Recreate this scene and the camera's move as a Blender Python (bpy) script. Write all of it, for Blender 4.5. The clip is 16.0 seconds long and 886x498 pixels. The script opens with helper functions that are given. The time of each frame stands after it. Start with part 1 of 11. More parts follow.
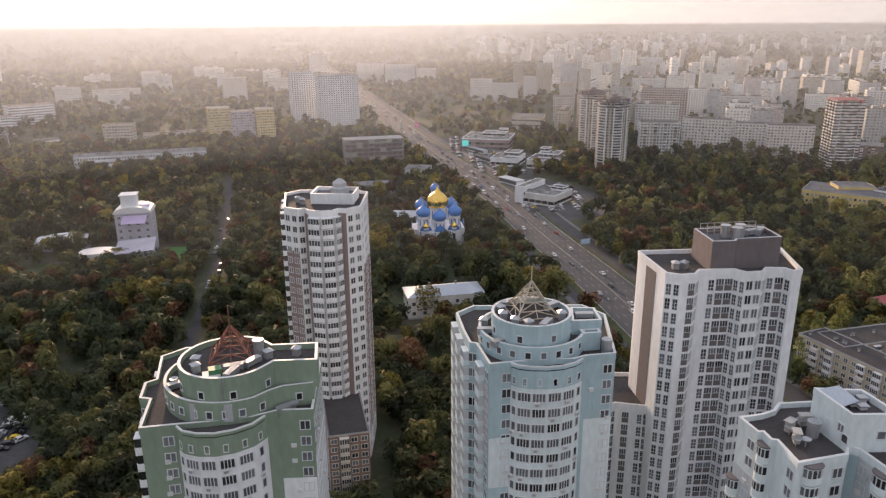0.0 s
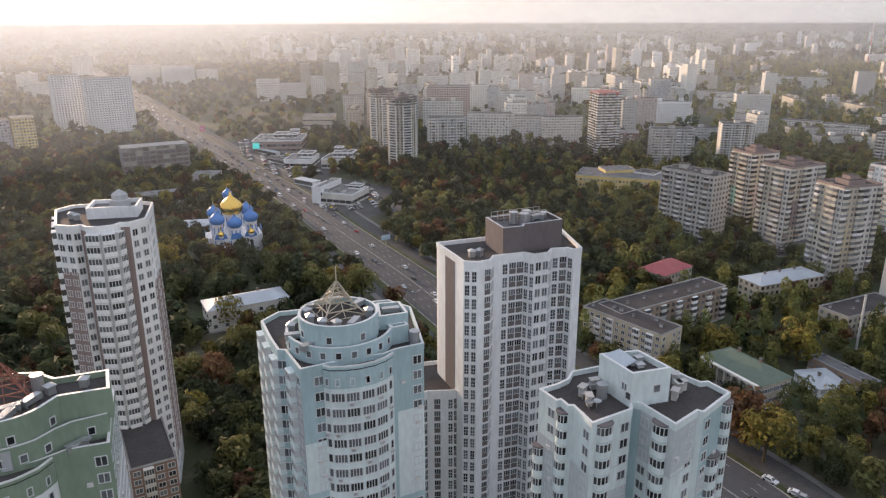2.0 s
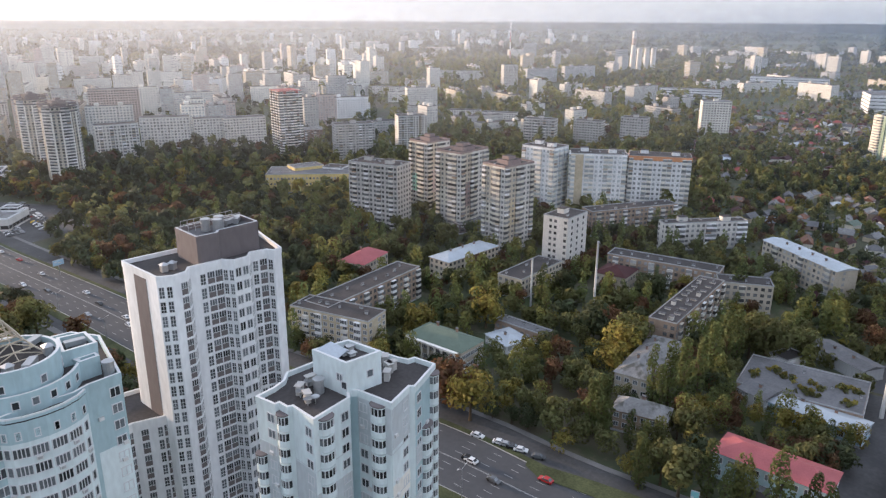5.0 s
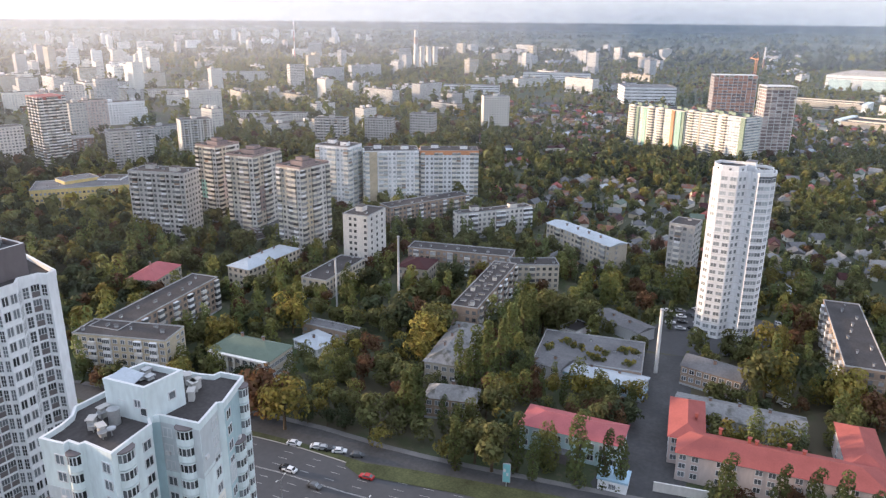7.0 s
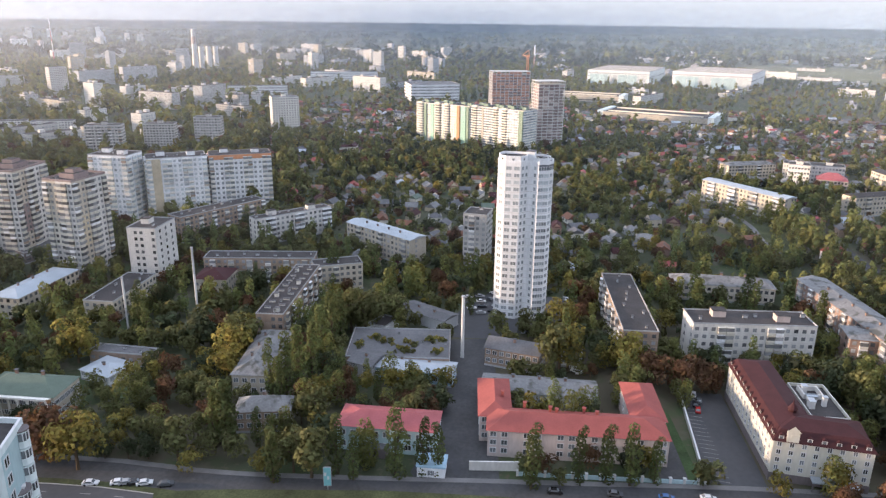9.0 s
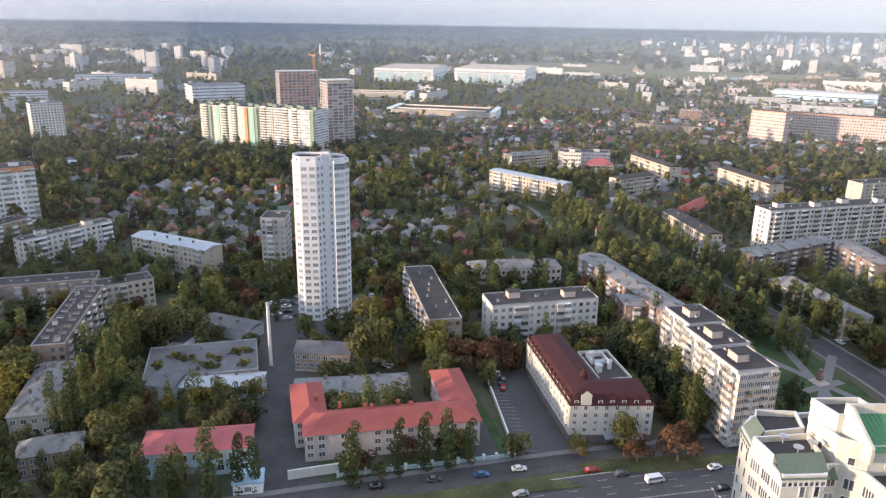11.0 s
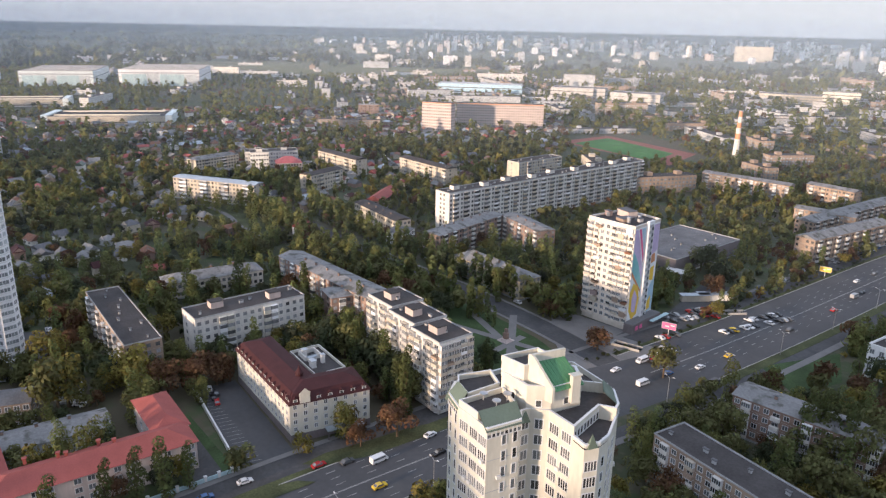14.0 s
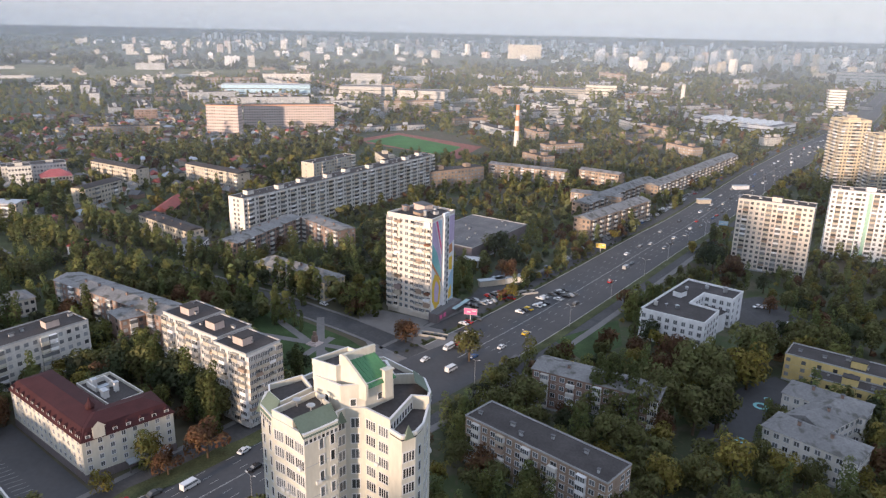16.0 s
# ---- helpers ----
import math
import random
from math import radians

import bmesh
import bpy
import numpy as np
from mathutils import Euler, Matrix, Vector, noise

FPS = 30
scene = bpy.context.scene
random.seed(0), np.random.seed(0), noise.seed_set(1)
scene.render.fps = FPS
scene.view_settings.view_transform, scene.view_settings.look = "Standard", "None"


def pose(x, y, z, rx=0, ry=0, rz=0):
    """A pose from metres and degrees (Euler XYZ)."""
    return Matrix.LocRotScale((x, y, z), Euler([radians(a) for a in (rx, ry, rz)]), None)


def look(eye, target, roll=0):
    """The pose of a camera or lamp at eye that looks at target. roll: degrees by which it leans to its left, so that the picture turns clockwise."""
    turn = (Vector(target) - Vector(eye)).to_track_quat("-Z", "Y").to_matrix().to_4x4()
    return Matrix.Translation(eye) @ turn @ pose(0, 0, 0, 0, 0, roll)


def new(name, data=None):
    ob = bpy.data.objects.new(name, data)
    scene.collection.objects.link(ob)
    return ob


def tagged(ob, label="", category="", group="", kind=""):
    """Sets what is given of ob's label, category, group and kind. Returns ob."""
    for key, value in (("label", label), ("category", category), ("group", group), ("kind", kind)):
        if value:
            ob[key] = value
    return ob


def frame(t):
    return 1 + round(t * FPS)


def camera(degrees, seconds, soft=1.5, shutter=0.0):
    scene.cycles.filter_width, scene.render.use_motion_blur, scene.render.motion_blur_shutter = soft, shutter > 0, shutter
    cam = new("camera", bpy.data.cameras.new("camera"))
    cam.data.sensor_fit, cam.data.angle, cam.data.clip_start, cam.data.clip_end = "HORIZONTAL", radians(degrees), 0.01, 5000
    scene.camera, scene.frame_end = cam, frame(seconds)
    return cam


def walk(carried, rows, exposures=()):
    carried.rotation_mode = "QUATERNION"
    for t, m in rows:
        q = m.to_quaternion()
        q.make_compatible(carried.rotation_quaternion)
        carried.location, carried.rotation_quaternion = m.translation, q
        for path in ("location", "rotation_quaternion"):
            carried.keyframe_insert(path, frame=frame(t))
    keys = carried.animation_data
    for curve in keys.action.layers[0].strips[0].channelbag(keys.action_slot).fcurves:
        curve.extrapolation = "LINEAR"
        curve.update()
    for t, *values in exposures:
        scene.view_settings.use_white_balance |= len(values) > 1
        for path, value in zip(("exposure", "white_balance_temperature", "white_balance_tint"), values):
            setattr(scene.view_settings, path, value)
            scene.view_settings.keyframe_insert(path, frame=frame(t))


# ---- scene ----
# The camera hangs in one place high over the quarter and turns to its right.
EYE = 125.0
cam = camera(63.14, 16.0, soft=1.3)
ROWS = [
    (0, -0.004, -17.538, 0.407),
    (0.5, 4.085, -17.571, 0.348),
    (1, 8.185, -17.605, 0.285),
    (1.5, 12.293, -17.639, 0.218),
    (2, 16.407, -17.672, 0.149),
    (2.5, 20.524, -17.701, 0.080),
    (3, 24.642, -17.727, 0.011),
    (3.5, 28.761, -17.748, -0.057),
    (4, 32.878, -17.764, -0.124),
    (4.2, 34.525, -17.769, -0.151),
    (4.9, 40.285, -17.780, -0.241),
    (5.6, 46.040, -17.780, -0.329),
    (6.3, 51.790, -17.770, -0.413),
    (6.5, 53.432, -17.765, -0.437),
    (7, 57.536, -17.750, -0.496),
    (7.5, 61.637, -17.730, -0.553),
    (8, 65.738, -17.706, -0.610),
    (8.5, 69.837, -17.678, -0.667),
    (9, 73.936, -17.647, -0.723),
    (9.2, 75.576, -17.633, -0.745),
    (9.9, 81.315, -17.583, -0.823),
    (10.6, 87.057, -17.528, -0.901),
    (11.3, 92.801, -17.469, -0.976),
    (11.5, 94.442, -17.451, -0.997),
    (12, 98.547, -17.406, -1.049),
    (12.5, 102.653, -17.358, -1.098),
    (13, 106.759, -17.308, -1.143),
    (13.5, 110.865, -17.255, -1.183),
    (14, 114.969, -17.199, -1.216),
    (14.5, 119.071, -17.138, -1.241),
    (15, 123.167, -17.072, -1.254),
    (15.5, 127.256, -17.000, -1.253),
    (16, 131.336, -16.919, -1.236),
]
walk(cam, [(t, pose(0, 0, EYE, 0, 0, -yaw) @ pose(0, 0, 0, 90 + pitch) @ pose(0, 0, 0, 0, 0, -lean)) for t, yaw, pitch, lean in ROWS],
     [(0.0, 2.3, 6200, 17), (1.0, 2.32, 6150, 17), (2.0, 2.36, 5950, 13), (2.5, 2.42, 5900, 13), (3.0, 2.45, 5950, 21), (3.5, 2.46, 5720, 7), (4.0, 2.52, 5600, 9), (7.0, 2.88, 5590, 13), (12.0, 2.63, 5500, 13), (16.0, 2.36, 5500, 13)])

# ---- light: a low evening sun in thin haze ----
SUN_AZ, SUN_EL = -16.0, 6.0
world = bpy.data.worlds.new("evening_sky")
scene.world = world
world.use_nodes = True
nt = world.node_tree
sky = nt.nodes.new("ShaderNodeTexSky")
sky.sky_type = "NISHITA"
sky.sun_disc = False
sky.sun_elevation = radians(SUN_EL)
sky.sun_rotation = radians(SUN_AZ)
sky.air_density, sky.dust_density, sky.ozone_density = 1.0, 0.9, 1.0
nt.nodes["Background"].inputs["Strength"].default_value = 0.15
# thin high cloud takes colour out of the sky and evens it
veil = nt.nodes.new("ShaderNodeHueSaturation")
veil.inputs["Saturation"].default_value = 0.6
cloud = nt.nodes.new("ShaderNodeMix")
cloud.data_type = "RGBA"
cloud.inputs["Factor"].default_value = 0.925
# as under any even cloud, the sky grows brighter from the horizon to the zenith
way, parts, rise, lift = nt.nodes.new("ShaderNodeTexCoord"), nt.nodes.new("ShaderNodeSeparateXYZ"), nt.nodes.new("ShaderNodeMapRange"), nt.nodes.new("ShaderNodeVectorMath")
rise.inputs["To Min"].default_value, rise.inputs["To Max"].default_value = 1.0, 1.7
lift.operation = "SCALE"
tone = nt.nodes.new("ShaderNodeMix")
tone.data_type = "RGBA"
tone.inputs["A"].default_value, tone.inputs["B"].default_value = (0.75, 0.722, 0.700, 1), (0.73, 0.745, 0.80, 1)
nt.links.new(parts.outputs["Z"], tone.inputs["Factor"])
nt.links.new(tone.outputs["Result"], lift.inputs[0])
nt.links.new(way.outputs["Generated"], parts.inputs[0])
nt.links.new(parts.outputs["Z"], rise.inputs["Value"])
nt.links.new(rise.outputs["Result"], lift.inputs["Scale"])
nt.links.new(lift.outputs["Vector"], cloud.inputs["B"])
nt.links.new(sky.outputs["Color"], veil.inputs["Color"])
nt.links.new(veil.outputs["Color"], cloud.inputs["A"])
nt.links.new(cloud.outputs["Result"], nt.nodes["Background"].inputs["Color"])
sun_data = bpy.data.lights.new("sun", "SUN")
sun_data.energy, sun_data.angle, sun_data.color = 1.75, radians(3.0), (1.0, 0.67, 0.40)
sun = new("sun", sun_data)
sun.matrix_world = look((-1000 * math.sin(radians(-SUN_AZ)), 1000 * math.cos(radians(SUN_AZ)), 1000 * math.tan(radians(SUN_EL))), (0, 0, 0))

# ---- materials ----
MATS = {}


def mat(name, col, rough=0.85, var=0.12, scale=0.25, fine=2.5, rnd=0.0, metal=0.0, bump=0.0, streak=1.0, island=0.0, hue=0.0, stain=None):
    """A weathered surface: broad and fine variation, streaks, and a small change from piece to piece."""
    m = bpy.data.materials.new(name)
    m.use_nodes = True
    n, k = m.node_tree.nodes, m.node_tree.links
    b = n["Principled BSDF"]
    b.inputs["Roughness"].default_value, b.inputs["Metallic"].default_value = rough, metal
    b.inputs["Specular IOR Level"].default_value = 0.22 if rough > 0.5 and "asphalt" not in name else 0.5
    tc, mp = n.new("ShaderNodeTexCoord"), n.new("ShaderNodeMapping")
    mp.inputs["Scale"].default_value = (1, 1, streak)
    k.new(tc.outputs["Object"], mp.inputs["Vector"])
    vals = []
    for sc, amt in ((scale, var), (fine, var * 0.7)):
        t = n.new("ShaderNodeTexNoise")
        t.inputs["Scale"].default_value, t.inputs["Detail"].default_value = sc, 4
        k.new(mp.outputs["Vector"], t.inputs["Vector"])
        r = n.new("ShaderNodeMapRange")
        r.inputs["From Min"].default_value, r.inputs["From Max"].default_value = 0.3, 0.7
        r.inputs["To Min"].default_value, r.inputs["To Max"].default_value = 1 - amt, 1 + amt
        k.new(t.outputs["Fac"], r.inputs["Value"])
        vals.append(r.outputs["Result"])
        last = t
    for amt, node, out in ((rnd, "ShaderNodeObjectInfo", "Random"), (island, "ShaderNodeNewGeometry", "Random Per Island")):
        if amt:
            o, r = n.new(node), n.new("ShaderNodeMapRange")
            r.inputs["To Min"].default_value, r.inputs["To Max"].default_value = 1 - amt, 1 + amt
            k.new(o.outputs[out], r.inputs["Value"])
            vals.append(r.outputs["Result"])
            source = o.outputs[out]
    v = vals[0]
    for w in vals[1:]:
        p = n.new("ShaderNodeMath")
        p.operation = "MULTIPLY"
        k.new(v, p.inputs[0]), k.new(w, p.inputs[1])
        v = p.outputs[0]
    h = n.new("ShaderNodeHueSaturation")
    h.inputs["Color"].default_value = (*col, 1)
    k.new(v, h.inputs["Value"])
    if hue and (rnd or island):
        r = n.new("ShaderNodeMapRange")
        r.inputs["To Min"].default_value, r.inputs["To Max"].default_value = 0.5 - hue, 0.5 + hue
        k.new(source, r.inputs["Value"])
        k.new(r.outputs["Result"], h.inputs["Hue"])
    out = h.outputs["Color"]
    if stain:
        t2, r2, mx = n.new("ShaderNodeTexNoise"), n.new("ShaderNodeMapRange"), n.new("ShaderNodeMix")
        t2.inputs["Scale"].default_value, t2.inputs["Detail"].default_value = stain[1], 6
        k.new(tc.outputs["Object"], t2.inputs["Vector"])
        r2.inputs["From Min"].default_value, r2.inputs["From Max"].default_value = stain[2], stain[2] + 0.12
        k.new(t2.outputs["Fac"], r2.inputs["Value"])
        mx.data_type = "RGBA"
        mx.inputs["B"].default_value = (*stain[0], 1)
        k.new(r2.outputs["Result"], mx.inputs["Factor"]), k.new(out, mx.inputs["A"])
        out = mx.outputs["Result"]
    k.new(out, b.inputs["Base Color"])
    if bump:
        bp = n.new("ShaderNodeBump")
        bp.inputs["Strength"].default_value, bp.inputs["Distance"].default_value = bump, 0.1
        k.new(last.outputs["Fac"], bp.inputs["Height"]), k.new(bp.outputs["Normal"], b.inputs["Normal"])
    MATS[name] = m
    return m


WALL = dict(rough=0.9, var=0.11, scale=0.12, fine=1.2, streak=0.35, bump=0.1)
mat("white_plaster", (0.75, 0.76, 0.77), **WALL)
mat("warm_white_plaster", (0.74, 0.72, 0.66), **WALL)
mat("ivory_plaster", (0.70, 0.66, 0.54), **WALL)
mat("cream_plaster", (0.54, 0.525, 0.455), **WALL)
mat("pale_blue_plaster", (0.40, 0.52, 0.55), **WALL)
mat("rose_taupe", (0.27, 0.215, 0.205), **WALL)
# white plaster with the bluish tint of skylight put into its colour
mat("cool_white_plaster", (0.66, 0.73, 0.735), **WALL)
mat("pale_grey_plaster", (0.50, 0.535, 0.55), **WALL)
mat("grey_plaster", (0.40, 0.41, 0.42), **WALL)
mat("taupe_plaster", (0.165, 0.145, 0.145), **WALL)
mat("mural_front", (0.62, 0.57, 0.50), **WALL)
mat("beige_panel", (0.46, 0.42, 0.345), **WALL)
mat("grey_panel", (0.44, 0.43, 0.41), **WALL)
mat("pale_panel", (0.60, 0.585, 0.55), **WALL)
mat("green_plaster", (0.235, 0.30, 0.225), **WALL)
mat("mint_panel", (0.34, 0.52, 0.42), **WALL)
mat("yellow_plaster", (0.62, 0.50, 0.22), **WALL)
mat("orange_panel", (0.55, 0.27, 0.14), **WALL)
mat("rose_plaster", (0.50, 0.425, 0.39), **WALL)
mat("red_brick", (0.26, 0.185, 0.15), rough=0.9, var=0.16, scale=0.3, fine=3.0, bump=0.2)
mat("raw_brick", (0.52, 0.29, 0.21), rough=0.9, var=0.16, scale=0.3, fine=3.0, bump=0.2)
mat("yellow_brick", (0.50, 0.44, 0.32), rough=0.9, var=0.14, scale=0.3, fine=3.0, bump=0.2)
mat("brown_brick", (0.31, 0.24, 0.185), rough=0.9, var=0.16, scale=0.3, fine=3.0, bump=0.2)
mat("raw_concrete", (0.37, 0.345, 0.32), rough=0.95, var=0.15, scale=0.3, bump=0.2)
mat("lilac_panel", (0.43, 0.41, 0.46), **WALL)
ROOF = dict(rough=0.9, var=0.22, scale=0.12, fine=1.4, bump=0.2)
mat("bitumen_roof", (0.062, 0.057, 0.056), **ROOF)
mat("roof_rim", (0.23, 0.225, 0.22), **ROOF)
mat("grey_roof", (0.135, 0.135, 0.14), **ROOF)
mat("slate_roof", (0.21, 0.21, 0.21), stain=((0.10, 0.10, 0.09), 0.25, 0.52), **ROOF)
mat("pale_metal_roof", (0.38, 0.42, 0.46), rough=0.5, var=0.12, scale=0.15, metal=0.2)
mat("red_metal_roof", (0.29, 0.085, 0.073), rough=0.75, var=0.10, scale=0.2, streak=0.5)
mat("rose_metal_roof", (0.34, 0.10, 0.105), rough=0.55, var=0.12, scale=0.2)
mat("maroon_roof", (0.05, 0.017, 0.018), rough=0.7, var=0.14, scale=0.3)
mat("green_metal_roof", (0.07, 0.20, 0.085), rough=0.5, var=0.10, scale=0.3)
mat("grey_green_roof", (0.12, 0.155, 0.12), rough=0.6, var=0.10, scale=0.3)
mat("rust_roof", (0.20, 0.10, 0.065), rough=0.9, var=0.25, scale=0.2, stain=((0.15, 0.14, 0.13), 0.3, 0.5))
mat("asphalt", (0.063, 0.064, 0.068), rough=0.92, var=0.12, scale=0.05, fine=0.6, stain=((0.075, 0.075, 0.076), 0.06, 0.55))
mat("old_asphalt", (0.06, 0.06, 0.061), rough=0.95, var=0.25, scale=0.08, fine=0.8, stain=((0.05, 0.05, 0.055), 0.12, 0.55))
mat("paving", (0.17, 0.165, 0.16), rough=0.9, var=0.12, scale=0.2)
mat("kerb_stone", (0.36, 0.35, 0.33), rough=0.9, var=0.1, scale=0.5)
mat("road_paint", (0.32, 0.32, 0.31), rough=0.7, var=0.25, scale=0.8)
mat("lawn", (0.064, 0.072, 0.033), rough=0.95, var=0.35, scale=0.12, fine=1.6, bump=0.4)
mat("fresh_lawn", (0.046, 0.072, 0.028), rough=0.95, var=0.3, scale=0.12, fine=1.6, bump=0.4)
mat("pitch_green", (0.07, 0.17, 0.05), rough=0.95, var=0.2, scale=0.05, fine=0.5)
mat("running_track", (0.25, 0.10, 0.08), rough=0.95, var=0.12)
mat("window_frame_white", (0.60, 0.61, 0.62), rough=0.5, var=0.05)
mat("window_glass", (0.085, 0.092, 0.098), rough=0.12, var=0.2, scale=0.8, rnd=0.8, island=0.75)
# paler glass: sky reflection, distance haze and curtains are put into the colour
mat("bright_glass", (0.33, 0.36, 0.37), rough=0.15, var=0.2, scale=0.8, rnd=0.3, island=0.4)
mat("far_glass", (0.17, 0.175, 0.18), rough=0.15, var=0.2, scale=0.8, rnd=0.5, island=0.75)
mat("dark_opening", (0.015, 0.014, 0.014), rough=0.9, var=0.2)
mat("galvanised", (0.42, 0.43, 0.44), rough=0.45, metal=0.6, var=0.12)
mat("white_paint", (0.62, 0.62, 0.61), rough=0.5, var=0.06)
mat("red_paint", (0.45, 0.06, 0.05), rough=0.5, var=0.08)
mat("pink_paint", (0.66, 0.12, 0.28), rough=0.5, var=0.08)
mat("blue_paint", (0.06, 0.19, 0.50), rough=0.45, var=0.1)
mat("sky_paint", (0.36, 0.52, 0.64), rough=0.5, var=0.1)
mat("yellow_paint", (0.70, 0.48, 0.05), rough=0.5, var=0.08)
mat("violet_paint", (0.50, 0.42, 0.60), rough=0.6, var=0.1)
mat("teal_paint", (0.22, 0.48, 0.50), rough=0.5, var=0.1)
mat("gold_leaf", (0.75, 0.50, 0.12), rough=0.25, metal=1.0, var=0.1)
mat("steel_lattice", (0.50, 0.45, 0.36), rough=0.6, metal=0.3, var=0.15)
mat("rust_lattice", (0.24, 0.10, 0.07), rough=0.7, var=0.2)
lit = mat("lit_screen", (0.05, 0.35, 0.32), rough=0.3)
lit.node_tree.nodes["Principled BSDF"].inputs["Emission Color"].default_value = (0.1, 0.8, 0.7, 1)
lit.node_tree.nodes["Principled BSDF"].inputs["Emission Strength"].default_value = 0.12
mat("tyre_rubber", (0.02, 0.02, 0.02), rough=0.9)
mat("bark", (0.10, 0.075, 0.05), rough=0.95, var=0.3, scale=1.0, streak=0.3)
LEAF = dict(rough=0.8, var=0.27, scale=0.10, fine=1.6, bump=0.0)
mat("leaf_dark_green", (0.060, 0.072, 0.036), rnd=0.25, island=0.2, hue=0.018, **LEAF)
mat("leaf_olive", (0.135, 0.137, 0.053), rnd=0.25, island=0.2, hue=0.018, **LEAF)
mat("leaf_yellow", (0.205, 0.175, 0.045), rnd=0.25, island=0.2, hue=0.018, **LEAF)
mat("leaf_rust", (0.145, 0.084, 0.046), rnd=0.25, island=0.2, hue=0.018, **LEAF)
mat("leaf_lime", (0.156, 0.162, 0.052), rnd=0.25, island=0.2, hue=0.018, **LEAF)
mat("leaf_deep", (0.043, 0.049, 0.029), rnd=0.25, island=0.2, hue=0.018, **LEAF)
mat("leaf_poplar", (0.110, 0.128, 0.046), rnd=0.25, island=0.2, hue=0.018, **LEAF)
for leaf_name in [k for k in MATS if k.startswith("leaf_")]:
    leaf = MATS[leaf_name]
    n, k = leaf.node_tree.nodes, leaf.node_tree.links
    hsv = n["Principled BSDF"].inputs["Base Color"].links[0].from_socket
    tl, mixed = n.new("ShaderNodeBsdfTranslucent"), n.new("ShaderNodeMixShader")
    mixed.inputs[0].default_value = 0.38
    k.new(hsv, tl.inputs["Color"]), k.new(n["Principled BSDF"].outputs[0], mixed.inputs[1]), k.new(tl.outputs[0], mixed.inputs[2])
    k.new(mixed.outputs[0], n["Material Output"].inputs["Surface"])
    n["Principled BSDF"].inputs["Specular IOR Level"].default_value = 0.2
    # far off, a clump is closed; close by, it is a spray of leaves with gaps between them
    MATS["far_" + leaf_name] = leaf.copy()
    tc, gap, cut, bare, spray = n.new("ShaderNodeTexCoord"), n.new("ShaderNodeTexNoise"), n.new("ShaderNodeMath"), n.new("ShaderNodeBsdfTransparent"), n.new("ShaderNodeMixShader")
    gap.inputs["Scale"].default_value, gap.inputs["Detail"].default_value = 1.5, 2.0
    cut.operation = "GREATER_THAN"
    cut.inputs[1].default_value = 0.42
    k.new(tc.outputs["Object"], gap.inputs["Vector"]), k.new(gap.outputs["Fac"], cut.inputs[0]), k.new(cut.outputs[0], spray.inputs[0])
    k.new(bare.outputs[0], spray.inputs[1]), k.new(mixed.outputs[0], spray.inputs[2])
    k.new(spray.outputs[0], n["Material Output"].inputs["Surface"])
for car_name, car_col in (("white", (0.7, 0.7, 0.7)), ("black", (0.02, 0.02, 0.022)), ("silver", (0.35, 0.36, 0.37)), ("grey", (0.10, 0.105, 0.11)),
                          ("red", (0.35, 0.03, 0.03)), ("blue", (0.04, 0.10, 0.25)), ("yellow", (0.65, 0.45, 0.04))):
    mat("car_" + car_name, car_col, rough=0.25, var=0.03)


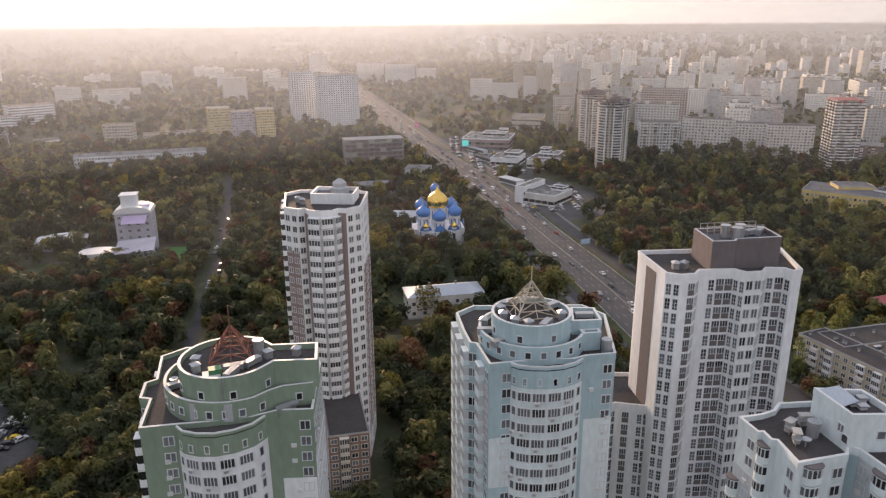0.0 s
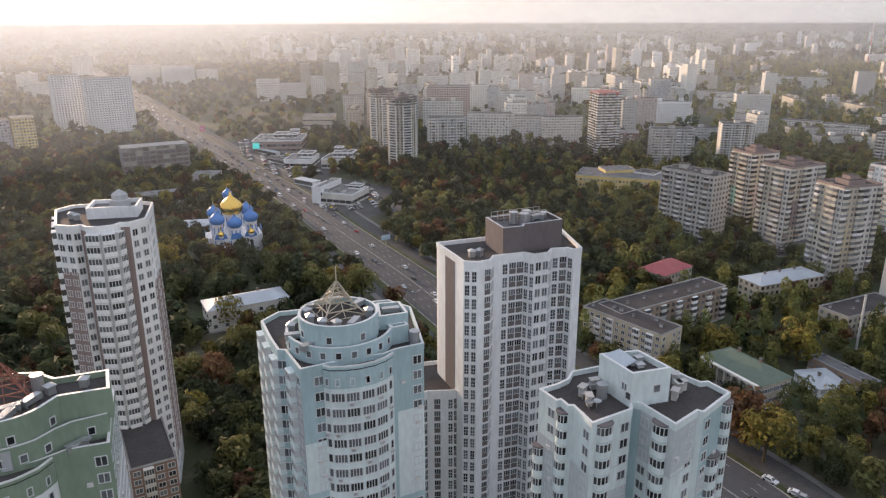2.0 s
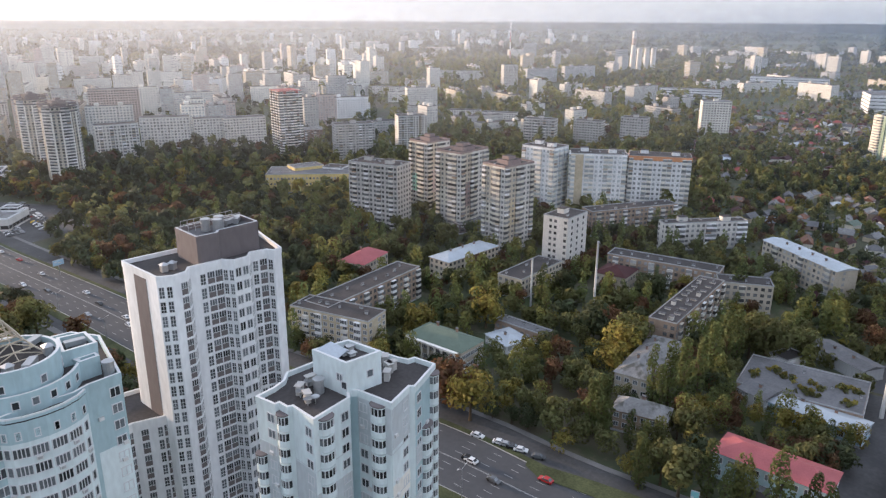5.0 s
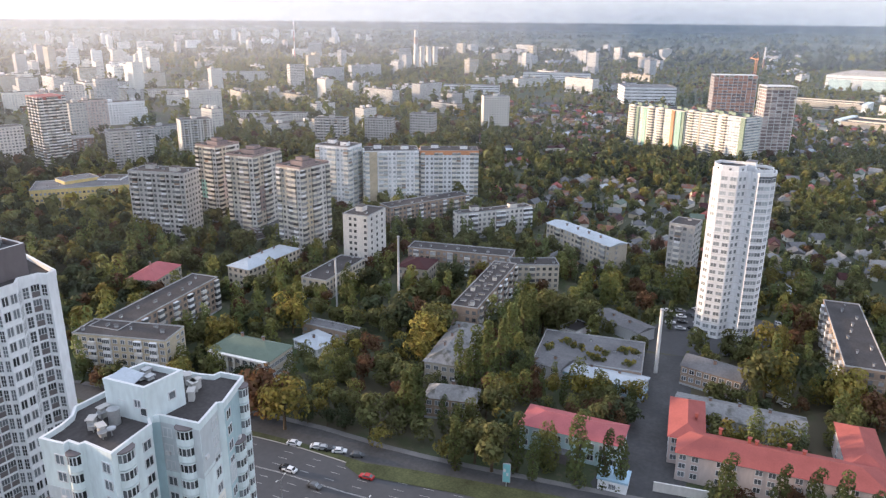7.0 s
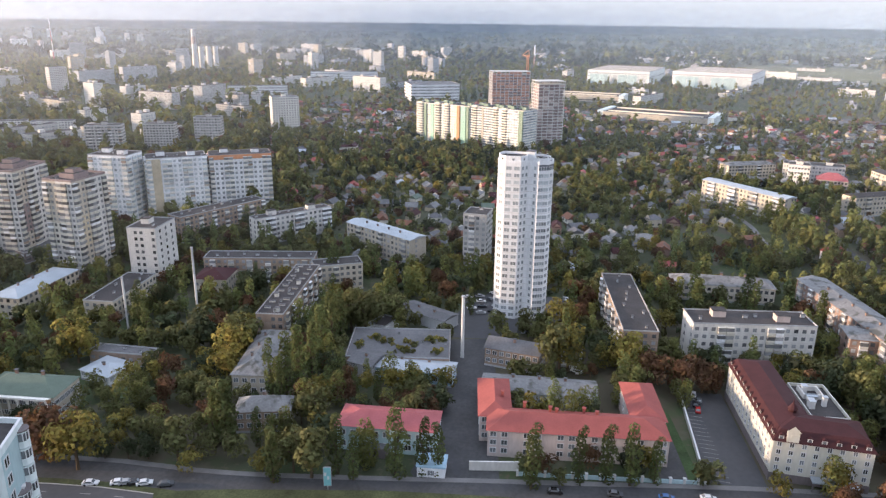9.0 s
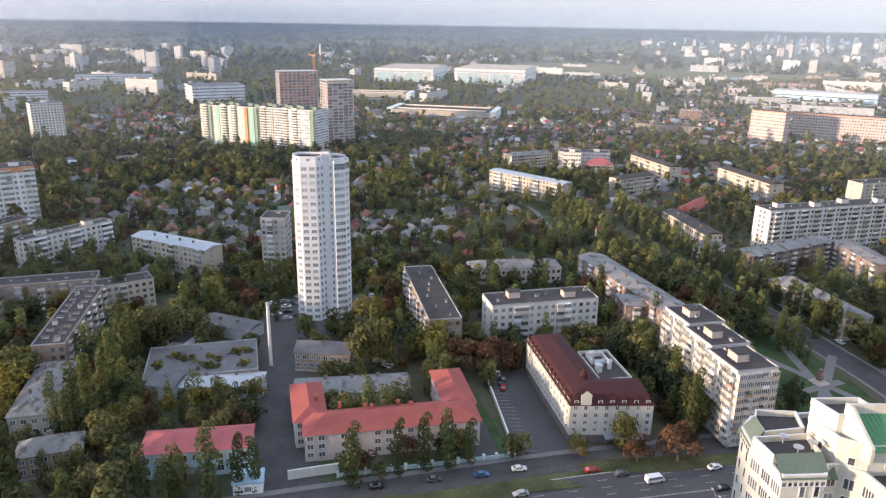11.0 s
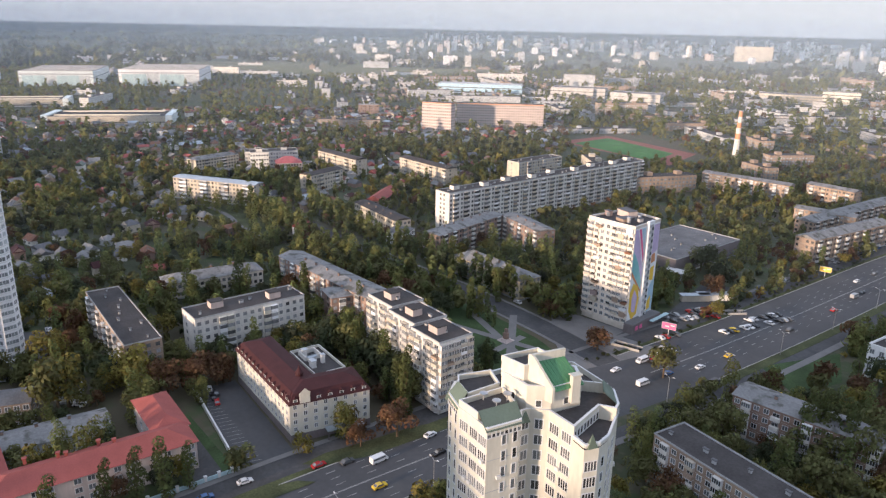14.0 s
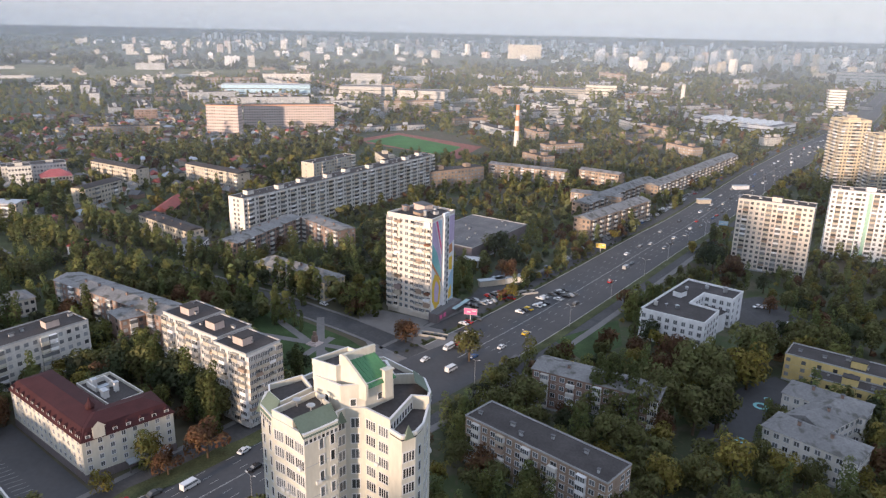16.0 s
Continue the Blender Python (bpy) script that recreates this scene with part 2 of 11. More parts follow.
# ---- mesh tools ----
class Shape:
    """Collects faces with a material slot each and becomes one mesh."""

    def __init__(self):
        self.v, self.f, self.m = [], [], []

    def face(self, pts, m=0):
        n = len(self.v)
        self.v += [tuple(p) for p in pts]
        self.f.append(tuple(range(n, n + len(pts))))
        self.m.append(m)

    def box(self, x0, x1, y0, y1, z0, z1, m=0, top=None):
        self.prism([(x0, y0), (x1, y0), (x1, y1), (x0, y1)], z0, z1, m, top)

    def prism(self, poly, z0, z1, m=0, top=None, lid=True):
        n, k = len(self.v), len(poly)
        self.v += [(x, y, z0) for x, y in poly] + [(x, y, z1) for x, y in poly]
        for i in range(k):
            j = (i + 1) % k
            self.f.append((n + i, n + j, n + k + j, n + k + i))
            self.m.append(m)
        if lid:
            self.f.append(tuple(range(n + k, n + 2 * k)))
            self.m.append(m if top is None else top)
            self.f.append(tuple(range(n + k - 1, n - 1, -1)))
            self.m.append(m)

    def bar(self, a, b, w, m=0):
        """A square bar from a to b."""
        a, b = Vector(a), Vector(b)
        d = (b - a).normalized()
        s = d.cross(Vector((0, 0, 1)) if abs(d.z) < 0.9 else Vector((1, 0, 0))).normalized() * w / 2
        u = d.cross(s).normalized() * w / 2
        c = [s + u, u - s, -s - u, s - u]
        n = len(self.v)
        self.v += [tuple(a + q) for q in c] + [tuple(b + q) for q in c]
        for i in range(4):
            j = (i + 1) % 4
            self.f.append((n + i, n + j, n + 4 + j, n + 4 + i)), self.m.append(m)
        self.f += [(n + 3, n + 2, n + 1, n), (n + 4, n + 5, n + 6, n + 7)]
        self.m += [m, m]

    def tube(self, profile, k=16, m=0, cx=0.0, cy=0.0):
        """A turned body from (radius, z) pairs."""
        n = len(self.v)
        for r, z in profile:
            self.v += [(cx + r * math.cos(2 * math.pi * i / k), cy + r * math.sin(2 * math.pi * i / k), z) for i in range(k)]
        for a in range(len(profile) - 1):
            for i in range(k):
                j = (i + 1) % k
                self.f.append((n + a * k + i, n + a * k + j, n + (a + 1) * k + j, n + (a + 1) * k + i))
                self.m.append(m)
        self.f.append(tuple(range(n + (len(profile) - 1) * k, n + len(profile) * k)))
        self.m.append(m)

    def add(self, other, mx):
        n = len(self.v)
        self.v += [tuple(mx @ Vector(p)) for p in other.v]
        self.f += [tuple(i + n for i in f) for f in other.f]
        self.m += other.m

    def mesh(self, name, mats):
        me = bpy.data.meshes.new(name)
        me.from_pydata(self.v, [], self.f)
        me.polygons.foreach_set("material_index", self.m)
        for x in mats:
            me.materials.append(MATS[x])
        me.update()
        return me


def part(name, shape, mats, parent=None, label="", m=None):
    """One mesh object under a thing or under a part."""
    ob = new(name, shape if isinstance(shape, bpy.types.Mesh) else shape.mesh(name, [mats] if isinstance(mats, str) else mats))
    ob.parent = parent
    if m is not None:
        ob.matrix_basis = m
    return tagged(ob, label)


def thing(name, x, y, ang=0.0, z=0.0, scale=1.0, label="", category="", group="", kind=""):
    ob = new(name)
    ob.empty_display_size = 0.5
    ob.matrix_basis = pose(x, y, z, 0, 0, ang) @ Matrix.Scale(scale, 4)
    return tagged(ob, label, category, group, kind)


def turn(a, x, y):
    c, s = math.cos(radians(a)), math.sin(radians(a))
    return x * c - y * s, x * s + y * c


# Beyond 2.2 km the land is drawn together towards the quarter, with its true bearings and heights above the eye line.
NEAR, SPAN = 2200.0, 2600.0


def settle(x, y):
    """Where a far place stands in the drawn-together land: x, y, z and its scale."""
    d = math.hypot(x, y)
    if d <= NEAR:
        return x, y, 0.0, 1.0
    r = NEAR + SPAN * (1 - math.exp(-(d - NEAR) / SPAN))
    s = r / d
    return x * s, y * s, EYE * (1 - s), s


TAKEN = []  # footprints: x, y, angle, half length, half width


def claim(x, y, ang, hl, hw):
    TAKEN.append((x, y, math.cos(radians(ang)), math.sin(radians(ang)), hl, hw))


# ---- windows and balconies, shared by the buildings ----
OPENINGS = {}


def relief(s, xs, zs, cells):
    """One connected stepped panel in front of a wall: cells[row][col] is (how far it stands out, slot), or None for bare wall."""
    at = {}

    def vert(x, y, z):
        key = (round(x, 4), round(y, 4), round(z, 4))
        if key not in at:
            at[key] = len(s.v)
            s.v.append(key)
        return at[key]

    def quad(p, m):
        s.f.append(tuple(vert(*q) for q in p)), s.m.append(m)

    rows, cols = len(zs) - 1, len(xs) - 1
    get = lambda r, c: (cells[r][c] or (0.0, 0)) if 0 <= r < rows and 0 <= c < cols else (0.0, 0)
    for r in range(rows):
        for c in range(cols):
            if cells[r][c]:
                y, m = -cells[r][c][0], cells[r][c][1]
                quad([(xs[c], y, zs[r]), (xs[c + 1], y, zs[r]), (xs[c + 1], y, zs[r + 1]), (xs[c], y, zs[r + 1])], m)
    for r in range(rows):
        for c in range(cols + 1):
            a, b = get(r, c - 1), get(r, c)
            if abs(a[0] - b[0]) > 1e-6:
                p = [(xs[c], -a[0], zs[r]), (xs[c], -b[0], zs[r]), (xs[c], -b[0], zs[r + 1]), (xs[c], -a[0], zs[r + 1])]
                quad(p, a[1] if a[0] > b[0] else b[1])
    for c in range(cols):
        for r in range(rows + 1):
            a, b = get(r - 1, c), get(r, c)
            if abs(a[0] - b[0]) > 1e-6:
                p = [(xs[c], -b[0], zs[r]), (xs[c], -a[0], zs[r]), (xs[c + 1], -a[0], zs[r]), (xs[c + 1], -b[0], zs[r])]
                quad(p, a[1] if a[0] > b[0] else b[1])


def opening(kind, w, h, panel, plain=False):
    """A window (w wide pair, W triple, n narrow, d door), a glazed balcony (b), an open one (B) or a tall glazed loggia (l)."""
    key = (kind, round(w, 1), round(h, 1), panel, plain)
    if key in OPENINGS:
        return OPENINGS[key]
    s = Shape()
    F, G, P = (0.09, 0), (0.03, 1), (1.1, 2)
    z = 0.9
    if kind in "wWnd":
        if kind == "d":
            z, h = 0.2, 2.4
        n = {"n": 1, "w": 2, "W": 4, "d": 2}[kind]
        f = 0.15
        if plain:
            relief(s, [-w / 2, w / 2], [z, z + h], [[(0.06, 1)]])
        else:
            xs, row = [-w / 2 - f], [F]
            for i in range(n):
                x0 = -w / 2 + w * i / n
                xs += [x0 + (0.065 if i else 0), x0 + w / n - (0.065 if i < n - 1 else 0)]
                row += [G, F]
            xs.append(w / 2 + f)
            relief(s, xs, [z - 0.1, z, z + h, z + h + f], [[(0.14, 0)] * (2 * n + 1), row, [F] * (2 * n + 1)])
    elif kind == "b":
        if plain:
            relief(s, [-w / 2, w / 2], [-0.1, 1.0, 2.5, 2.7], [[P], [(0.98, 1)], [P]])
        else:
            xs, row = [-w / 2], []
            for i in range(4):
                x0 = -w / 2 + w * i / 4
                xs += [x0 + 0.07, x0 + w / 4 - 0.07]
                row += [(1.08, 0), (1.0, 1)]
            xs.append(w / 2)
            row.append((1.08, 0))
            full = [P] * len(row)
            relief(s, xs, [-0.1, 1.0, 2.45, 2.68], [full, row, full])
    elif kind == "B":
        if plain:
            relief(s, [-w / 2, w / 2], [-0.1, 1.0, 2.2], [[P], [(0.03, 1)]])
        else:
            xs = [-w / 2, -w * 0.36, -w * 0.34, -0.04, 0.04, w * 0.34, w * 0.36, w / 2]
            relief(s, xs, [-0.15, 0.0, 1.05, 2.2, 2.3], [[(1.12, 0)] * 7, [P] * 7, [None, F, G, F, G, F, None], [None, F, F, F, F, F, None]])
    elif kind == "o":
        pts = [(-w / 2 * math.cos(math.pi * i / 6), -1.15 * math.sin(math.pi * i / 6) ** 0.8 - 0.02) for i in range(7)]
        for z0, z1, k, q in ((-0.12, 1.02, 2, 1.0), (1.02, 2.4, 1, 0.93), (2.4, 2.62, 2, 1.0)):
            for a, c in zip(pts, pts[1:]):
                s.face([(a[0] * q, a[1] * q, z0), (c[0] * q, c[1] * q, z0), (c[0] * q, c[1] * q, z1), (a[0] * q, a[1] * q, z1)], k)
        s.face([(x, y, 2.62) for x, y in pts], 2), s.face([(x, y, 1.02) for x, y in pts], 2), s.face([(x, y, -0.12) for x, y in pts[::-1]], 2)
        for x, y in pts[1:-1]:
            s.bar((x * 0.95, y * 0.95, 1.0), (x * 0.95, y * 0.95, 2.42), 0.12, 0)
    elif kind == "g":
        xs = [-w / 2, -w / 2 + 0.07, -w / 6 - 0.04, -w / 6 + 0.04, w / 6 - 0.04, w / 6 + 0.04, w / 2 - 0.07, w / 2]
        row = [F, G, F, G, F, G, F]
        relief(s, xs, [0.0, 0.08, 1.2, 1.28, 2.5, 2.6], [[F] * 7, [F, (0.05, 2), (0.05, 2), (0.05, 2), (0.05, 2), (0.05, 2), F], [F] * 7, row, [F] * 7])
    elif kind == "s":
        xs = [-w / 2, -w / 2 + 0.08, -0.04, 0.04, w / 2 - 0.08, w / 2]
        row = [F, G, F, G, F]
        relief(s, xs, [0.1, 0.18, 0.7, 0.78, 1.5, 1.58, 2.3, 2.4], [[F] * 5, row, [F] * 5, row, [F] * 5, row, [F] * 5])
    elif kind == "l":
        if plain:
            relief(s, [-w / 2, w / 2], [0.05, 0.95, 2.7], [[(0.12, 2)], [(0.05, 1)]])
        else:
            xs, row = [-w / 2], []
            for i in range(3):
                x0 = -w / 2 + w * i / 3
                xs += [x0 + 0.06, x0 + w / 3 - 0.06]
                row += [F, G]
            xs.append(w / 2)
            row.append(F)
            relief(s, xs, [0.0, 0.95, 1.9, 2.0, 2.72, 2.8], [[(0.14, 2)] * 7, row, [F] * 7, row, [F] * 7])
    OPENINGS[key] = s
    s.data = s.mesh("balcony" if kind in "bBlo" else "window", ["window_frame_white", "bright_glass" if panel == "warm_white_plaster" else "window_glass", panel])
    return s


# what the owners of the flats have closed their balconies in with
CLADDING = ["white_plaster", "beige_panel", "brown_brick", "grey_panel", "sky_paint"]


SINGLE = [0]


def facade(owner, world_at, a, c, z0, floors, fh, pattern, bay=3.2, ww=1.5, wh=1.5, panel="white_plaster", single=True, rest=None, left_out=0.0, rng=random, fine=False, mixed=0.0):
    """Fills one wall from a to c with windows (w, W, n), doors and glazed or open balconies (b, B), bay by bay."""
    dx, dy = c[0] - a[0], c[1] - a[1]
    length = math.hypot(dx, dy)
    if length < 1.2 or not pattern:
        return
    ux, uy = dx / length, dy / length
    n = max(1, round(length / bay))
    ang = math.degrees(math.atan2(dy, dx))
    pitch = length / n
    for fl in range(floors):
        for i in range(n):
            k = pattern[i % len(pattern)]
            if k == "." or rng.random() < left_out:
                continue
            x, y = a[0] + ux * pitch * (i + 0.5), a[1] + uy * pitch * (i + 0.5)
            wide = {"w": ww, "W": ww * 1.6, "n": ww * 0.55, "d": 1.4, "b": min(pitch * 0.92, 3.4), "B": min(pitch * 0.92, 3.2), "l": min(pitch * 0.94, 5), "g": min(pitch * 0.94, 2.9), "s": min(pitch * 0.7, 1.15), "o": min(pitch * 0.94, 3.6)}[k]
            other = -1
            if mixed and k in "bBl":
                roll = random.Random(int(abs(x * 31 + y * 17) * 7 + fl * 13 + i)).random()
                if roll < mixed:
                    other = min(int(roll / mixed * 7), 6)
                    other = (0, 0, 0, 1, 3, 3, 2)[other]
                    if roll < mixed * 0.75 and k == "B":
                        k, wide = "b", min(pitch * 0.92, 3.4)
            op = opening(k, wide, wh, CLADDING[other] if single and other >= 0 else panel, not single and not fine)
            mx = pose(x, y, z0 + fl * fh, 0, 0, ang)
            if other >= 0 and not single:
                n0 = len(rest.m)
                rest.add(op, mx)
                rest.m[n0:] = [3 + other if q == 2 else q for q in rest.m[n0:]]
                continue
            if single:
                part("balcony" if k in "bBlo" else "window", op.data, None, owner, "", mx)
                SINGLE[0] += 1
            else:
                rest.add(op, mx)


def panes(s, a, c, z0, floors, fh, bay, ww, wh, m, out=0.05, bands=False):
    """Plain recessed-looking panes of a far wall, each a thin slab of its own."""
    dx, dy = c[0] - a[0], c[1] - a[1]
    length = math.hypot(dx, dy)
    if length < 2:
        return
    ux, uy = dx / length, dy / length
    nx, ny = uy * out, -ux * out
    n = max(1, round(length / bay))
    p = length / n
    for fl in range(floors):
        zb = z0 + fl * fh + 0.9
        for i in range(n):
            q = p * (i + 0.5)
            w = (p * 0.46 if bands else min(ww, p * 0.7) / 2)
            x0, y0, x1, y1 = a[0] + ux * (q - w) + nx, a[1] + uy * (q - w) + ny, a[0] + ux * (q + w) + nx, a[1] + uy * (q + w) + ny
            s.face([(x0, y0, zb), (x1, y1, zb), (x1, y1, zb + wh), (x0, y0, zb + wh)], m)


def inset(poly, d):
    """The polygon drawn in by d (counter-clockwise, mild corners)."""
    out = []
    k = len(poly)
    for i in range(k):
        p, q, r = Vector(poly[i - 1]), Vector(poly[i]), Vector(poly[(i + 1) % k])
        e1, e2 = (q - p).normalized(), (r - q).normalized()
        n1, n2 = Vector((-e1.y, e1.x)), Vector((-e2.y, e2.x))
        b = n1 + n2
        b = b / max(0.35, b.length_squared / 2)
        out.append(tuple(q + b * d))
    return out


def parapet(s, poly, z0, z1, wide=0.35, m=0, cap=None):
    inner = inset(poly, wide)
    k = len(poly)
    for i in range(k):
        j = (i + 1) % k
        for p, q, n in ((poly[i], poly[j], m), (inner[j], inner[i], m)):
            s.face([(*p, z0), (*q, z0), (*q, z1), (*p, z1)], n)
        s.face([(*poly[i], z1), (*poly[j], z1), (*inner[j], z1), (*inner[i], z1)], m if cap is None else cap)


def hip_roof(s, L, W, z, rise, over=0.6, m=0, hip=True):
    a, b = L / 2 + over, W / 2 + over
    r = a - b if hip else a
    r = max(r, 0.3)
    A, B, C, D = (-a, -b, z), (a, -b, z), (a, b, z), (-a, b, z)
    E, F = (-r, 0, z + rise), (r, 0, z + rise)
    s.face([A, B, F, E], m), s.face([C, D, E, F], m), s.face([B, C, F], m), s.face([D, A, E], m)
    s.face([D, C, B, A], m)


def box_on(owner, name, x, y, z, lx, ly, lz, mats, label="", ang=0):
    s = Shape()
    s.box(-lx / 2, lx / 2, -ly / 2, ly / 2, 0, lz, 0, 1)
    s.box(-lx / 2 - 0.2, lx / 2 + 0.2, -ly / 2 - 0.2, ly / 2 + 0.2, lz, lz + 0.2, 1)
    return part(name, s, mats, owner, label, pose(x, y, z, 0, 0, ang))


STYLES = {
    #          wall             panel            front     side   bay  roof
    "brick5": ("yellow_brick", "pale_panel", "wwBwbw", "w.w", 3.0, "bitumen_roof"),
    "brown5": ("brown_brick", "pale_panel", "wbwwBw", "w.w", 3.0, "slate_roof"),
    "red5": ("red_brick", "pale_panel", "wbwwBw", "w.w", 3.0, "slate_roof"),
    "panel5": ("pale_panel", "white_plaster", "wwbbww", "w.w", 3.0, "bitumen_roof"),
    "cream5": ("beige_panel", "cream_plaster", "wwwbww", ".w.", 3.0, "bitumen_roof"),
    "panel9": ("pale_panel", "beige_panel", "wbwwbw", ".ww.", 3.0, "bitumen_roof"),
    "grey9": ("grey_panel", "pale_panel", "wbwwbw", "ww", 3.0, "bitumen_roof"),
    "beige16": ("beige_panel", "cream_plaster", "bwwb", "ww", 3.0, "bitumen_roof"),
    "white16": ("white_plaster", "warm_white_plaster", "bwwbw", "wbw", 3.0, "bitumen_roof"),
    "red16": ("rose_plaster", "warm_white_plaster", "bwwbw", "wbw", 3.0, "bitumen_roof"),
    "cream16": ("warm_white_plaster", "cream_plaster", "bwwbw", "wbw", 3.0, "grey_roof"),
    "works": ("grey_plaster", "grey_plaster", "WW", "W", 4.0, "grey_roof"),
    "hall": ("pale_panel", "grey_plaster", "WW", "W", 5.0, "slate_roof"),
    "office": ("white_plaster", "grey_plaster", "w", "w", 2.4, "bitumen_roof"),
    "yellow": ("yellow_plaster", "white_plaster", "w", "w", 2.6, "grey_roof"),
}


def block(name, x, y, ang, L, W, h, floors, style, label, category="apartment building", roof="flat", roof_mat=None, wall=None, front=None, side=None,
          huts=0, base=1.0, group="", single=None, end_mat=None, strips=(), top=None, hut_mat=None, mixed=0.4, glass=None, fields=(), crown=None, deep=0.25):
    """A straight building of storeys: walls, roof with parapet or slopes, windows, balconies and roof huts."""
    X, Y, Z, sc = settle(x, y)
    d = math.hypot(x, y)
    w_mat, p_mat, f_pat, s_pat, bay, r_mat = STYLES[style]
    w_mat, r_mat = wall or w_mat, roof_mat or r_mat
    f_pat, s_pat = f_pat if front is None else front, s_pat if side is None else side
    ob = thing(name, X, Y, ang, Z, sc, label, category, group)
    claim(x, y, ang, L / 2 + 2.5, W / 2 + 2.5)
    poly = [(-L / 2, -W / 2), (L / 2, -W / 2), (L / 2, W / 2), (-L / 2, W / 2)]
    s = Shape()
    fh = (h - base - (0.6 if roof == "flat" else 0.2)) / floors
    steps = [(-1.0, -0.12, 1), (base * 0.8, -0.12, 1), (base * 0.8, 0.0, 0)]
    if d < 700:
        for fl in range(1, floors):
            zj = base + fl * fh - 0.1
            steps += [(zj, 0.0, 0), (zj, 0.05, 2), (zj + 0.07, 0.05, 2), (zj + 0.07, 0.0, 0)]
    steps.append((h, 0.0, 0))
    for i, (zz, off, m) in enumerate(steps):
        s.v += [(px, py, zz) for px, py in inset(poly, off)]
        if i:
            for q in range(4):
                s.f.append((4 * i - 4 + q, 4 * i - 4 + (q + 1) % 4, 4 * i + (q + 1) % 4, 4 * i + q)), s.m.append(m)
    s.f.append(tuple(range(4 * len(steps) - 4, 4 * len(steps)))), s.m.append(0)
    part("wall", s, [w_mat, "grey_plaster", "grey_panel"], ob)
    if end_mat:
        e = Shape()
        e.face([(L / 2 + 0.06, -W / 2 + 0.2, base), (L / 2 + 0.06, W / 2 - 0.2, base), (L / 2 + 0.06, W / 2 - 0.2, h - 0.5), (L / 2 + 0.06, -W / 2 + 0.2, h - 0.5)])
        part("end_panel", e, end_mat, ob)
    for t, wide, m in strips:
        e = Shape()
        e.box(t * L - L / 2, t * L - L / 2 + wide, -W / 2 - deep, -W / 2, base, h - 0.4), e.box(t * L - L / 2, t * L - L / 2 + wide, W / 2, W / 2 + deep, base, h - 0.4)
        part("colour_strip", e, m, ob)
    if top:
        e = Shape()
        e.prism(inset(poly, -0.2), h - top[1], h + 0.3, 0)
        part("top_band", e, top[0], ob)
    for face, u0, u1, z0, z1, m in fields:
        p, q = poly[face], poly[(face + 1) % 4]
        e = Shape()
        long = math.dist(p, q)
        e.box(long * u0, long * u1, -0.04, 0, base + (h - base) * z0, base + (h - base) * z1)
        part("painted_field", e, m, ob, "", pose(*p, 0, 0, 0, math.degrees(math.atan2(q[1] - p[1], q[0] - p[0]))))
    if crown:
        e = Shape()
        e.box(-L * 0.22, L * 0.22, -W * 0.26, W * 0.26, h, h + 2.6, 0, 1), e.box(-L * 0.12, L * 0.12, -W * 0.15, W * 0.15, h + 2.6, h + 4.4, 0, 1)
        parapet(e, inset(poly, -0.15), h, h + 1.1, 0.35, 0, 0)
        part("roof_storey", e, [crown, r_mat], ob)
    r = Shape()
    if roof == "flat":
        r.prism(inset(poly, 0.3), h, h + (0.36 if top else 0.05), 0)
        parapet(r, inset(poly, -0.1), h, h + 0.45, 0.3, 1, 2)
        rng = random.Random(int(abs(x * 7 + y * 3)))
        part("roof", r, [r_mat, "grey_plaster", "roof_rim"], ob)
        for i in range(huts):
            hx = (i + 0.5) / huts * L - L / 2
            box_on(ob, "roof_hut", hx, W * 0.12 * (-1) ** i, h + 0.05, min(5.0, L / huts * 0.6), min(4.0, W * 0.45), 2.6, [hut_mat or w_mat, r_mat])
        if d < 600:
            for i in range(int(L / 7)):
                box_on(ob, "vent", (i + 0.3 + rng.random() * 0.5) / int(L / 7) * L - L / 2, (rng.random() - 0.5) * W * 0.6, h + 0.05, 0.5 + rng.random() * 1.4, 0.6, 0.7 + rng.random() * 0.5, ["grey_plaster", "grey_roof"])
    else:
        hip_roof(r, L, W, h, float(roof[1:]), 0.5, 0, roof[0] == "h")
        part("roof", r, [r_mat], ob)
        if d < 450:
            for i in range(max(1, int(L / 12))):
                box_on(ob, "chimney", (i + 0.5) / max(1, int(L / 12)) * L * 0.7 - L * 0.35, W * 0.12, h + float(roof[1:]) * 0.3, 0.9, 0.6, float(roof[1:]) * 0.7 + 0.7, ["red_brick", "grey_roof"])
    far = Shape()
    for i in range(4):
        a, c = poly[i], poly[(i + 1) % 4]
        mid = turn(ang, (a[0] + c[0]) / 2, (a[1] + c[1]) / 2)
        nx, ny = turn(ang, c[1] - a[1], a[0] - c[0])
        seen = nx * (-x - mid[0]) + ny * (-y - mid[1]) > 0
        pat = f_pat if i % 2 == 0 else s_pat
        if d < 272 and (single is None or single) and seen:
            facade(ob, None, a, c, base, floors, fh, pat, bay, 1.5, min(1.5, fh * 0.52), p_mat, True, mixed=mixed)
        elif d < 750 and seen:
            facade(ob, None, a, c, base, floors, fh, pat, bay, 1.5, min(1.5, fh * 0.52), p_mat, False, far, mixed=mixed)
        elif pat:
            panes(far, a, c, base, floors, fh, bay, 1.7, min(1.5, fh * 0.5), 1, 0.06, style in ("works", "hall"))
    if far.f:
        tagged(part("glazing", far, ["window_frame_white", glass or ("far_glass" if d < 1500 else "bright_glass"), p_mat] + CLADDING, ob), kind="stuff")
    return ob


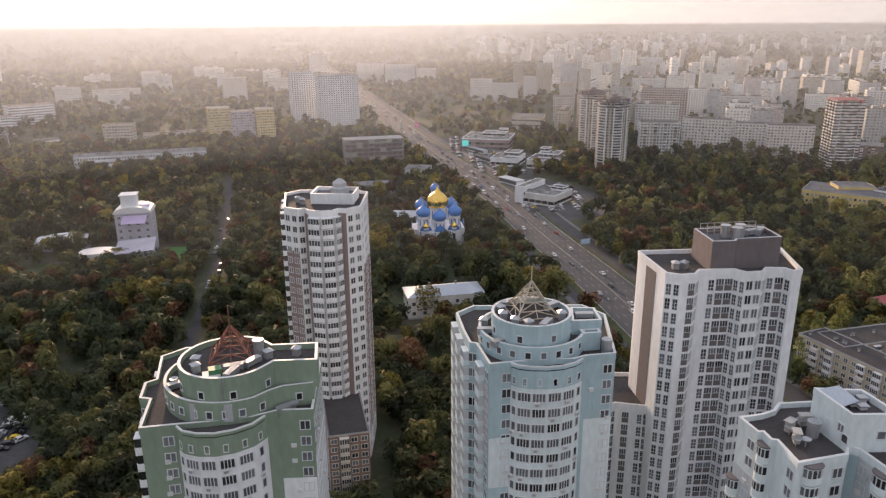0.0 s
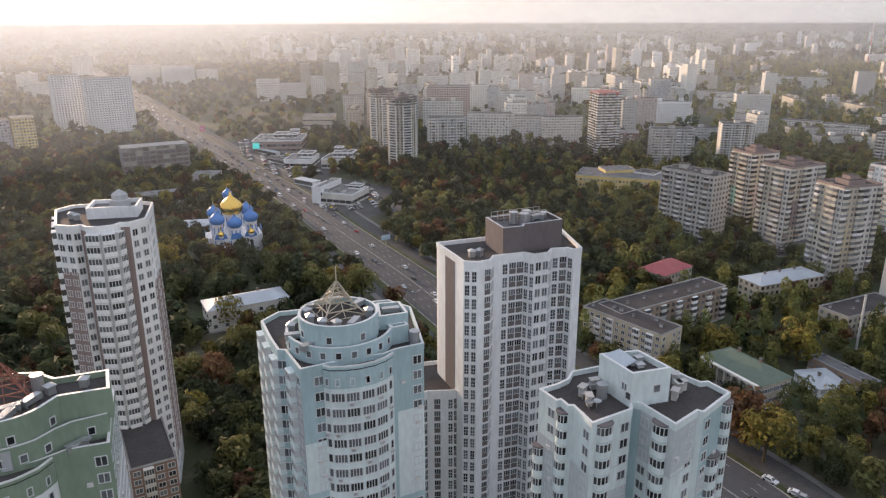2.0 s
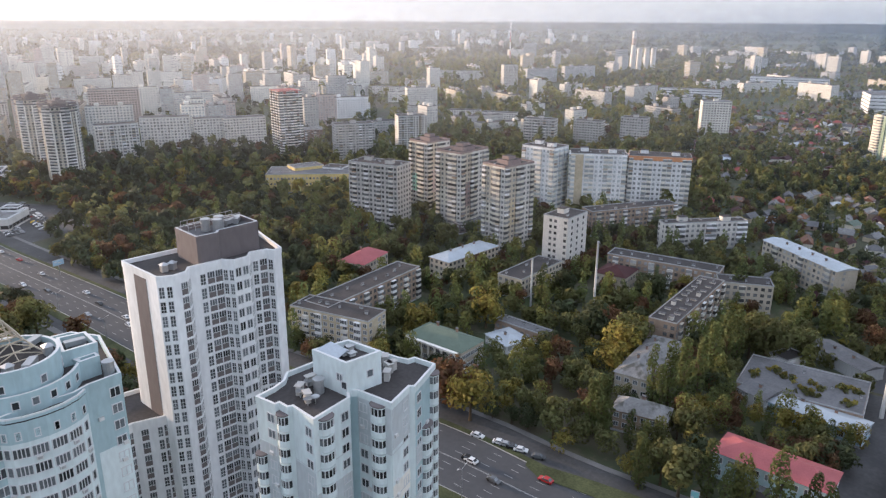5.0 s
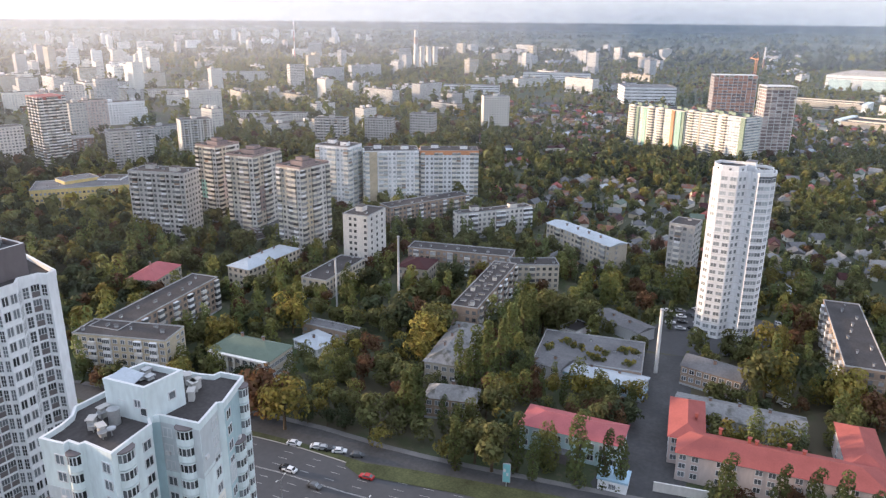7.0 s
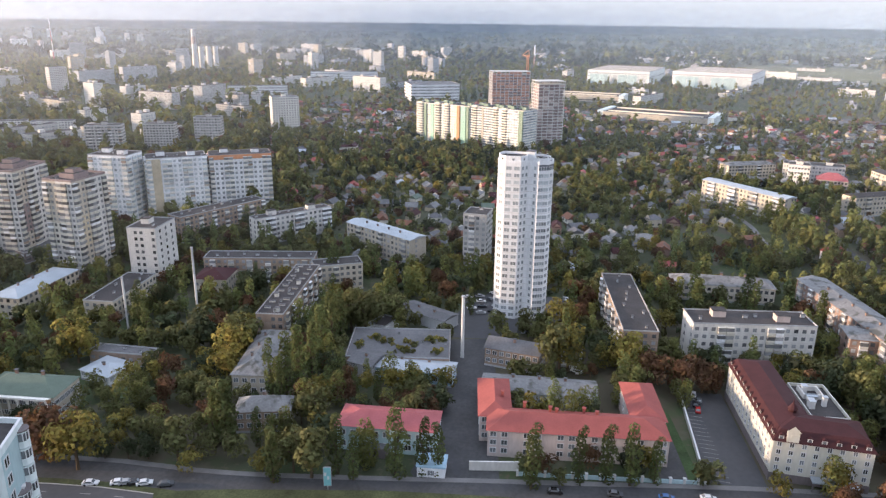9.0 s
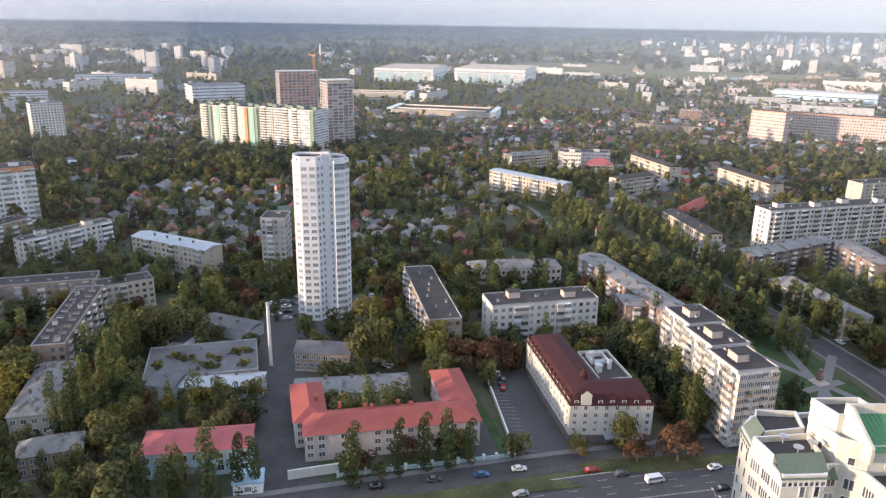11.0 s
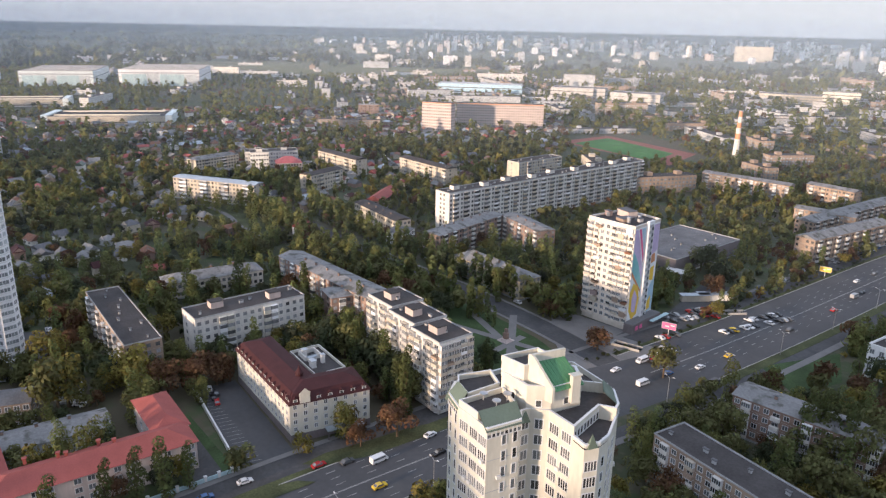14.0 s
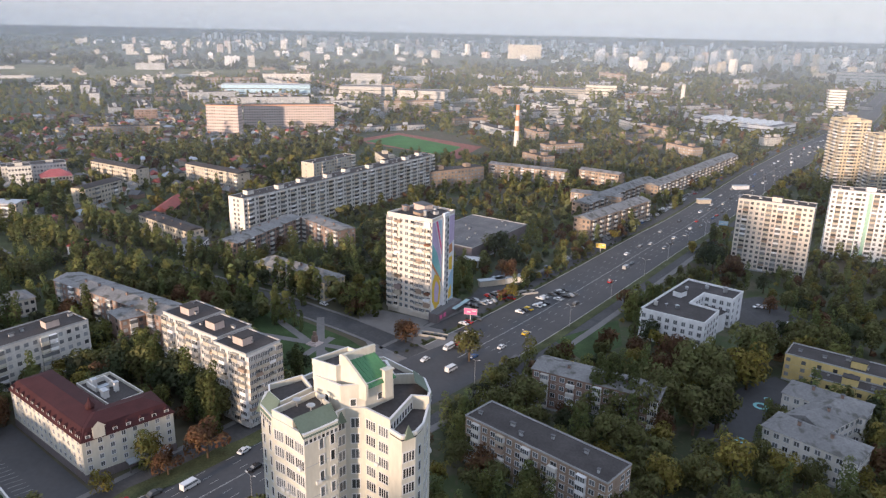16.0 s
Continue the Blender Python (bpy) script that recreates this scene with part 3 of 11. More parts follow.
# ---- ground, avenue and streets ----
def ground_material():
    m = bpy.data.materials.new("earth_and_grass")
    m.use_nodes = True
    n, k = m.node_tree.nodes, m.node_tree.links
    b = n["Principled BSDF"]
    b.inputs["Roughness"].default_value = 0.95
    tc = n.new("ShaderNodeTexCoord")
    col = None
    for sc, lo, c in ((0.004, None, (0.045, 0.055, 0.025)), (0.006, 0.50, (0.075, 0.065, 0.04)), (0.03, 0.52, (0.05, 0.07, 0.025)), (0.09, 0.56, (0.085, 0.08, 0.05)), (0.4, 0.56, (0.075, 0.07, 0.04))):
        if lo is None:
            col = n.new("ShaderNodeRGB")
            col.outputs[0].default_value = (*c, 1)
            out = col.outputs[0]
            continue
        t, r, mx = n.new("ShaderNodeTexNoise"), n.new("ShaderNodeMapRange"), n.new("ShaderNodeMix")
        t.inputs["Scale"].default_value, t.inputs["Detail"].default_value = sc, 5
        k.new(tc.outputs["Object"], t.inputs["Vector"])
        r.inputs["From Min"].default_value, r.inputs["From Max"].default_value = lo, lo + 0.08
        k.new(t.outputs["Fac"], r.inputs["Value"])
        mx.data_type = "RGBA"
        mx.inputs["B"].default_value = (*c, 1)
        k.new(r.outputs["Result"], mx.inputs["Factor"]), k.new(out, mx.inputs["A"])
        out = mx.outputs["Result"]
    k.new(out, b.inputs["Base Color"])
    MATS["earth_and_grass"] = m


ground_material()
mat("runway_concrete", (0.36, 0.35, 0.33), rough=0.9, var=0.1, scale=0.01, fine=0.1)
mat("dry_grass", (0.15, 0.15, 0.085), rough=1.0, var=0.2, scale=0.01, fine=0.08)
mat("far_forest", (0.035, 0.045, 0.022), rough=1.0, var=0.25, scale=0.004, fine=0.03)
mat("field", (0.16, 0.14, 0.085), rough=1.0, var=0.25, scale=0.003, fine=0.02)

g = Shape()
RINGS = [0, 60, 140, 260, 420, 640, 900, 1250, 1700, 2200, 2700, 3300, 4000, 5000, 6500, 8500, 11500, 16000, 26000]
SPOKES = 96
for d in RINGS:
    for i in range(SPOKES):
        a = 2 * math.pi * i / SPOKES
        x, y, z, sc = settle(max(d, 0.1) * math.sin(a), max(d, 0.1) * math.cos(a))
        g.v.append((x, y, z))
for q in range(len(RINGS) - 1):
    for i in range(SPOKES):
        j = (i + 1) % SPOKES
        g.f.append((q * SPOKES + j, q * SPOKES + i, (q + 1) * SPOKES + i, (q + 1) * SPOKES + j))
        g.m.append(1 if RINGS[q] >= 5000 else 0)
tagged(part("ground", g, ["earth_and_grass", "far_forest"]), "dark evening ground of earth and grass reaching the horizon", "ground", kind="structure")

# the avenue's middle line, with half its width
AVENUE = [(-900, 4600, 13), (-506, 2859, 13), (-243, 1700, 13), (-123, 1202, 14), (-26, 788, 14), (34, 560, 13), (60, 430, 13), (80, 335, 13), (97, 240, 13), (122, 150, 13),
          (131, 100, 11.5), (151, 20, 12), (166, -40, 12.5), (178, -100, 13.5), (190, -165, 17), (203, -235, 17), (222, -320, 17), (238, -390, 17), (254, -465, 17),
          (298, -640, 18), (322, -745, 19), (349, -868, 19), (376, -1010, 18), (440, -1280, 18), (640, -2000, 18)]


def along(line, step):
    """Points every few metres on a smooth line: x, y, half width, and the unit way ahead."""
    pts = []
    for i in range(len(line) - 1):
        p0, p1, p2, p3 = line[max(i - 1, 0)], line[i], line[i + 1], line[min(i + 2, len(line) - 1)]
        n = max(2, int(math.dist(p1[:2], p2[:2]) / step))
        for q in range(n):
            t = q / n
            pts.append([0.5 * (2 * b + (c - a) * t + (2 * a - 5 * b + 4 * c - d) * t * t + (3 * b - a - 3 * c + d) * t ** 3) for a, b, c, d in zip(p0, p1, p2, p3)])
    pts.append(list(line[-1]))
    out = []
    for i, p in enumerate(pts):
        a, b = pts[max(i - 1, 0)], pts[min(i + 1, len(pts) - 1)]
        l = math.dist(a[:2], b[:2])
        out.append((*p, (b[0] - a[0]) / l, (b[1] - a[1]) / l))
    return out


def ribbon(s, pts, left, right, z, m=0, side=0.0, skip=None):
    """A strip between two offsets (to the right of the way) of a line, with a kerb face of the height side."""
    last = None
    for p in pts:
        l, r = left(p[2]) if callable(left) else left, right(p[2]) if callable(right) else right
        q = []
        for o in (l, r):
            x, y, zz, sc = settle(p[0] + p[4] * o, p[1] - p[3] * o)
            q.append((x, y, zz + z * sc))
        if last and not (skip and skip(p)):
            s.face([last[0], last[1], q[1], q[0]], m)
            if side:
                for e in (0, 1):
                    a, b = last[e], q[e]
                    f = [(a[0], a[1], a[2] - side), (b[0], b[1], b[2] - side), b, a]
                    s.face(f if e else f[::-1], m)
        last = q


AV = along(AVENUE, 12.0)
s = Shape()
ribbon(s, AV, lambda w: -w, lambda w: w, 0.06)
tagged(part("road", s, "asphalt"), "wide grey asphalt avenue with several lanes of traffic", "road", kind="structure")
crossing = lambda p: -190 < p[1] < -140
s = Shape()
ribbon(s, AV, lambda w: -w - 11.5, lambda w: -w - 2.6, 0.05, 0)
ribbon(s, AV, lambda w: w + 4.5, lambda w: w + 9.5, 0.05, 0)
tagged(part("service_lane", s, "old_asphalt"), "narrow grey service lane beside the avenue", "road", kind="structure")
s = Shape()
ribbon(s, AV, lambda w: -w - 13.6, lambda w: -w - 11.5, 0.16, 0, 0.12)
ribbon(s, AV, lambda w: w + 9.5, lambda w: w + 12.5, 0.16, 0, 0.12)
tagged(part("pavement", s, "paving"), "grey paved footway beside the avenue", "pavement", kind="structure")
s = Shape()
ribbon(s, AV, lambda w: -w - 2.6, lambda w: -w - 0.3, 0.12, 0, 0.1, crossing)
ribbon(s, AV, lambda w: w + 0.3, lambda w: w + 4.5, 0.12, 0, 0.1, crossing)
tagged(part("verge", s, "lawn"), "mown grass verge between avenue and service lane", "grass", kind="structure")
s = Shape()
ribbon(s, AV, lambda w: -w - 0.3, lambda w: -w, 0.18, 0, 0.12, crossing)
ribbon(s, AV, lambda w: w, lambda w: w + 0.3, 0.18, 0, 0.12, crossing)
tagged(part("kerb", s, "kerb_stone"), "pale stone kerb of the avenue", "kerb", kind="structure")
s = Shape()
LANES = along(AVENUE[2:-1], 9.0)
for o in (-0.15, 0.15):
    ribbon(s, AV, o - 0.08, o + 0.08, 0.075, 0, 0, crossing)
for i, p in enumerate(LANES):
    for e in (-9.6, -6.4, -3.2, 3.2, 6.4, 9.6):
        if crossing(p):
            continue
        x, y = p[0] + p[4] * e, p[1] - p[3] * e
        u, v = p[3] * 1.5, p[4] * 1.5
        w = 0.06
        X, Y, zz, sc = settle(x, y)
        s.face([(X - u - v * w, Y - v + u * w, zz + 0.075), (X - u + v * w, Y - v - u * w, zz + 0.075), (X + u + v * w, Y + v - u * w, zz + 0.075), (X + u - v * w, Y + v + u * w, zz + 0.075)])
tagged(part("lane_marking", s, "road_paint"), "worn white lane marking on the avenue", "marking", kind="stuff")

SIDE_STREET = [(205, -168, 6), (236, -165, 5.5), (262, -160, 5.5), (306, -150, 4.6), (330, -142, 4.6), (380, -128, 4.2), (428, -117, 3.6), (485, -108, 3.0), (571, -88, 3.0)]
WOOD_STREET = [(-60, 180, 2.8), (-92, 225, 2.8), (-102, 263, 2.8), (-117, 342, 2.8), (-132, 411, 2.8), (-154, 501, 2.8), (-180, 600, 2.8)]
s = Shape()
ribbon(s, along(SIDE_STREET, 10), lambda w: -w, lambda w: w, 0.09)
ribbon(s, along(WOOD_STREET, 10), lambda w: -w, lambda w: w, 0.055)
tagged(part("side_street", s, "old_asphalt"), "patched asphalt side street under trees", "road", kind="structure")
s = Shape()
for w0, w1 in ((-7.4, -5.8), (5.8, 7.4)):
    ribbon(s, along(SIDE_STREET[:6], 10), w0, w1, 0.16, 0, 0.1)
tagged(part("footway", s, "paving"), "paved footway along the side street", "pavement", kind="structure")

BARE = [[(149, -128), (164, -156), (166.5, -175), (169, -196), (171, -219), (176, -250), (186, -287), (187, -314), (203, -383), (250, -383), (215, -250), (190, -128)]]  # open areas with no trees: polygons


def area(name, pts, m, z, label, category="yard", bare=True):
    s = Shape()
    s.face([(x, y, z) for x, y in pts])
    if bare:
        BARE.append(pts)
    return tagged(part(name, s, m), label, category, kind="structure")


def strip(name, a, b, w, h, m, label, category="wall", z=0.0):
    """A straight low wall, kerb or fence panel run."""
    d = math.dist(a, b)
    s = Shape()
    s.box(0, d, -w / 2, w / 2, z, z + h)
    return tagged(part(name, s, m, None, "", pose(*a, 0, 0, 0, math.degrees(math.atan2(b[1] - a[1], b[0] - a[0])))), label, category, kind="structure")


area("works_yard", [(158, 48), (172, 32), (205, 40), (240, 48), (266, 58), (258, 79), (238, 66), (196, 57), (170, 58)], "old_asphalt", 0.07, "cracked asphalt works yard with dark patches")
area("tower_yard", [(266, 58), (290, 30), (320, 30), (325, 66), (290, 76), (262, 78)], "asphalt", 0.08, "asphalt yard round the white tower")
area("hotel_car_park", [(190, -24), (192, -41), (246, -32), (244, -19)], "asphalt", 0.09, "asphalt car park with white bay lines")
area("school_drive", [(186, -12), (189, -22), (227, -13), (225, -4)], "old_asphalt", 0.085, "asphalt drive beside the red-roofed school")
area("lawn_strip", [(190, -19.5), (190.5, -23.0), (227, -14), (227, -11.5)], "fresh_lawn", 0.1, "narrow lawn between drive and wall", "grass")
strip("white_wall", (189.2, -24.0), (244, -17.5), 0.5, 1.6, "white_paint", "white rendered yard wall beside the car park")
area("crossing_forecourt", [(204, -150), (206, -196), (226, -196), (250, -186), (262, -178), (232, -160)], "paving", 0.075, "wide paved crossing corner")
area("memorial_square", [(203, -112), (232, -116), (276, -130), (284, -143), (262, -150), (236, -154.5), (211, -154)], "fresh_lawn", 0.08, "lawn square with paved paths", "grass")
area("shop_car_park", [(208, -196), (226, -188), (240, -230), (262, -270), (250, -285), (232, -248)], "old_asphalt", 0.085, "car park in front of the mural tower")
area("wood_car_park", [(-154, 226), (-126, 196), (-118, 170), (-160, 170), (-175, 215)], "old_asphalt", 0.08, "open car park at the edge of the wood")
area("grass_island", [(138, 121), (136.5, 115), (144.8, 87), (155.5, 42), (162.6, 10), (168.3, -16.4), (170.5, -24), (172.6, -34), (174.6, -42.9), (177.2, -38.3), (177.4, -28.2), (175.4, -16.3), (171.2, -1.5), (166.5, 30), (159.3, 62.5), (147.2, 103.3), (140.3, 122.4)][::-1], "lawn", 0.2, "long mown grass island between avenue and service road", "grass")
area("hotel_lawn", [(184.6, -41.5), (187.6, -49.3), (188.6, -60.6), (190.9, -76.3), (191.1, -91.7), (186.0, -89.6), (183.1, -73.6), (180.9, -60.2), (181.4, -52.3), (182.7, -44.7)], "lawn", 0.22, "lawn strip with small trees before the hotel", "grass")
LAWNS = BARE[-2:]  # where no car stands
area("office_lawn", [(180, -222), (158, -215), (158, -240), (176, -262)], "fresh_lawn", 0.1, "bright lawn beside the white office", "grass")
area("store_forecourt", [(52, 500), (78, 455), (120, 470), (118, 540), (70, 600)], "old_asphalt", 0.08, "forecourt of the store with parked cars")
area("market_forecourt", [(-10, 800), (40, 590), (80, 600), (90, 690), (40, 830)], "old_asphalt", 0.07, "busy forecourt of the shopping centre")
area("sports_pitch", [(684, -480), (704, -543), (590, -543), (560, -489)], "pitch_green", 0.12, "green sports pitch with a running track", "pitch")
area("running_track", [(700, -470), (722, -556), (580, -565), (536, -490)], "running_track", 0.06, "red-brown running track", "pitch")
area("school_yard", [(97, -190), (82, -193), (84, -206), (90, -226), (88, -232), (92, -246), (97, -261), (104, -263), (108, -242), (102, -206)], "asphalt", 0.085, "asphalt school yard with chalk drawings")
for cx, cy, r in ((96.5, -236.0, 2.6), (97.5, -243.0, 1.2), (90.0, -209.0, 1.8)):
    s = Shape()
    for i in range(20):
        a, b = 2 * math.pi * i / 20, 2 * math.pi * (i + 1) / 20
        s.face([(cx + q * math.cos(w), cy + q * math.sin(w), 0.095) for q, w in ((r, a), (r, b), (r * 0.55, b), (r * 0.55, a))][::-1])
    tagged(part("chalk_drawing", s, "teal_paint"), "turquoise ring drawn on the school yard", "marking", kind="structure")
area("office_yard", [(120, -262), (120, -330), (150, -345), (165, -310), (140, -305)], "old_asphalt", 0.07, "small office car park")
area("tower_court", [(30, 100), (75, 60), (112, 100), (98, 150), (60, 150)], "asphalt", 0.06, "dark asphalt court between the towers")
for i, (a, b) in enumerate((((232, -132), (240, -150)), ((207, -124), (262, -158)), ((214, -156), (262, -128)), ((205, -138), (276, -142)))):
    s = Shape()
    d = math.dist(a, b)
    s.box(0, d, -1.7, 1.7, 0, 0.05)
    tagged(part("square_path", s, "paving", None, "", pose(*a, 0.07 + 0.004 * i, 0, 0, math.degrees(math.atan2(b[1] - a[1], b[0] - a[0])))), "paved path across the square", "path", kind="structure")
s = Shape()
for i in range(22):
    x, y = 192 + i * 2.35, -26.5 + i * 0.42
    s.box(x - 0.06, x + 0.06, y - 4.6, y, 0.1, 0.105)
tagged(part("bay_line", s, "road_paint"), "white parking bay lines on the car park", "marking", kind="stuff")
# the airfield beyond the villa quarter
def far_area(name, pts, m, z, label, category):
    """Open land that may lie in the drawn-together distance."""
    s = Shape()
    s.face([(X, Y, Z + z * sc) for X, Y, Z, sc in (settle(x, y) for x, y in pts)])
    return tagged(part(name, s, m), label, category, kind="structure")


far_area("runway", [(2300, -330), (2190, -1060), (2040, -1260), (1925, -1180), (1990, -880), (2120, -330)], "runway_concrete", 0.5, "pale concrete airfield runway", "field")
far_area("airfield_grass", [(2500, -240), (2330, -1300), (2060, -1340), (1740, -770), (1880, -250)], "dry_grass", 0.3, "dry green airfield grass", "grass")

# lakes that mirror the bright sky beyond the town
lake = mat("lake_water", (0.02, 0.025, 0.025), rough=0.06, var=0.05)
for outline in ([(140, 2290), (199, 2124), (230, 2180), (250, 2540), (160, 2580)], [(-160, 4592), (-20, 4222), (-5, 4300), (-42, 4950), (-165, 4980)], [(60, 2700), (130, 2720), (120, 2860), (70, 2850)]):
    s = Shape()
    s.face([(X, Y, Z + 0.6) for X, Y, Z, sc in (settle(x, y) for x, y in outline)])
    tagged(part("lake", s, "lake_water"), "still lake mirroring the evening sky", "lake", kind="structure")
    BARE.append(outline)
area("park_lawn", [(445, -92), (418, -84), (470, -58), (524, -40), (528, -64), (490, -88)], "lawn", 0.06, "green park lawn beside the side street", "grass")
s = Shape()
ribbon(s, along([(424, -80, 2), (455, -70, 2), (490, -66, 2), (530, -52, 2)], 6), -1.8, 1.8, 0.1)
tagged(part("park_path", s, "paving"), "pale curved path across the park lawn", "path", kind="structure")
BARE.append([(2560, -230), (2380, -1330), (2000, -1340), (1700, -770), (1820, -240)])


# ---- the towers round the courtyard ----
def tower(name, poly, h, floors, mats, pats, label, fh=2.95, low=0, bay=3.0, ww=1.5, wh=1.5, panel="white_plaster", base=None, parapet_h=0.9, roof_mat="bitumen_roof", edge_mats=None, cat="apartment tower", glass=None):
    """A tower on a free outline in place; pats holds one bay pattern a side."""
    cx, cy = sum(p[0] for p in poly) / len(poly), sum(p[1] for p in poly) / len(poly)
    ob = thing(name, cx, cy, 0, 0, 1, label, cat)
    loc = [(x - cx, y - cy) for x, y in poly]
    claim(cx, cy, 0, max(abs(p[0]) for p in loc) + 3, max(abs(p[1]) for p in loc) + 3)
    s = Shape()
    k = len(loc)
    for i in range(k):
        a, b = loc[i], loc[(i + 1) % k]
        m = edge_mats[i] if edge_mats else 0
        s.face([(*a, -1), (*b, -1), (*b, h), (*a, h)], m)
    s.face([(*p, h - 0.02) for p in loc], 0)
    part("wall", s, mats, ob)
    r = Shape()
    r.face([(*p, h + 0.03) for p in inset(loc, 0.3)], 0)
    parapet(r, inset(loc, -0.08), h - 0.3, h + parapet_h, 0.45, 1, 2)
    part("roof", r, [roof_mat, mats[0], "white_paint"], ob)
    rest = Shape()
    z0 = h - floors * fh - 0.7
    for i in range(k):
        a, b = loc[i], loc[(i + 1) % k]
        mx, my = (a[0] + b[0]) / 2 + cx, (a[1] + b[1]) / 2 + cy
        seen = (b[1] - a[1]) * -mx + (a[0] - b[0]) * -my > 0
        if not pats[i]:
            continue
        lo = low if seen else floors
        if lo:
            facade(ob, None, a, b, z0, lo, fh, pats[i], bay, ww, wh, panel, False, rest, fine=seen)
        if lo < floors:
            facade(ob, None, a, b, z0 + lo * fh, floors - lo, fh, pats[i], bay, ww, wh, panel, True)
    if rest.f:
        tagged(part("glazing", rest, ["window_frame_white", glass or ("far_glass" if panel == "warm_white_plaster" else "window_glass"), panel], ob), kind="stuff")
    return ob, cx, cy


def arc(cx, cy, r, a0, a1, n):
    return [(cx + r * math.cos(radians(a0 + (a1 - a0) * i / n)), cy + r * math.sin(radians(a0 + (a1 - a0) * i / n))) for i in range(n + 1)]


def drum(ob, poly, z0, z1, m, cap, deck, rows=1, bay=3.0, name="drum", every=2, thick=0.5):
    """A round upper storey with a capped parapet, a dark deck and small windows."""
    s = Shape()
    s.prism(poly, z0, z1 - 1.0, 0, 1)
    parapet(s, inset(poly, -0.05), z1 - 1.02, z1, thick, 0, 2)
    d = part(name, s, [m, deck, cap], ob)
    k = len(poly)
    for i in range(0, k, every):
        a, b = poly[i], poly[(i + 1) % k]
        if math.dist(a, b) < 1.0:
            continue
        for f in range(rows):
            op = opening("n", 0.85, 1.15, "grey_plaster")
            part("window", op.data, None, d, "", pose((a[0] + b[0]) / 2, (a[1] + b[1]) / 2, z0 + 0.3 + 2.9 * f, 0, 0, math.degrees(math.atan2(b[1] - a[1], b[0] - a[0]))))
    return d


def lattice(ob, x, y, z, half, h, m, mast, label):
    """A stepped pyramid of welded bars with a mast."""
    s = Shape()
    levels = [(half * q, h * t) for q, t in ((1.0, 0.0), (0.74, 0.2), (0.5, 0.42), (0.28, 0.7), (0.03, 1.0))]
    for (r0, z0), (r1, z1) in zip(levels, levels[1:]):
        c0 = [(sx * r0, sy * r0, z0) for sx, sy in ((-1, -1), (1, -1), (1, 1), (-1, 1))]
        c1 = [(sx * r1, sy * r1, z1) for sx, sy in ((-1, -1), (1, -1), (1, 1), (-1, 1))]
        for i in range(4):
            j = (i + 1) % 4
            s.bar(c0[i], c1[i], 0.22)
            s.bar(c0[i], c0[j], 0.16)
            mid = tuple((p + q) / 2 for p, q in zip(c1[i], c1[j])) if r1 > 0.1 else c1[i]
            s.bar(c0[i], mid, 0.14), s.bar(c0[j], mid, 0.14)
            qa = tuple((p + q) / 2 for p, q in zip(c0[i], c0[j]))
            s.bar(qa, mid, 0.12)
    s.bar((0, 0, h), (0, 0, h + mast), 0.16)
    return part("roof_lattice", s, m, ob, label, pose(x, y, z, 0, 0, 12))


def roof_kit(ob, spots, z):
    """Hooded vents, fans and boxes on a roof."""
    for i, (x, y, kind) in enumerate(spots):
        s = Shape()
        if kind == "v":
            s.box(-0.6, 0.6, -0.6, 0.6, 0, 1.3)
            s.face([(-0.8, -0.8, 1.4), (0.8, -0.8, 1.4), (0, 0, 1.9)]), s.face([(0.8, -0.8, 1.4), (0.8, 0.8, 1.4), (0, 0, 1.9)])
            s.face([(0.8, 0.8, 1.4), (-0.8, 0.8, 1.4), (0, 0, 1.9)]), s.face([(-0.8, 0.8, 1.4), (-0.8, -0.8, 1.4), (0, 0, 1.9)])
        elif kind == "s":
            s.box(-0.75, 0.75, -0.45, 0.45, 0, 1.5), s.box(-0.95, 0.95, -0.65, 0.65, 1.75, 1.87)
            for sx in (-0.65, 0.65):
                s.box(sx - 0.08, sx + 0.08, -0.35, 0.35, 1.5, 1.75)
        elif kind == "d":
            s.tube([(0.1, 0), (0.1, 1.0), (0.7, 1.2), (0.75, 1.35), (0.2, 1.2)], 10)
        elif kind == "c":
            s.tube([(0.9, 0), (0.9, 2.2), (1.0, 2.2), (1.0, 2.6), (0.7, 2.6)], 12)
        else:
            s.box(-1.6, 1.6, -0.6, 0.6, 0.3, 1.2), s.box(-1.5, -1.3, -0.5, 0.5, 0, 0.3), s.box(1.3, 1.5, -0.5, 0.5, 0, 0.3)
        part({"v": "vent", "s": "brick_vent", "d": "satellite_dish", "c": "vent_drum", "b": "air_unit"}[kind], s, "grey_panel" if kind == "s" else "galvanised", ob, "", pose(x, y, z, 0, 0, (i * 37) % 90))


def conditioners(ob, a, b, z0, floors, fh, every, rng):
    """Outdoor cooling boxes hung under windows."""
    for f in range(floors):
        if rng.random() < every:
            t = rng.random() * 0.8 + 0.1
            s = Shape()
            s.box(-0.42, 0.42, -0.42, -0.06, 0, 0.6)
            s.tube([(0.22, 0), (0.22, 0.05)], 8)
            part("air_conditioner", s, "white_paint", ob, "", pose(a[0] + (b[0] - a[0]) * t, a[1] + (b[1] - a[1]) * t, z0 + f * fh, 0, 0, math.degrees(math.atan2(b[1] - a[1], b[0] - a[0]))))


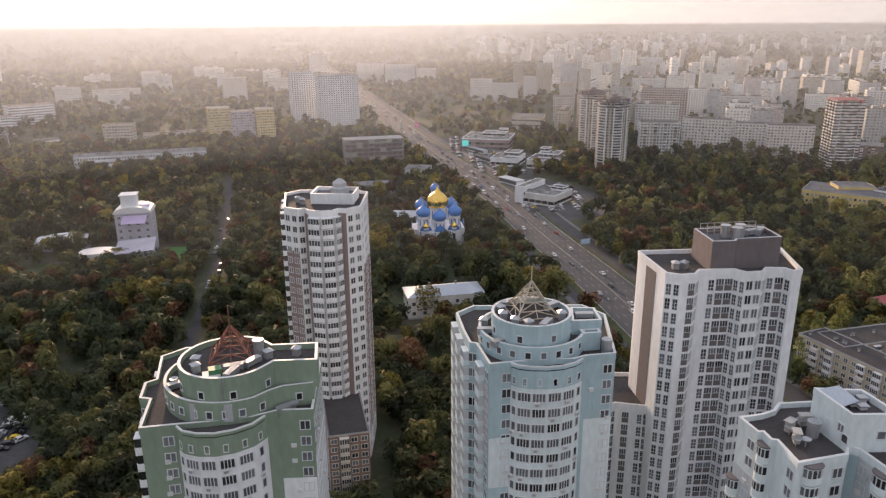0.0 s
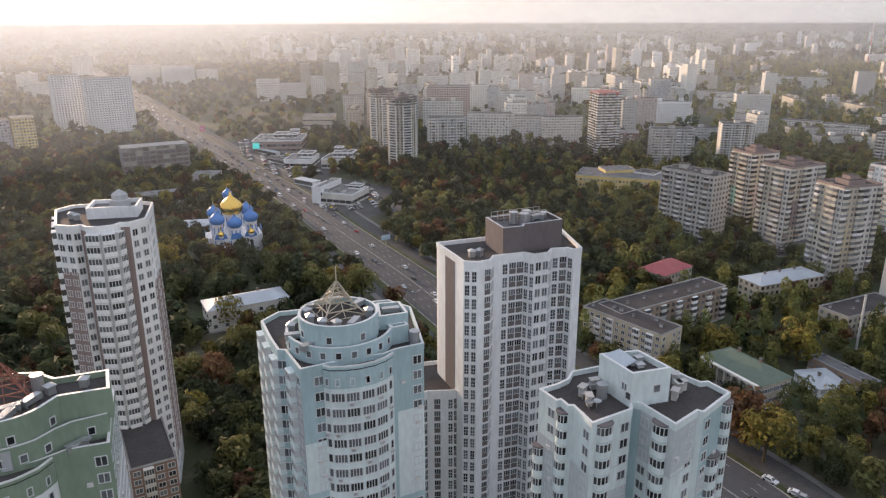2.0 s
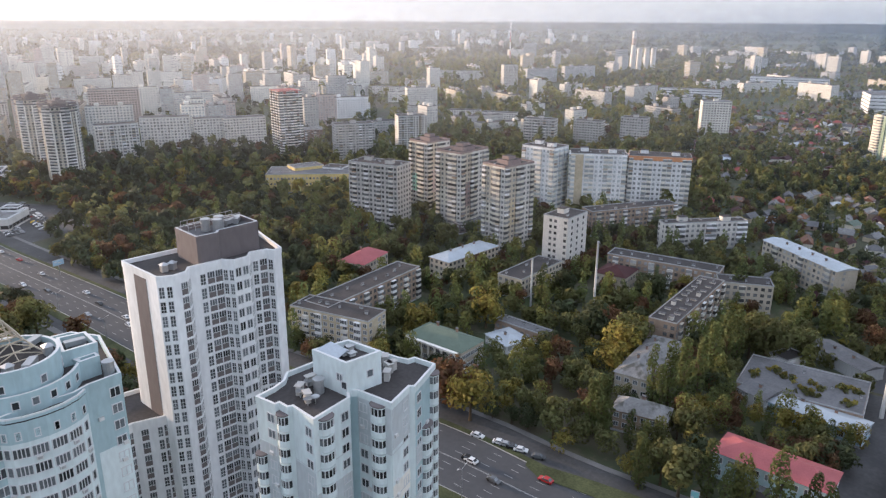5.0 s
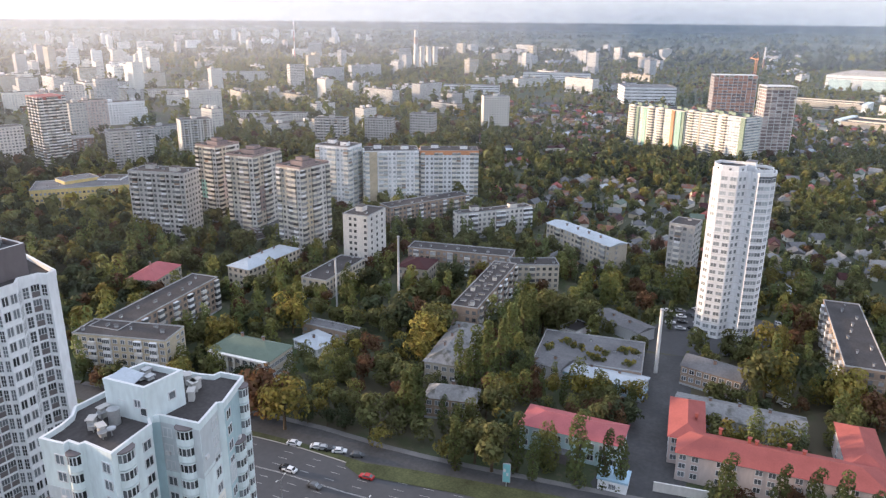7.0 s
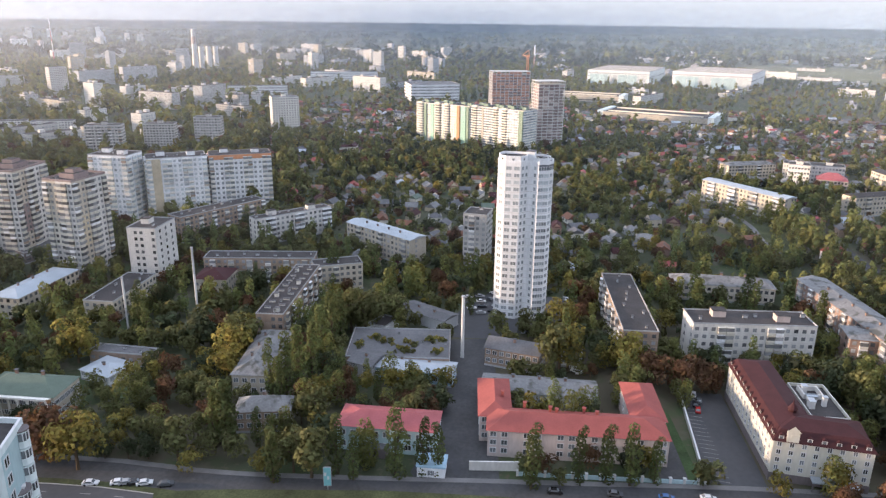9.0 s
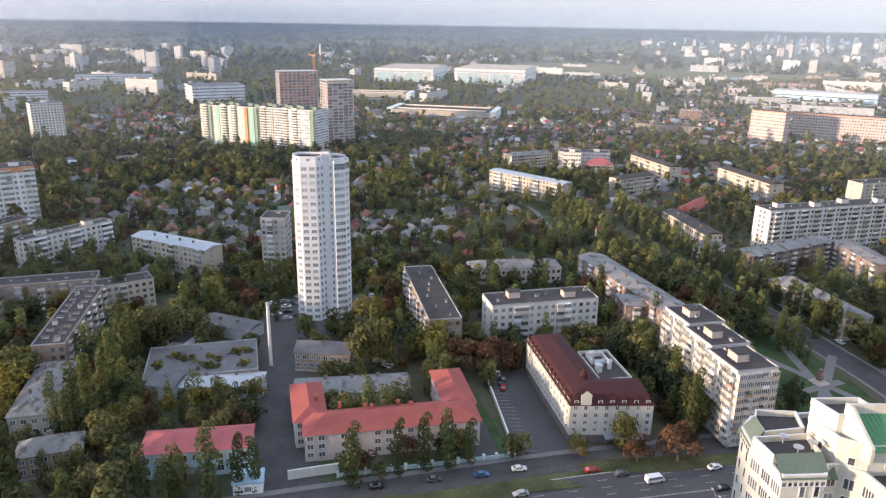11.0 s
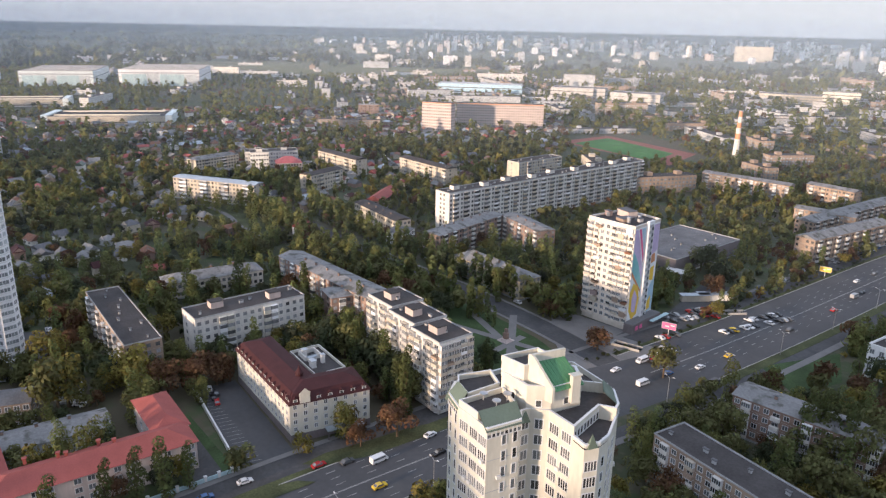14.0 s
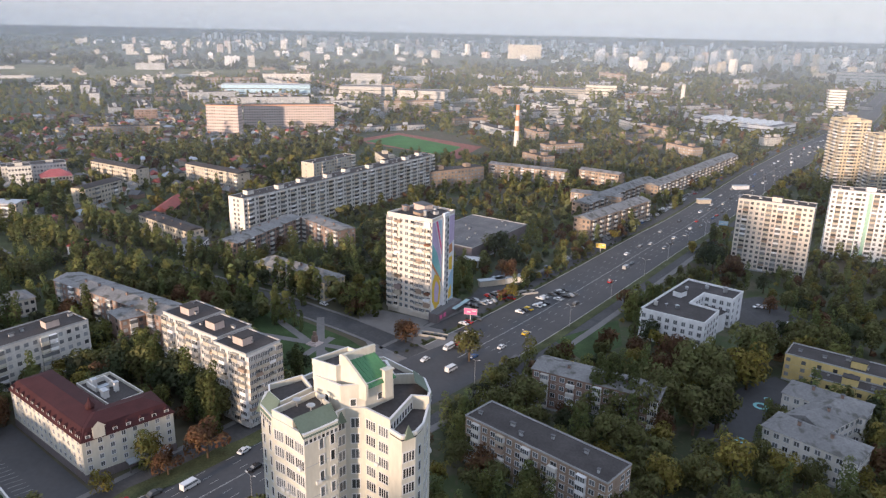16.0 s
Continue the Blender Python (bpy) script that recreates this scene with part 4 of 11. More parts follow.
def bowed_front(ob, pts, depth, h, floors, fh, pats, mats, cx, cy, panel="cool_white_plaster", low=8, ww=1.3, head=0.4):
    """A bowed window front that stands before a tower and carries the roof's parapet round; mats: wall, upper wall."""
    loc = [(x - cx, y - cy) for x, y in pts]
    back = [(loc[-1][0], loc[-1][1] + depth), (loc[0][0], loc[0][1] + depth)]
    s = Shape()
    s.prism(loc + back, -1, h - head - 2.6, 0), s.prism(inset(loc + back, -0.03), h - head - 2.6, h + 0.02, 1, 2)
    for a, b in zip(loc, loc[1:]):
        s.bar((*a, h + 0.5), (*b, h + 0.5), 0.42, 1), s.bar((*a, h + 0.78), (*b, h + 0.78), 0.3, 3)
    part("bowed_front", s, mats + ["bitumen_roof", "white_paint"], ob)
    rest = Shape()
    n = len(loc)
    z0 = h - floors * fh - head
    for i in range(n - 1):
        if pats[i]:
            facade(ob, None, loc[i], loc[i + 1], z0, low, fh, pats[i], 2.4, ww, 1.5, panel, False, rest)
            facade(ob, None, loc[i], loc[i + 1], z0 + low * fh, floors - low - 1, fh, pats[i], 2.4, ww, 1.5, panel, True)
            facade(ob, None, loc[i], loc[i + 1], z0 + (floors - 1) * fh, 1, fh, pats[i].replace("W", "n"), 2.4, ww * 0.8, 1.2, panel, True)
    tagged(part("glazing", rest, ["window_frame_white", "window_glass", panel], ob), kind="stuff")
    for f in range(floors - 2, low, -1):
        for a, b in zip(loc, loc[1:]):
            if (f * 7 + int(a[0] * 3)) % 3 == 0:
                s = Shape()
                s.box(-0.42, 0.42, -0.42, -0.04, 0, 0.6), s.box(-0.3, 0.3, -0.44, -0.42, 0.08, 0.52, 1)
                part("air_conditioner", s, ["white_paint", "galvanised"], ob, "", pose(a[0] * 0.62 + b[0] * 0.38, a[1] * 0.62 + b[1] * 0.38, z0 + f * fh + 0.12, 0, 0, math.degrees(math.atan2(b[1] - a[1], b[0] - a[0]))))


def balcony_stack(ob, x, y, ang, w, ztop, count, fh=2.95, panel="cool_white_plaster"):
    """A column of glazed balconies with round fronts, under a dark hood."""
    for f in range(count):
        part("balcony", opening("o", w, 1.5, panel).data, None, ob, "", pose(x, y, ztop - (f + 1) * fh, 0, 0, ang))
    s = Shape()
    s.prism([(-w / 2 * 1.05 * math.cos(math.pi * i / 6), -1.3 * math.sin(math.pi * i / 6) ** 0.8) for i in range(7)], ztop - fh + 2.62, ztop - fh + 2.85)
    part("balcony_hood", s, "taupe_plaster", ob, "", pose(x, y, 0, 0, 0, ang))


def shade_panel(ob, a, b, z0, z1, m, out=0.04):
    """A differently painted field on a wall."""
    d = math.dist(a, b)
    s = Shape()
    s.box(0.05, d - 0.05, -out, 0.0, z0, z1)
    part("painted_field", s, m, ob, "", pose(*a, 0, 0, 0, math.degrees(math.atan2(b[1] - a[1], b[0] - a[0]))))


# pale blue tower with two round crowns
blue_poly = [(7.6, 109.0), (11.6, 109.7), (15.3, 110.3), (22.0, 110.7), (24.4, 111.9), (29.6, 112.8), (31.5, 130.0), (28.0, 135.0), (6.0, 135.0), (2.5, 131.3), (3.6, 123.0), (4.6, 117.6), (5.8, 117.1)]
blue_pats = [".w.", "", "", "", ".w", "wW", "w", "wbbw", "w", "bwb", "wb", "w", ".bw"]
blue, BX, BY = tower("blue_tower", blue_poly, 69.5, 23, ["pale_blue_plaster", "cool_white_plaster"], blue_pats, "pale blue and white apartment tower with two round crowns", low=9, panel="cool_white_plaster", bay=2.6)
bowed_front(blue, [(11.3, 109.5), (12.4, 108.5), (14.6, 107.9), (17.3, 107.8), (19.9, 108.3), (22.2, 109.5), (23.6, 110.9)], 3.0, 69.5, 23, 2.95, ["n", "W", "W", "W", "W", "n"], ["cool_white_plaster", "pale_blue_plaster"], BX, BY, head=0.7)
for i, z0, z1, m in ((0, 46, 56, "cool_white_plaster"), (4, 40, 58, "cool_white_plaster"), (5, 30, 52, "cool_white_plaster"), (12, 52, 66, "grey_plaster"), (10, 30, 50, "cool_white_plaster")):
    p, q = blue_poly[i], blue_poly[(i + 1) % len(blue_poly)]
    shade_panel(blue, (p[0] - BX, p[1] - BY), (q[0] - BX, q[1] - BY), z0, z1, m)
drum(blue, [(x - BX, y - BY) for x, y in arc(15.8, 119.4, 9.5, 0, 352, 44)], 69.5, 72.8, "pale_blue_plaster", "white_paint", "bitumen_roof", 1, name="lower_crown", every=2)
drum(blue, [(x - BX, y - BY) for x, y in arc(15.5, 118.0, 7.0, 0, 350, 36)], 71.8, 76.2, "pale_blue_plaster", "white_paint", "bitumen_roof", 1, name="upper_crown", every=5)
drum(blue, [(x - BX, y - BY) for x, y in ((22.6, 117.3), (28.0, 117.7), (27.8, 123.4), (23.4, 123.8))], 69.5, 74.5, "pale_blue_plaster", "white_paint", "bitumen_roof", 0, name="lift_room")
drum(blue, [(x - BX, y - BY) for x, y in ((24.4, 115.4), (27.6, 115.9), (27.5, 117.6), (24.0, 117.2))], 69.5, 72.9, "pale_blue_plaster", "white_paint", "bitumen_roof", 0, name="stair_room")
lattice(blue, 15.7 - BX, 120.4 - BY, 75.2, 4.0, 5.6, "steel_lattice", 2.8, "pale steel pyramid lattice with a mast")
roof_kit(blue, [(10.4 - BX, 116.4 - BY, "v"), (10.2 - BX, 119.4 - BY, "v"), (11.0 - BX, 121.8 - BY, "d"), (14.4 - BX, 112.7 - BY, "v"), (17.4 - BX, 113.0 - BY, "b"), (20.6 - BX, 116.4 - BY, "v"), (19.6 - BX, 121.2 - BY, "b"), (12.2 - BX, 113.8 - BY, "v")], 75.2)
roof_kit(blue, [(7.6 - BX, 118.0 - BY, "b"), (9.6 - BX, 113.2 - BY, "b"), (7.4 - BX, 121.6 - BY, "v")], 71.8)
roof_kit(blue, [(25.4 - BX, 120.6 - BY, "b")], 73.5)
roof_kit(blue, [(28.4 - BX, 114.6 - BY, "c")], 69.6)
rng = random.Random(3)
for i in (0, 4, 5, 9, 10, 12):
    p, q = blue_poly[i], blue_poly[(i + 1) % len(blue_poly)]
    conditioners(blue, (p[0] - BX, p[1] - BY), (q[0] - BX, q[1] - BY), 69.5 - 14 * 2.95, 13, 2.95, 0.5, rng)

# green tower
green_poly = [(-47.6, 98.8), (-42.2, 99.8), (-37.9, 100.4), (-30.6, 102.0), (-27.1, 103.9), (-21.4, 104.2), (-22.8, 121.0), (-26.0, 128.0), (-50.0, 128.0), (-53.5, 124.2), (-51.0, 115.0), (-52.5, 113.7), (-51.3, 108.3), (-49.4, 107.9)]
green_pats = [".w.", "", "", "", ".w", "wW", "w", "wbbw", "w", "wb", "w", "w", "w", "wb"]
green, GX, GY = tower("green_tower", green_poly, 64.0, 21, ["green_plaster", "white_plaster"], green_pats, "sage green and white apartment tower with round roof terraces", low=9, bay=2.6)
bowed_front(green, [(-42.0, 99.4), (-40.6, 98.0), (-38.2, 97.2), (-35.4, 97.2), (-32.6, 98.2), (-30.2, 100.0), (-28.8, 102.4)], 3.4, 64.0, 21, 2.95, ["n", "W", "W", "W", "W", "n"], ["white_plaster", "green_plaster"], GX, GY, low=10, head=0.7)
for i, z0, z1, m in ((0, 30, 49, "white_plaster"), (4, 34, 52, "white_plaster"), (5, 30, 56, "white_plaster")):
    p, q = green_poly[i], green_poly[i + 1]
    shade_panel(green, (p[0] - GX, p[1] - GY), (q[0] - GX, q[1] - GY), z0, z1, m)
crown = arc(-36.3, 112.0, 11.2, 170, 302, 20) + [(-28.4, 104.8), (-26.4, 106.3), (-21.7, 107.4), (-22.6, 116.0), (-27.0, 121.0)] + arc(-36.3, 112.0, 11.2, 70, 155, 10)
drum(green, [(x - GX, y - GY) for x, y in crown], 64.0, 68.0, "green_plaster", "white_paint", "bitumen_roof", 1, name="lower_crown", every=2)
crown2 = arc(-36.0, 109.4, 8.0, 62, 322, 28) + [(-27.9, 107.4), (-20.9, 107.9), (-21.9, 114.6), (-29.6, 113.9)]
drum(green, [(x - GX, y - GY) for x, y in crown2], 67.0, 72.0, "green_plaster", "white_paint", "bitumen_roof", 1, name="upper_crown", every=4)
shade_panel(green, (-40.4 - GX, 101.6 - GY), (-33.4 - GX, 101.1 - GY), 64.6, 67.6, "grey_plaster", 0.3)
lattice(green, -36.2 - GX, 112.4 - GY, 71.0, 3.6, 5.2, "rust_lattice", 3.6, "rusty red pyramid lattice with a mast")
roof_kit(green, [(-41.0 - GX, 108.2 - GY, "v"), (-40.2 - GX, 105.6 - GY, "v"), (-34.0 - GX, 104.0 - GY, "b"), (-34.2 - GX, 106.0 - GY, "b"), (-31.6 - GX, 108.0 - GY, "b"), (-31.6 - GX, 112.4 - GY, "c"), (-29.6 - GX, 110.6 - GY, "v"), (-25.0 - GX, 111.6 - GY, "v")], 71.0)
roof_kit(green, [(-45.2 - GX, 108.6 - GY, "d"), (-44.4 - GX, 107.6 - GY, "b"), (-41.6 - GX, 104.6 - GY, "d")], 67.0)
roof_kit(green, [(-24.6 - GX, 105.4 - GY, "d"), (-26.0 - GX, 105.0 - GY, "b")], 64.1)
s = Shape()
s.box(-1.4, 1.4, -1.3, 1.3, 0.0, 0.08, 1), s.box(-0.4, 1.6, -0.5, 1.2, 0.08, 0.9, 0)
part("tarpaulin", s, ["green_metal_roof", "white_paint"], green, "green and white tarpaulin over roof plant", pose(-37.4 - GX, 104.6 - GY, 71.05, 0, 0, 20))
s = Shape()
for q in (-0.3, 0.3):
    s.bar((q, 0, 0), (q, 0, 5.0), 0.08)
for i in range(12):
    s.bar((-0.3, 0, 0.3 + i * 0.4), (0.3, 0, 0.3 + i * 0.4), 0.06)
part("roof_ladder", s, "galvanised", green, "", pose(-34.8 - GX, 101.2 - GY, 67.0, -3, 0, 5))
for i in (0, 4, 5, 12, 13):
    p, q = green_poly[i], green_poly[(i + 1) % len(green_poly)]
    conditioners(green, (p[0] - GX, p[1] - GY), (q[0] - GX, q[1] - GY), 64.0 - 9 * 2.95, 8, 2.95, 0.5, rng)

# white and taupe tower with a plant storey
rt_poly = [(42.6, 130.0), (45.2, 128.8), (48.2, 129.4), (49.6, 131.6), (56.4, 131.9), (58.0, 129.9), (61.4, 130.4), (63.0, 132.6), (66.4, 132.2), (67.2, 130.6), (69.4, 131.4), (71.6, 146.0), (41.0, 144.0), (40.9, 143.0)]
rt_pats = ["s", ".g", "s", ".sgg", "s", "ww", "s", "sg", "s", ".g", "wgs", "wgs", "", ""]
rt, RX, RY = tower("taupe_tower", rt_poly, 78.0, 25, ["white_plaster", "taupe_plaster"], rt_pats, "tall white and taupe apartment tower with a taupe plant storey", low=3, bay=1.7, ww=1.15, wh=1.7, panel="taupe_plaster", fh=2.95)
s = Shape()
s.box(-2.4, 2.4, -0.06, 0, 12, 77.4)
part("taupe_strip", s, "taupe_plaster", rt, "", pose((42.6 + 40.9) / 2 - RX, 136.5 - RY, 0, 0, 0, math.degrees(math.atan2(130.0 - 143.0, 42.6 - 40.9))))
drum(rt, [(x - RX, y - RY) for x, y in ((52.0, 132.8), (56.6, 133.0), (57.4, 134.4), (66.6, 135.6), (66.2, 143.4), (51.4, 141.8))], 78.0, 84.2, "taupe_plaster", "grey_plaster", "grey_roof", 0, name="plant_storey")
roof_kit(rt, [(56.5 - RX, 138.5 - RY, "c"), (58.2 - RX, 136.6 - RY, "c"), (59.6 - RX, 138.8 - RY, "c"), (62.5 - RX, 140.0 - RY, "b"), (64.2 - RX, 140.6 - RY, "b")], 83.3)
s = Shape()
for i in range(9):
    s.bar((i * 1.5, 0, 0), (i * 1.5, 0, 1.6), 0.09), s.bar((i * 1.5, 3, 0), (i * 1.5, 3, 1.6), 0.09)
for zz in (0.8, 1.6):
    s.bar((0, 0, zz), (12, 0, zz), 0.08), s.bar((0, 3, zz), (12, 3, zz), 0.08)
part("roof_railing", s, "galvanised", rt, "", pose(52.6 - RX, 137.6 - RY, 84.0, 0, 0, 8))
roof_kit(rt, [(45.8 - RX, 134.5 - RY, "v"), (47.6 - RX, 134.8 - RY, "v")], 78.0)
link_poly = [(33.0, 133.6), (36.0, 134.6), (44.4, 132.6), (44.8, 148.0), (33.0, 148.5)]
link, LX, LY = tower("taupe_wing", link_poly, 47.5, 15, ["white_plaster", "taupe_plaster"], ["g", ".g.sgg", "", "w", "w"], "lower white and taupe wing beside the tall tower", low=2, bay=1.5, ww=1.1, wh=1.7, panel="taupe_plaster")
for x, y in ((42.6, 141.0), (43.4, 136.0)):
    box_on(link, "stair_hood", x - LX, y - LY, 47.5, 2.0, 2.6, 1.4, ["taupe_plaster", "taupe_plaster"])

# white tower with bowed balconies
wb_poly = [(46.0, 99.2), (47.1, 94.8), (47.9, 94.9), (48.2, 92.8), (49.0, 92.6), (49.4, 86.9), (57.5, 88.9), (58.6, 91.0), (59.8, 90.1), (61.5, 82.9), (67.2, 85.5), (67.9, 84.8), (75.9, 89.0), (74.8, 93.5), (73.4, 93.6), (72.5, 95.6), (71.3, 100.0),
           (66.0, 103.2), (59.6, 103.9), (54.0, 103.4), (52.2, 101.2), (49.8, 100.1)]
wb_pats = [".w", "", "", "", ".w", "..w", "n", "", "w..", ".w", "", "w..", "w", "", "w", "b", "w", "b", "w", "", "w", "w"]
wb, WX, WY = tower("white_tower", wb_poly, 65.0, 21, ["cool_white_plaster", "grey_plaster", "pale_blue_plaster"], wb_pats, "white and grey apartment tower with bowed balconies and a roof house", low=7, bay=2.7, panel="cool_white_plaster",
                   edge_mats=[0, 0, 0, 0, 0, 0, 2, 2, 0, 0, 0, 2] + [0] * 10)
drum(wb, [(x - WX, y - WY) for x, y in ((58.1, 90.6), (65.2, 90.6), (63.6, 98.0), (56.6, 98.6))], 65.0, 71.2, "cool_white_plaster", "white_paint", "bitumen_roof", 0, name="roof_house")
for x, y, z, an, k in ((62.8, 90.6, 66.3, 0, "n"), (57.8, 92.2, 66.6, 281, "w"), (57.3, 95.4, 67.2, 281, "n"), (58.0, 91.2, 65.4, 281, "n")):
    part("window", opening(k, 1.1, 1.2, "cool_white_plaster").data, None, wb, "", pose(x - WX, y - WY, z, 0, 0, an))
s = Shape()
s.face([(56.8 - WX, 98.2 - WY, 71.1), (58.0 - WX, 93.0 - WY, 71.1), (60.4 - WX, 93.2 - WY, 71.9), (60.0 - WX, 98.0 - WY, 71.9)]), s.face([(60.0 - WX, 98.0 - WY, 71.8), (60.4 - WX, 93.2 - WY, 71.8), (58.0 - WX, 93.0 - WY, 71.0), (56.8 - WX, 98.2 - WY, 71.0)])
part("rooflight", s, "pale_metal_roof", wb, "pale sloping glass rooflight")
for x, y, z in ((61.4, 93.8, 70.3), (60.6, 94.8, 70.3), (62.6, 96.2, 70.3)):
    box_on(wb, "roof_hatch", x - WX, y - WY, z, 1.1, 0.9, 0.5, ["white_paint", "galvanised"])
roof_kit(wb, [(55.6 - WX, 98.0 - WY, "s"), (52.6 - WX, 96.4 - WY, "s"), (52.2 - WX, 93.4 - WY, "s"), (55.3 - WX, 94.8 - WY, "c"), (69.9 - WX, 95.9 - WY, "s"), (69.4 - WX, 93.2 - WY, "s"), (66.6 - WX, 90.9 - WY, "s"), (68.6 - WX, 93.0 - WY, "s"), (52.0 - WX, 95.2 - WY, "d"), (51.6 - WX, 92.2 - WY, "d"), (54.8 - WX, 97.4 - WY, "d"), (52.9 - WX, 92.0 - WY, "d")], 65.1)
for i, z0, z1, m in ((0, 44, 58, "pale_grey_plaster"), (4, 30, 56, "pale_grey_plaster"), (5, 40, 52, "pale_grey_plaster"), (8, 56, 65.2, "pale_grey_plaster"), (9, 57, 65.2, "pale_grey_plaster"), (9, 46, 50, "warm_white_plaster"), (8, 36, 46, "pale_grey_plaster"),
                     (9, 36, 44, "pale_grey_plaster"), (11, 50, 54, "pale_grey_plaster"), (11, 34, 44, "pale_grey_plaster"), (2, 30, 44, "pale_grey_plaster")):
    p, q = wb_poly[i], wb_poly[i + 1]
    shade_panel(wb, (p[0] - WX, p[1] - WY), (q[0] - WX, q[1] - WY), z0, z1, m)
for i, t, w, ztop, count in ((2, 0.5, 2.3, 64.6, 13), (5, 0.3, 3.0, 65.4, 13), (8, 0.62, 3.0, 65.0, 13), (11, 0.84, 2.4, 65.0, 12), (11, 0.5, 3.2, 56.4, 9), (0, 0.15, 2.2, 55.8, 8)):
    p, q = wb_poly[i], wb_poly[i + 1]
    balcony_stack(wb, p[0] + (q[0] - p[0]) * t - WX, p[1] + (q[1] - p[1]) * t - WY, math.degrees(math.atan2(q[1] - p[1], q[0] - p[0])), w, ztop, count)
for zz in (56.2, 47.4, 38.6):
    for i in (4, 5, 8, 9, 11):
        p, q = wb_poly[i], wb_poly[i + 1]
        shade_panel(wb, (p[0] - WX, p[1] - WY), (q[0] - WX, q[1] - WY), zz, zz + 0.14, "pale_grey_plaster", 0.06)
for i in (0, 4, 5, 8, 9, 11):
    p, q = wb_poly[i], wb_poly[i + 1]
    conditioners(wb, (p[0] - WX, p[1] - WY), (q[0] - WX, q[1] - WY), 65.0 - 13 * 2.95, 12, 2.95, 0.45, rng)

# far pale tower in the wood
lt_poly = [(-42.6, 187.6), (-38.6, 185.2), (-36.8, 186.0), (-35.4, 183.8), (-32.0, 182.8), (-29.0, 183.6), (-27.8, 185.4), (-25.6, 185.0), (-22.0, 188.4), (-21.8, 205.0), (-26.0, 208.0), (-42.0, 208.0), (-45.6, 204.0)]
lt_pats = ["w", "w", "", "b", "b", "b", "", "w", "w.w", "w", "wbw", "w", "bwb"]
lt, TX, TY = tower("pale_tower", lt_poly, 77.0, 25, ["white_plaster", "rose_taupe"], lt_pats, "pale stone-coloured apartment tower with a column of bowed balconies", low=2, bay=2.8, ww=1.3, panel="white_plaster",
                   edge_mats=[0, 0, 1, 0, 0, 0, 1, 0, 0, 0, 0, 0, 0])
drum(lt, [(x - TX, y - TY) for x, y in ((-36.5, 194.0), (-24.5, 193.0), (-24.0, 202.0), (-36.0, 203.0))], 77.0, 80.0, "white_plaster", "white_paint", "grey_roof", 0, name="roof_house")
for i in (0, 2, 6, 8):
    p, q = lt_poly[i], lt_poly[i + 1]
    shade_panel(lt, (p[0] - TX, p[1] - TY), (q[0] - TX, q[1] - TY), 8, 66 if i < 8 else 60, "rose_taupe")
s = Shape()
s.tube([(2.6, 0), (2.6, 1.6), (2.0, 1.8), (2.0, 3.0), (1.2, 3.6), (0.3, 4.2)], 10)
part("roof_turret", s, "grey_plaster", lt, "", pose(-29.0 - TX, 199.0 - TY, 79.0))
roof_kit(lt, [(-40.5 - TX, 196.0 - TY, "v"), (-38.8 - TX, 194.0 - TY, "v"), (-33.0 - TX, 198.0 - TY, "b")], 77.1)

# cream tower with green roof parts
yb_poly = [(103.9, -51.2), (100.5, -48.5), (95.4, -48.0), (92.6, -48.6), (87.6, -49.2), (88.0, -55.6), (90.4, -57.0), (90.6, -58.8), (88.7, -61.4), (82.9, -62.3), (87.0, -70.2), (85.0, -72.2), (86.2, -73.7), (90.5, -76.0), (101.0, -75.2), (106.0, -66.0)]
yb_pats = ["wn", "n", "W", "W", ".nn.w", "w", "w", "w", "W", "", "", "", "w", "wbw", "wbw", "wbw"]
yb, CX, CY = tower("cream_tower", yb_poly, 63.6, 21, ["cream_plaster"], yb_pats, "cream apartment tower with stepped terraces and green roof parts", low=6, bay=2.5, ww=1.3, wh=1.7, panel="cream_plaster", roof_mat="bitumen_roof")


def yloc(pts):
    return [(x - CX, y - CY) for x, y in pts]


# the corner bay, one storey lower, with its own deck and parapet
bay_poly = yloc([(82.9, -62.3), (79.9, -62.4), (79.6, -65.0), (80.8, -67.6), (85.0, -72.2), (87.0, -70.2)])
s = Shape()
s.prism(bay_poly, -1, 61.9, 0, 1)
for a, b in zip(bay_poly, bay_poly[1:5]):
    s.bar((*a, 62.45), (*b, 62.45), 0.36, 0), s.bar((*a, 62.8), (*b, 62.8), 0.4, 2)
part("corner_bay", s, ["cream_plaster", "bitumen_roof", "white_paint"], yb)
rest = Shape()
for i, pat in ((0, ".n"), (1, "W"), (2, "n"), (3, "nw")):
    facade(yb, None, bay_poly[i], bay_poly[i + 1], 0.95, 7, 2.95, pat, 2.5, 1.3, 1.7, "cream_plaster", False, rest, fine=True)
    facade(yb, None, bay_poly[i], bay_poly[i + 1], 0.95 + 7 * 2.95, 13, 2.95, pat, 2.5, 1.3, 1.7, "cream_plaster", True)
tagged(part("glazing", rest, ["window_frame_white", "window_glass", "cream_plaster"], yb), kind="stuff")


def clerestory(p0, p1, n, z, w=0.75, h=1.0):
    """A row of small windows close together, as under the green roof edges."""
    (ax, ay), (bx, by) = yloc([p0, p1])
    for i in range(n):
        u = (i + 0.5) / n
        part("window", opening("n", w, h, "cream_plaster").data, None, yb, "", pose(ax + (bx - ax) * u, ay + (by - ay) * u, z - 0.9, 0, 0, math.degrees(math.atan2(by - ay, bx - ax))))


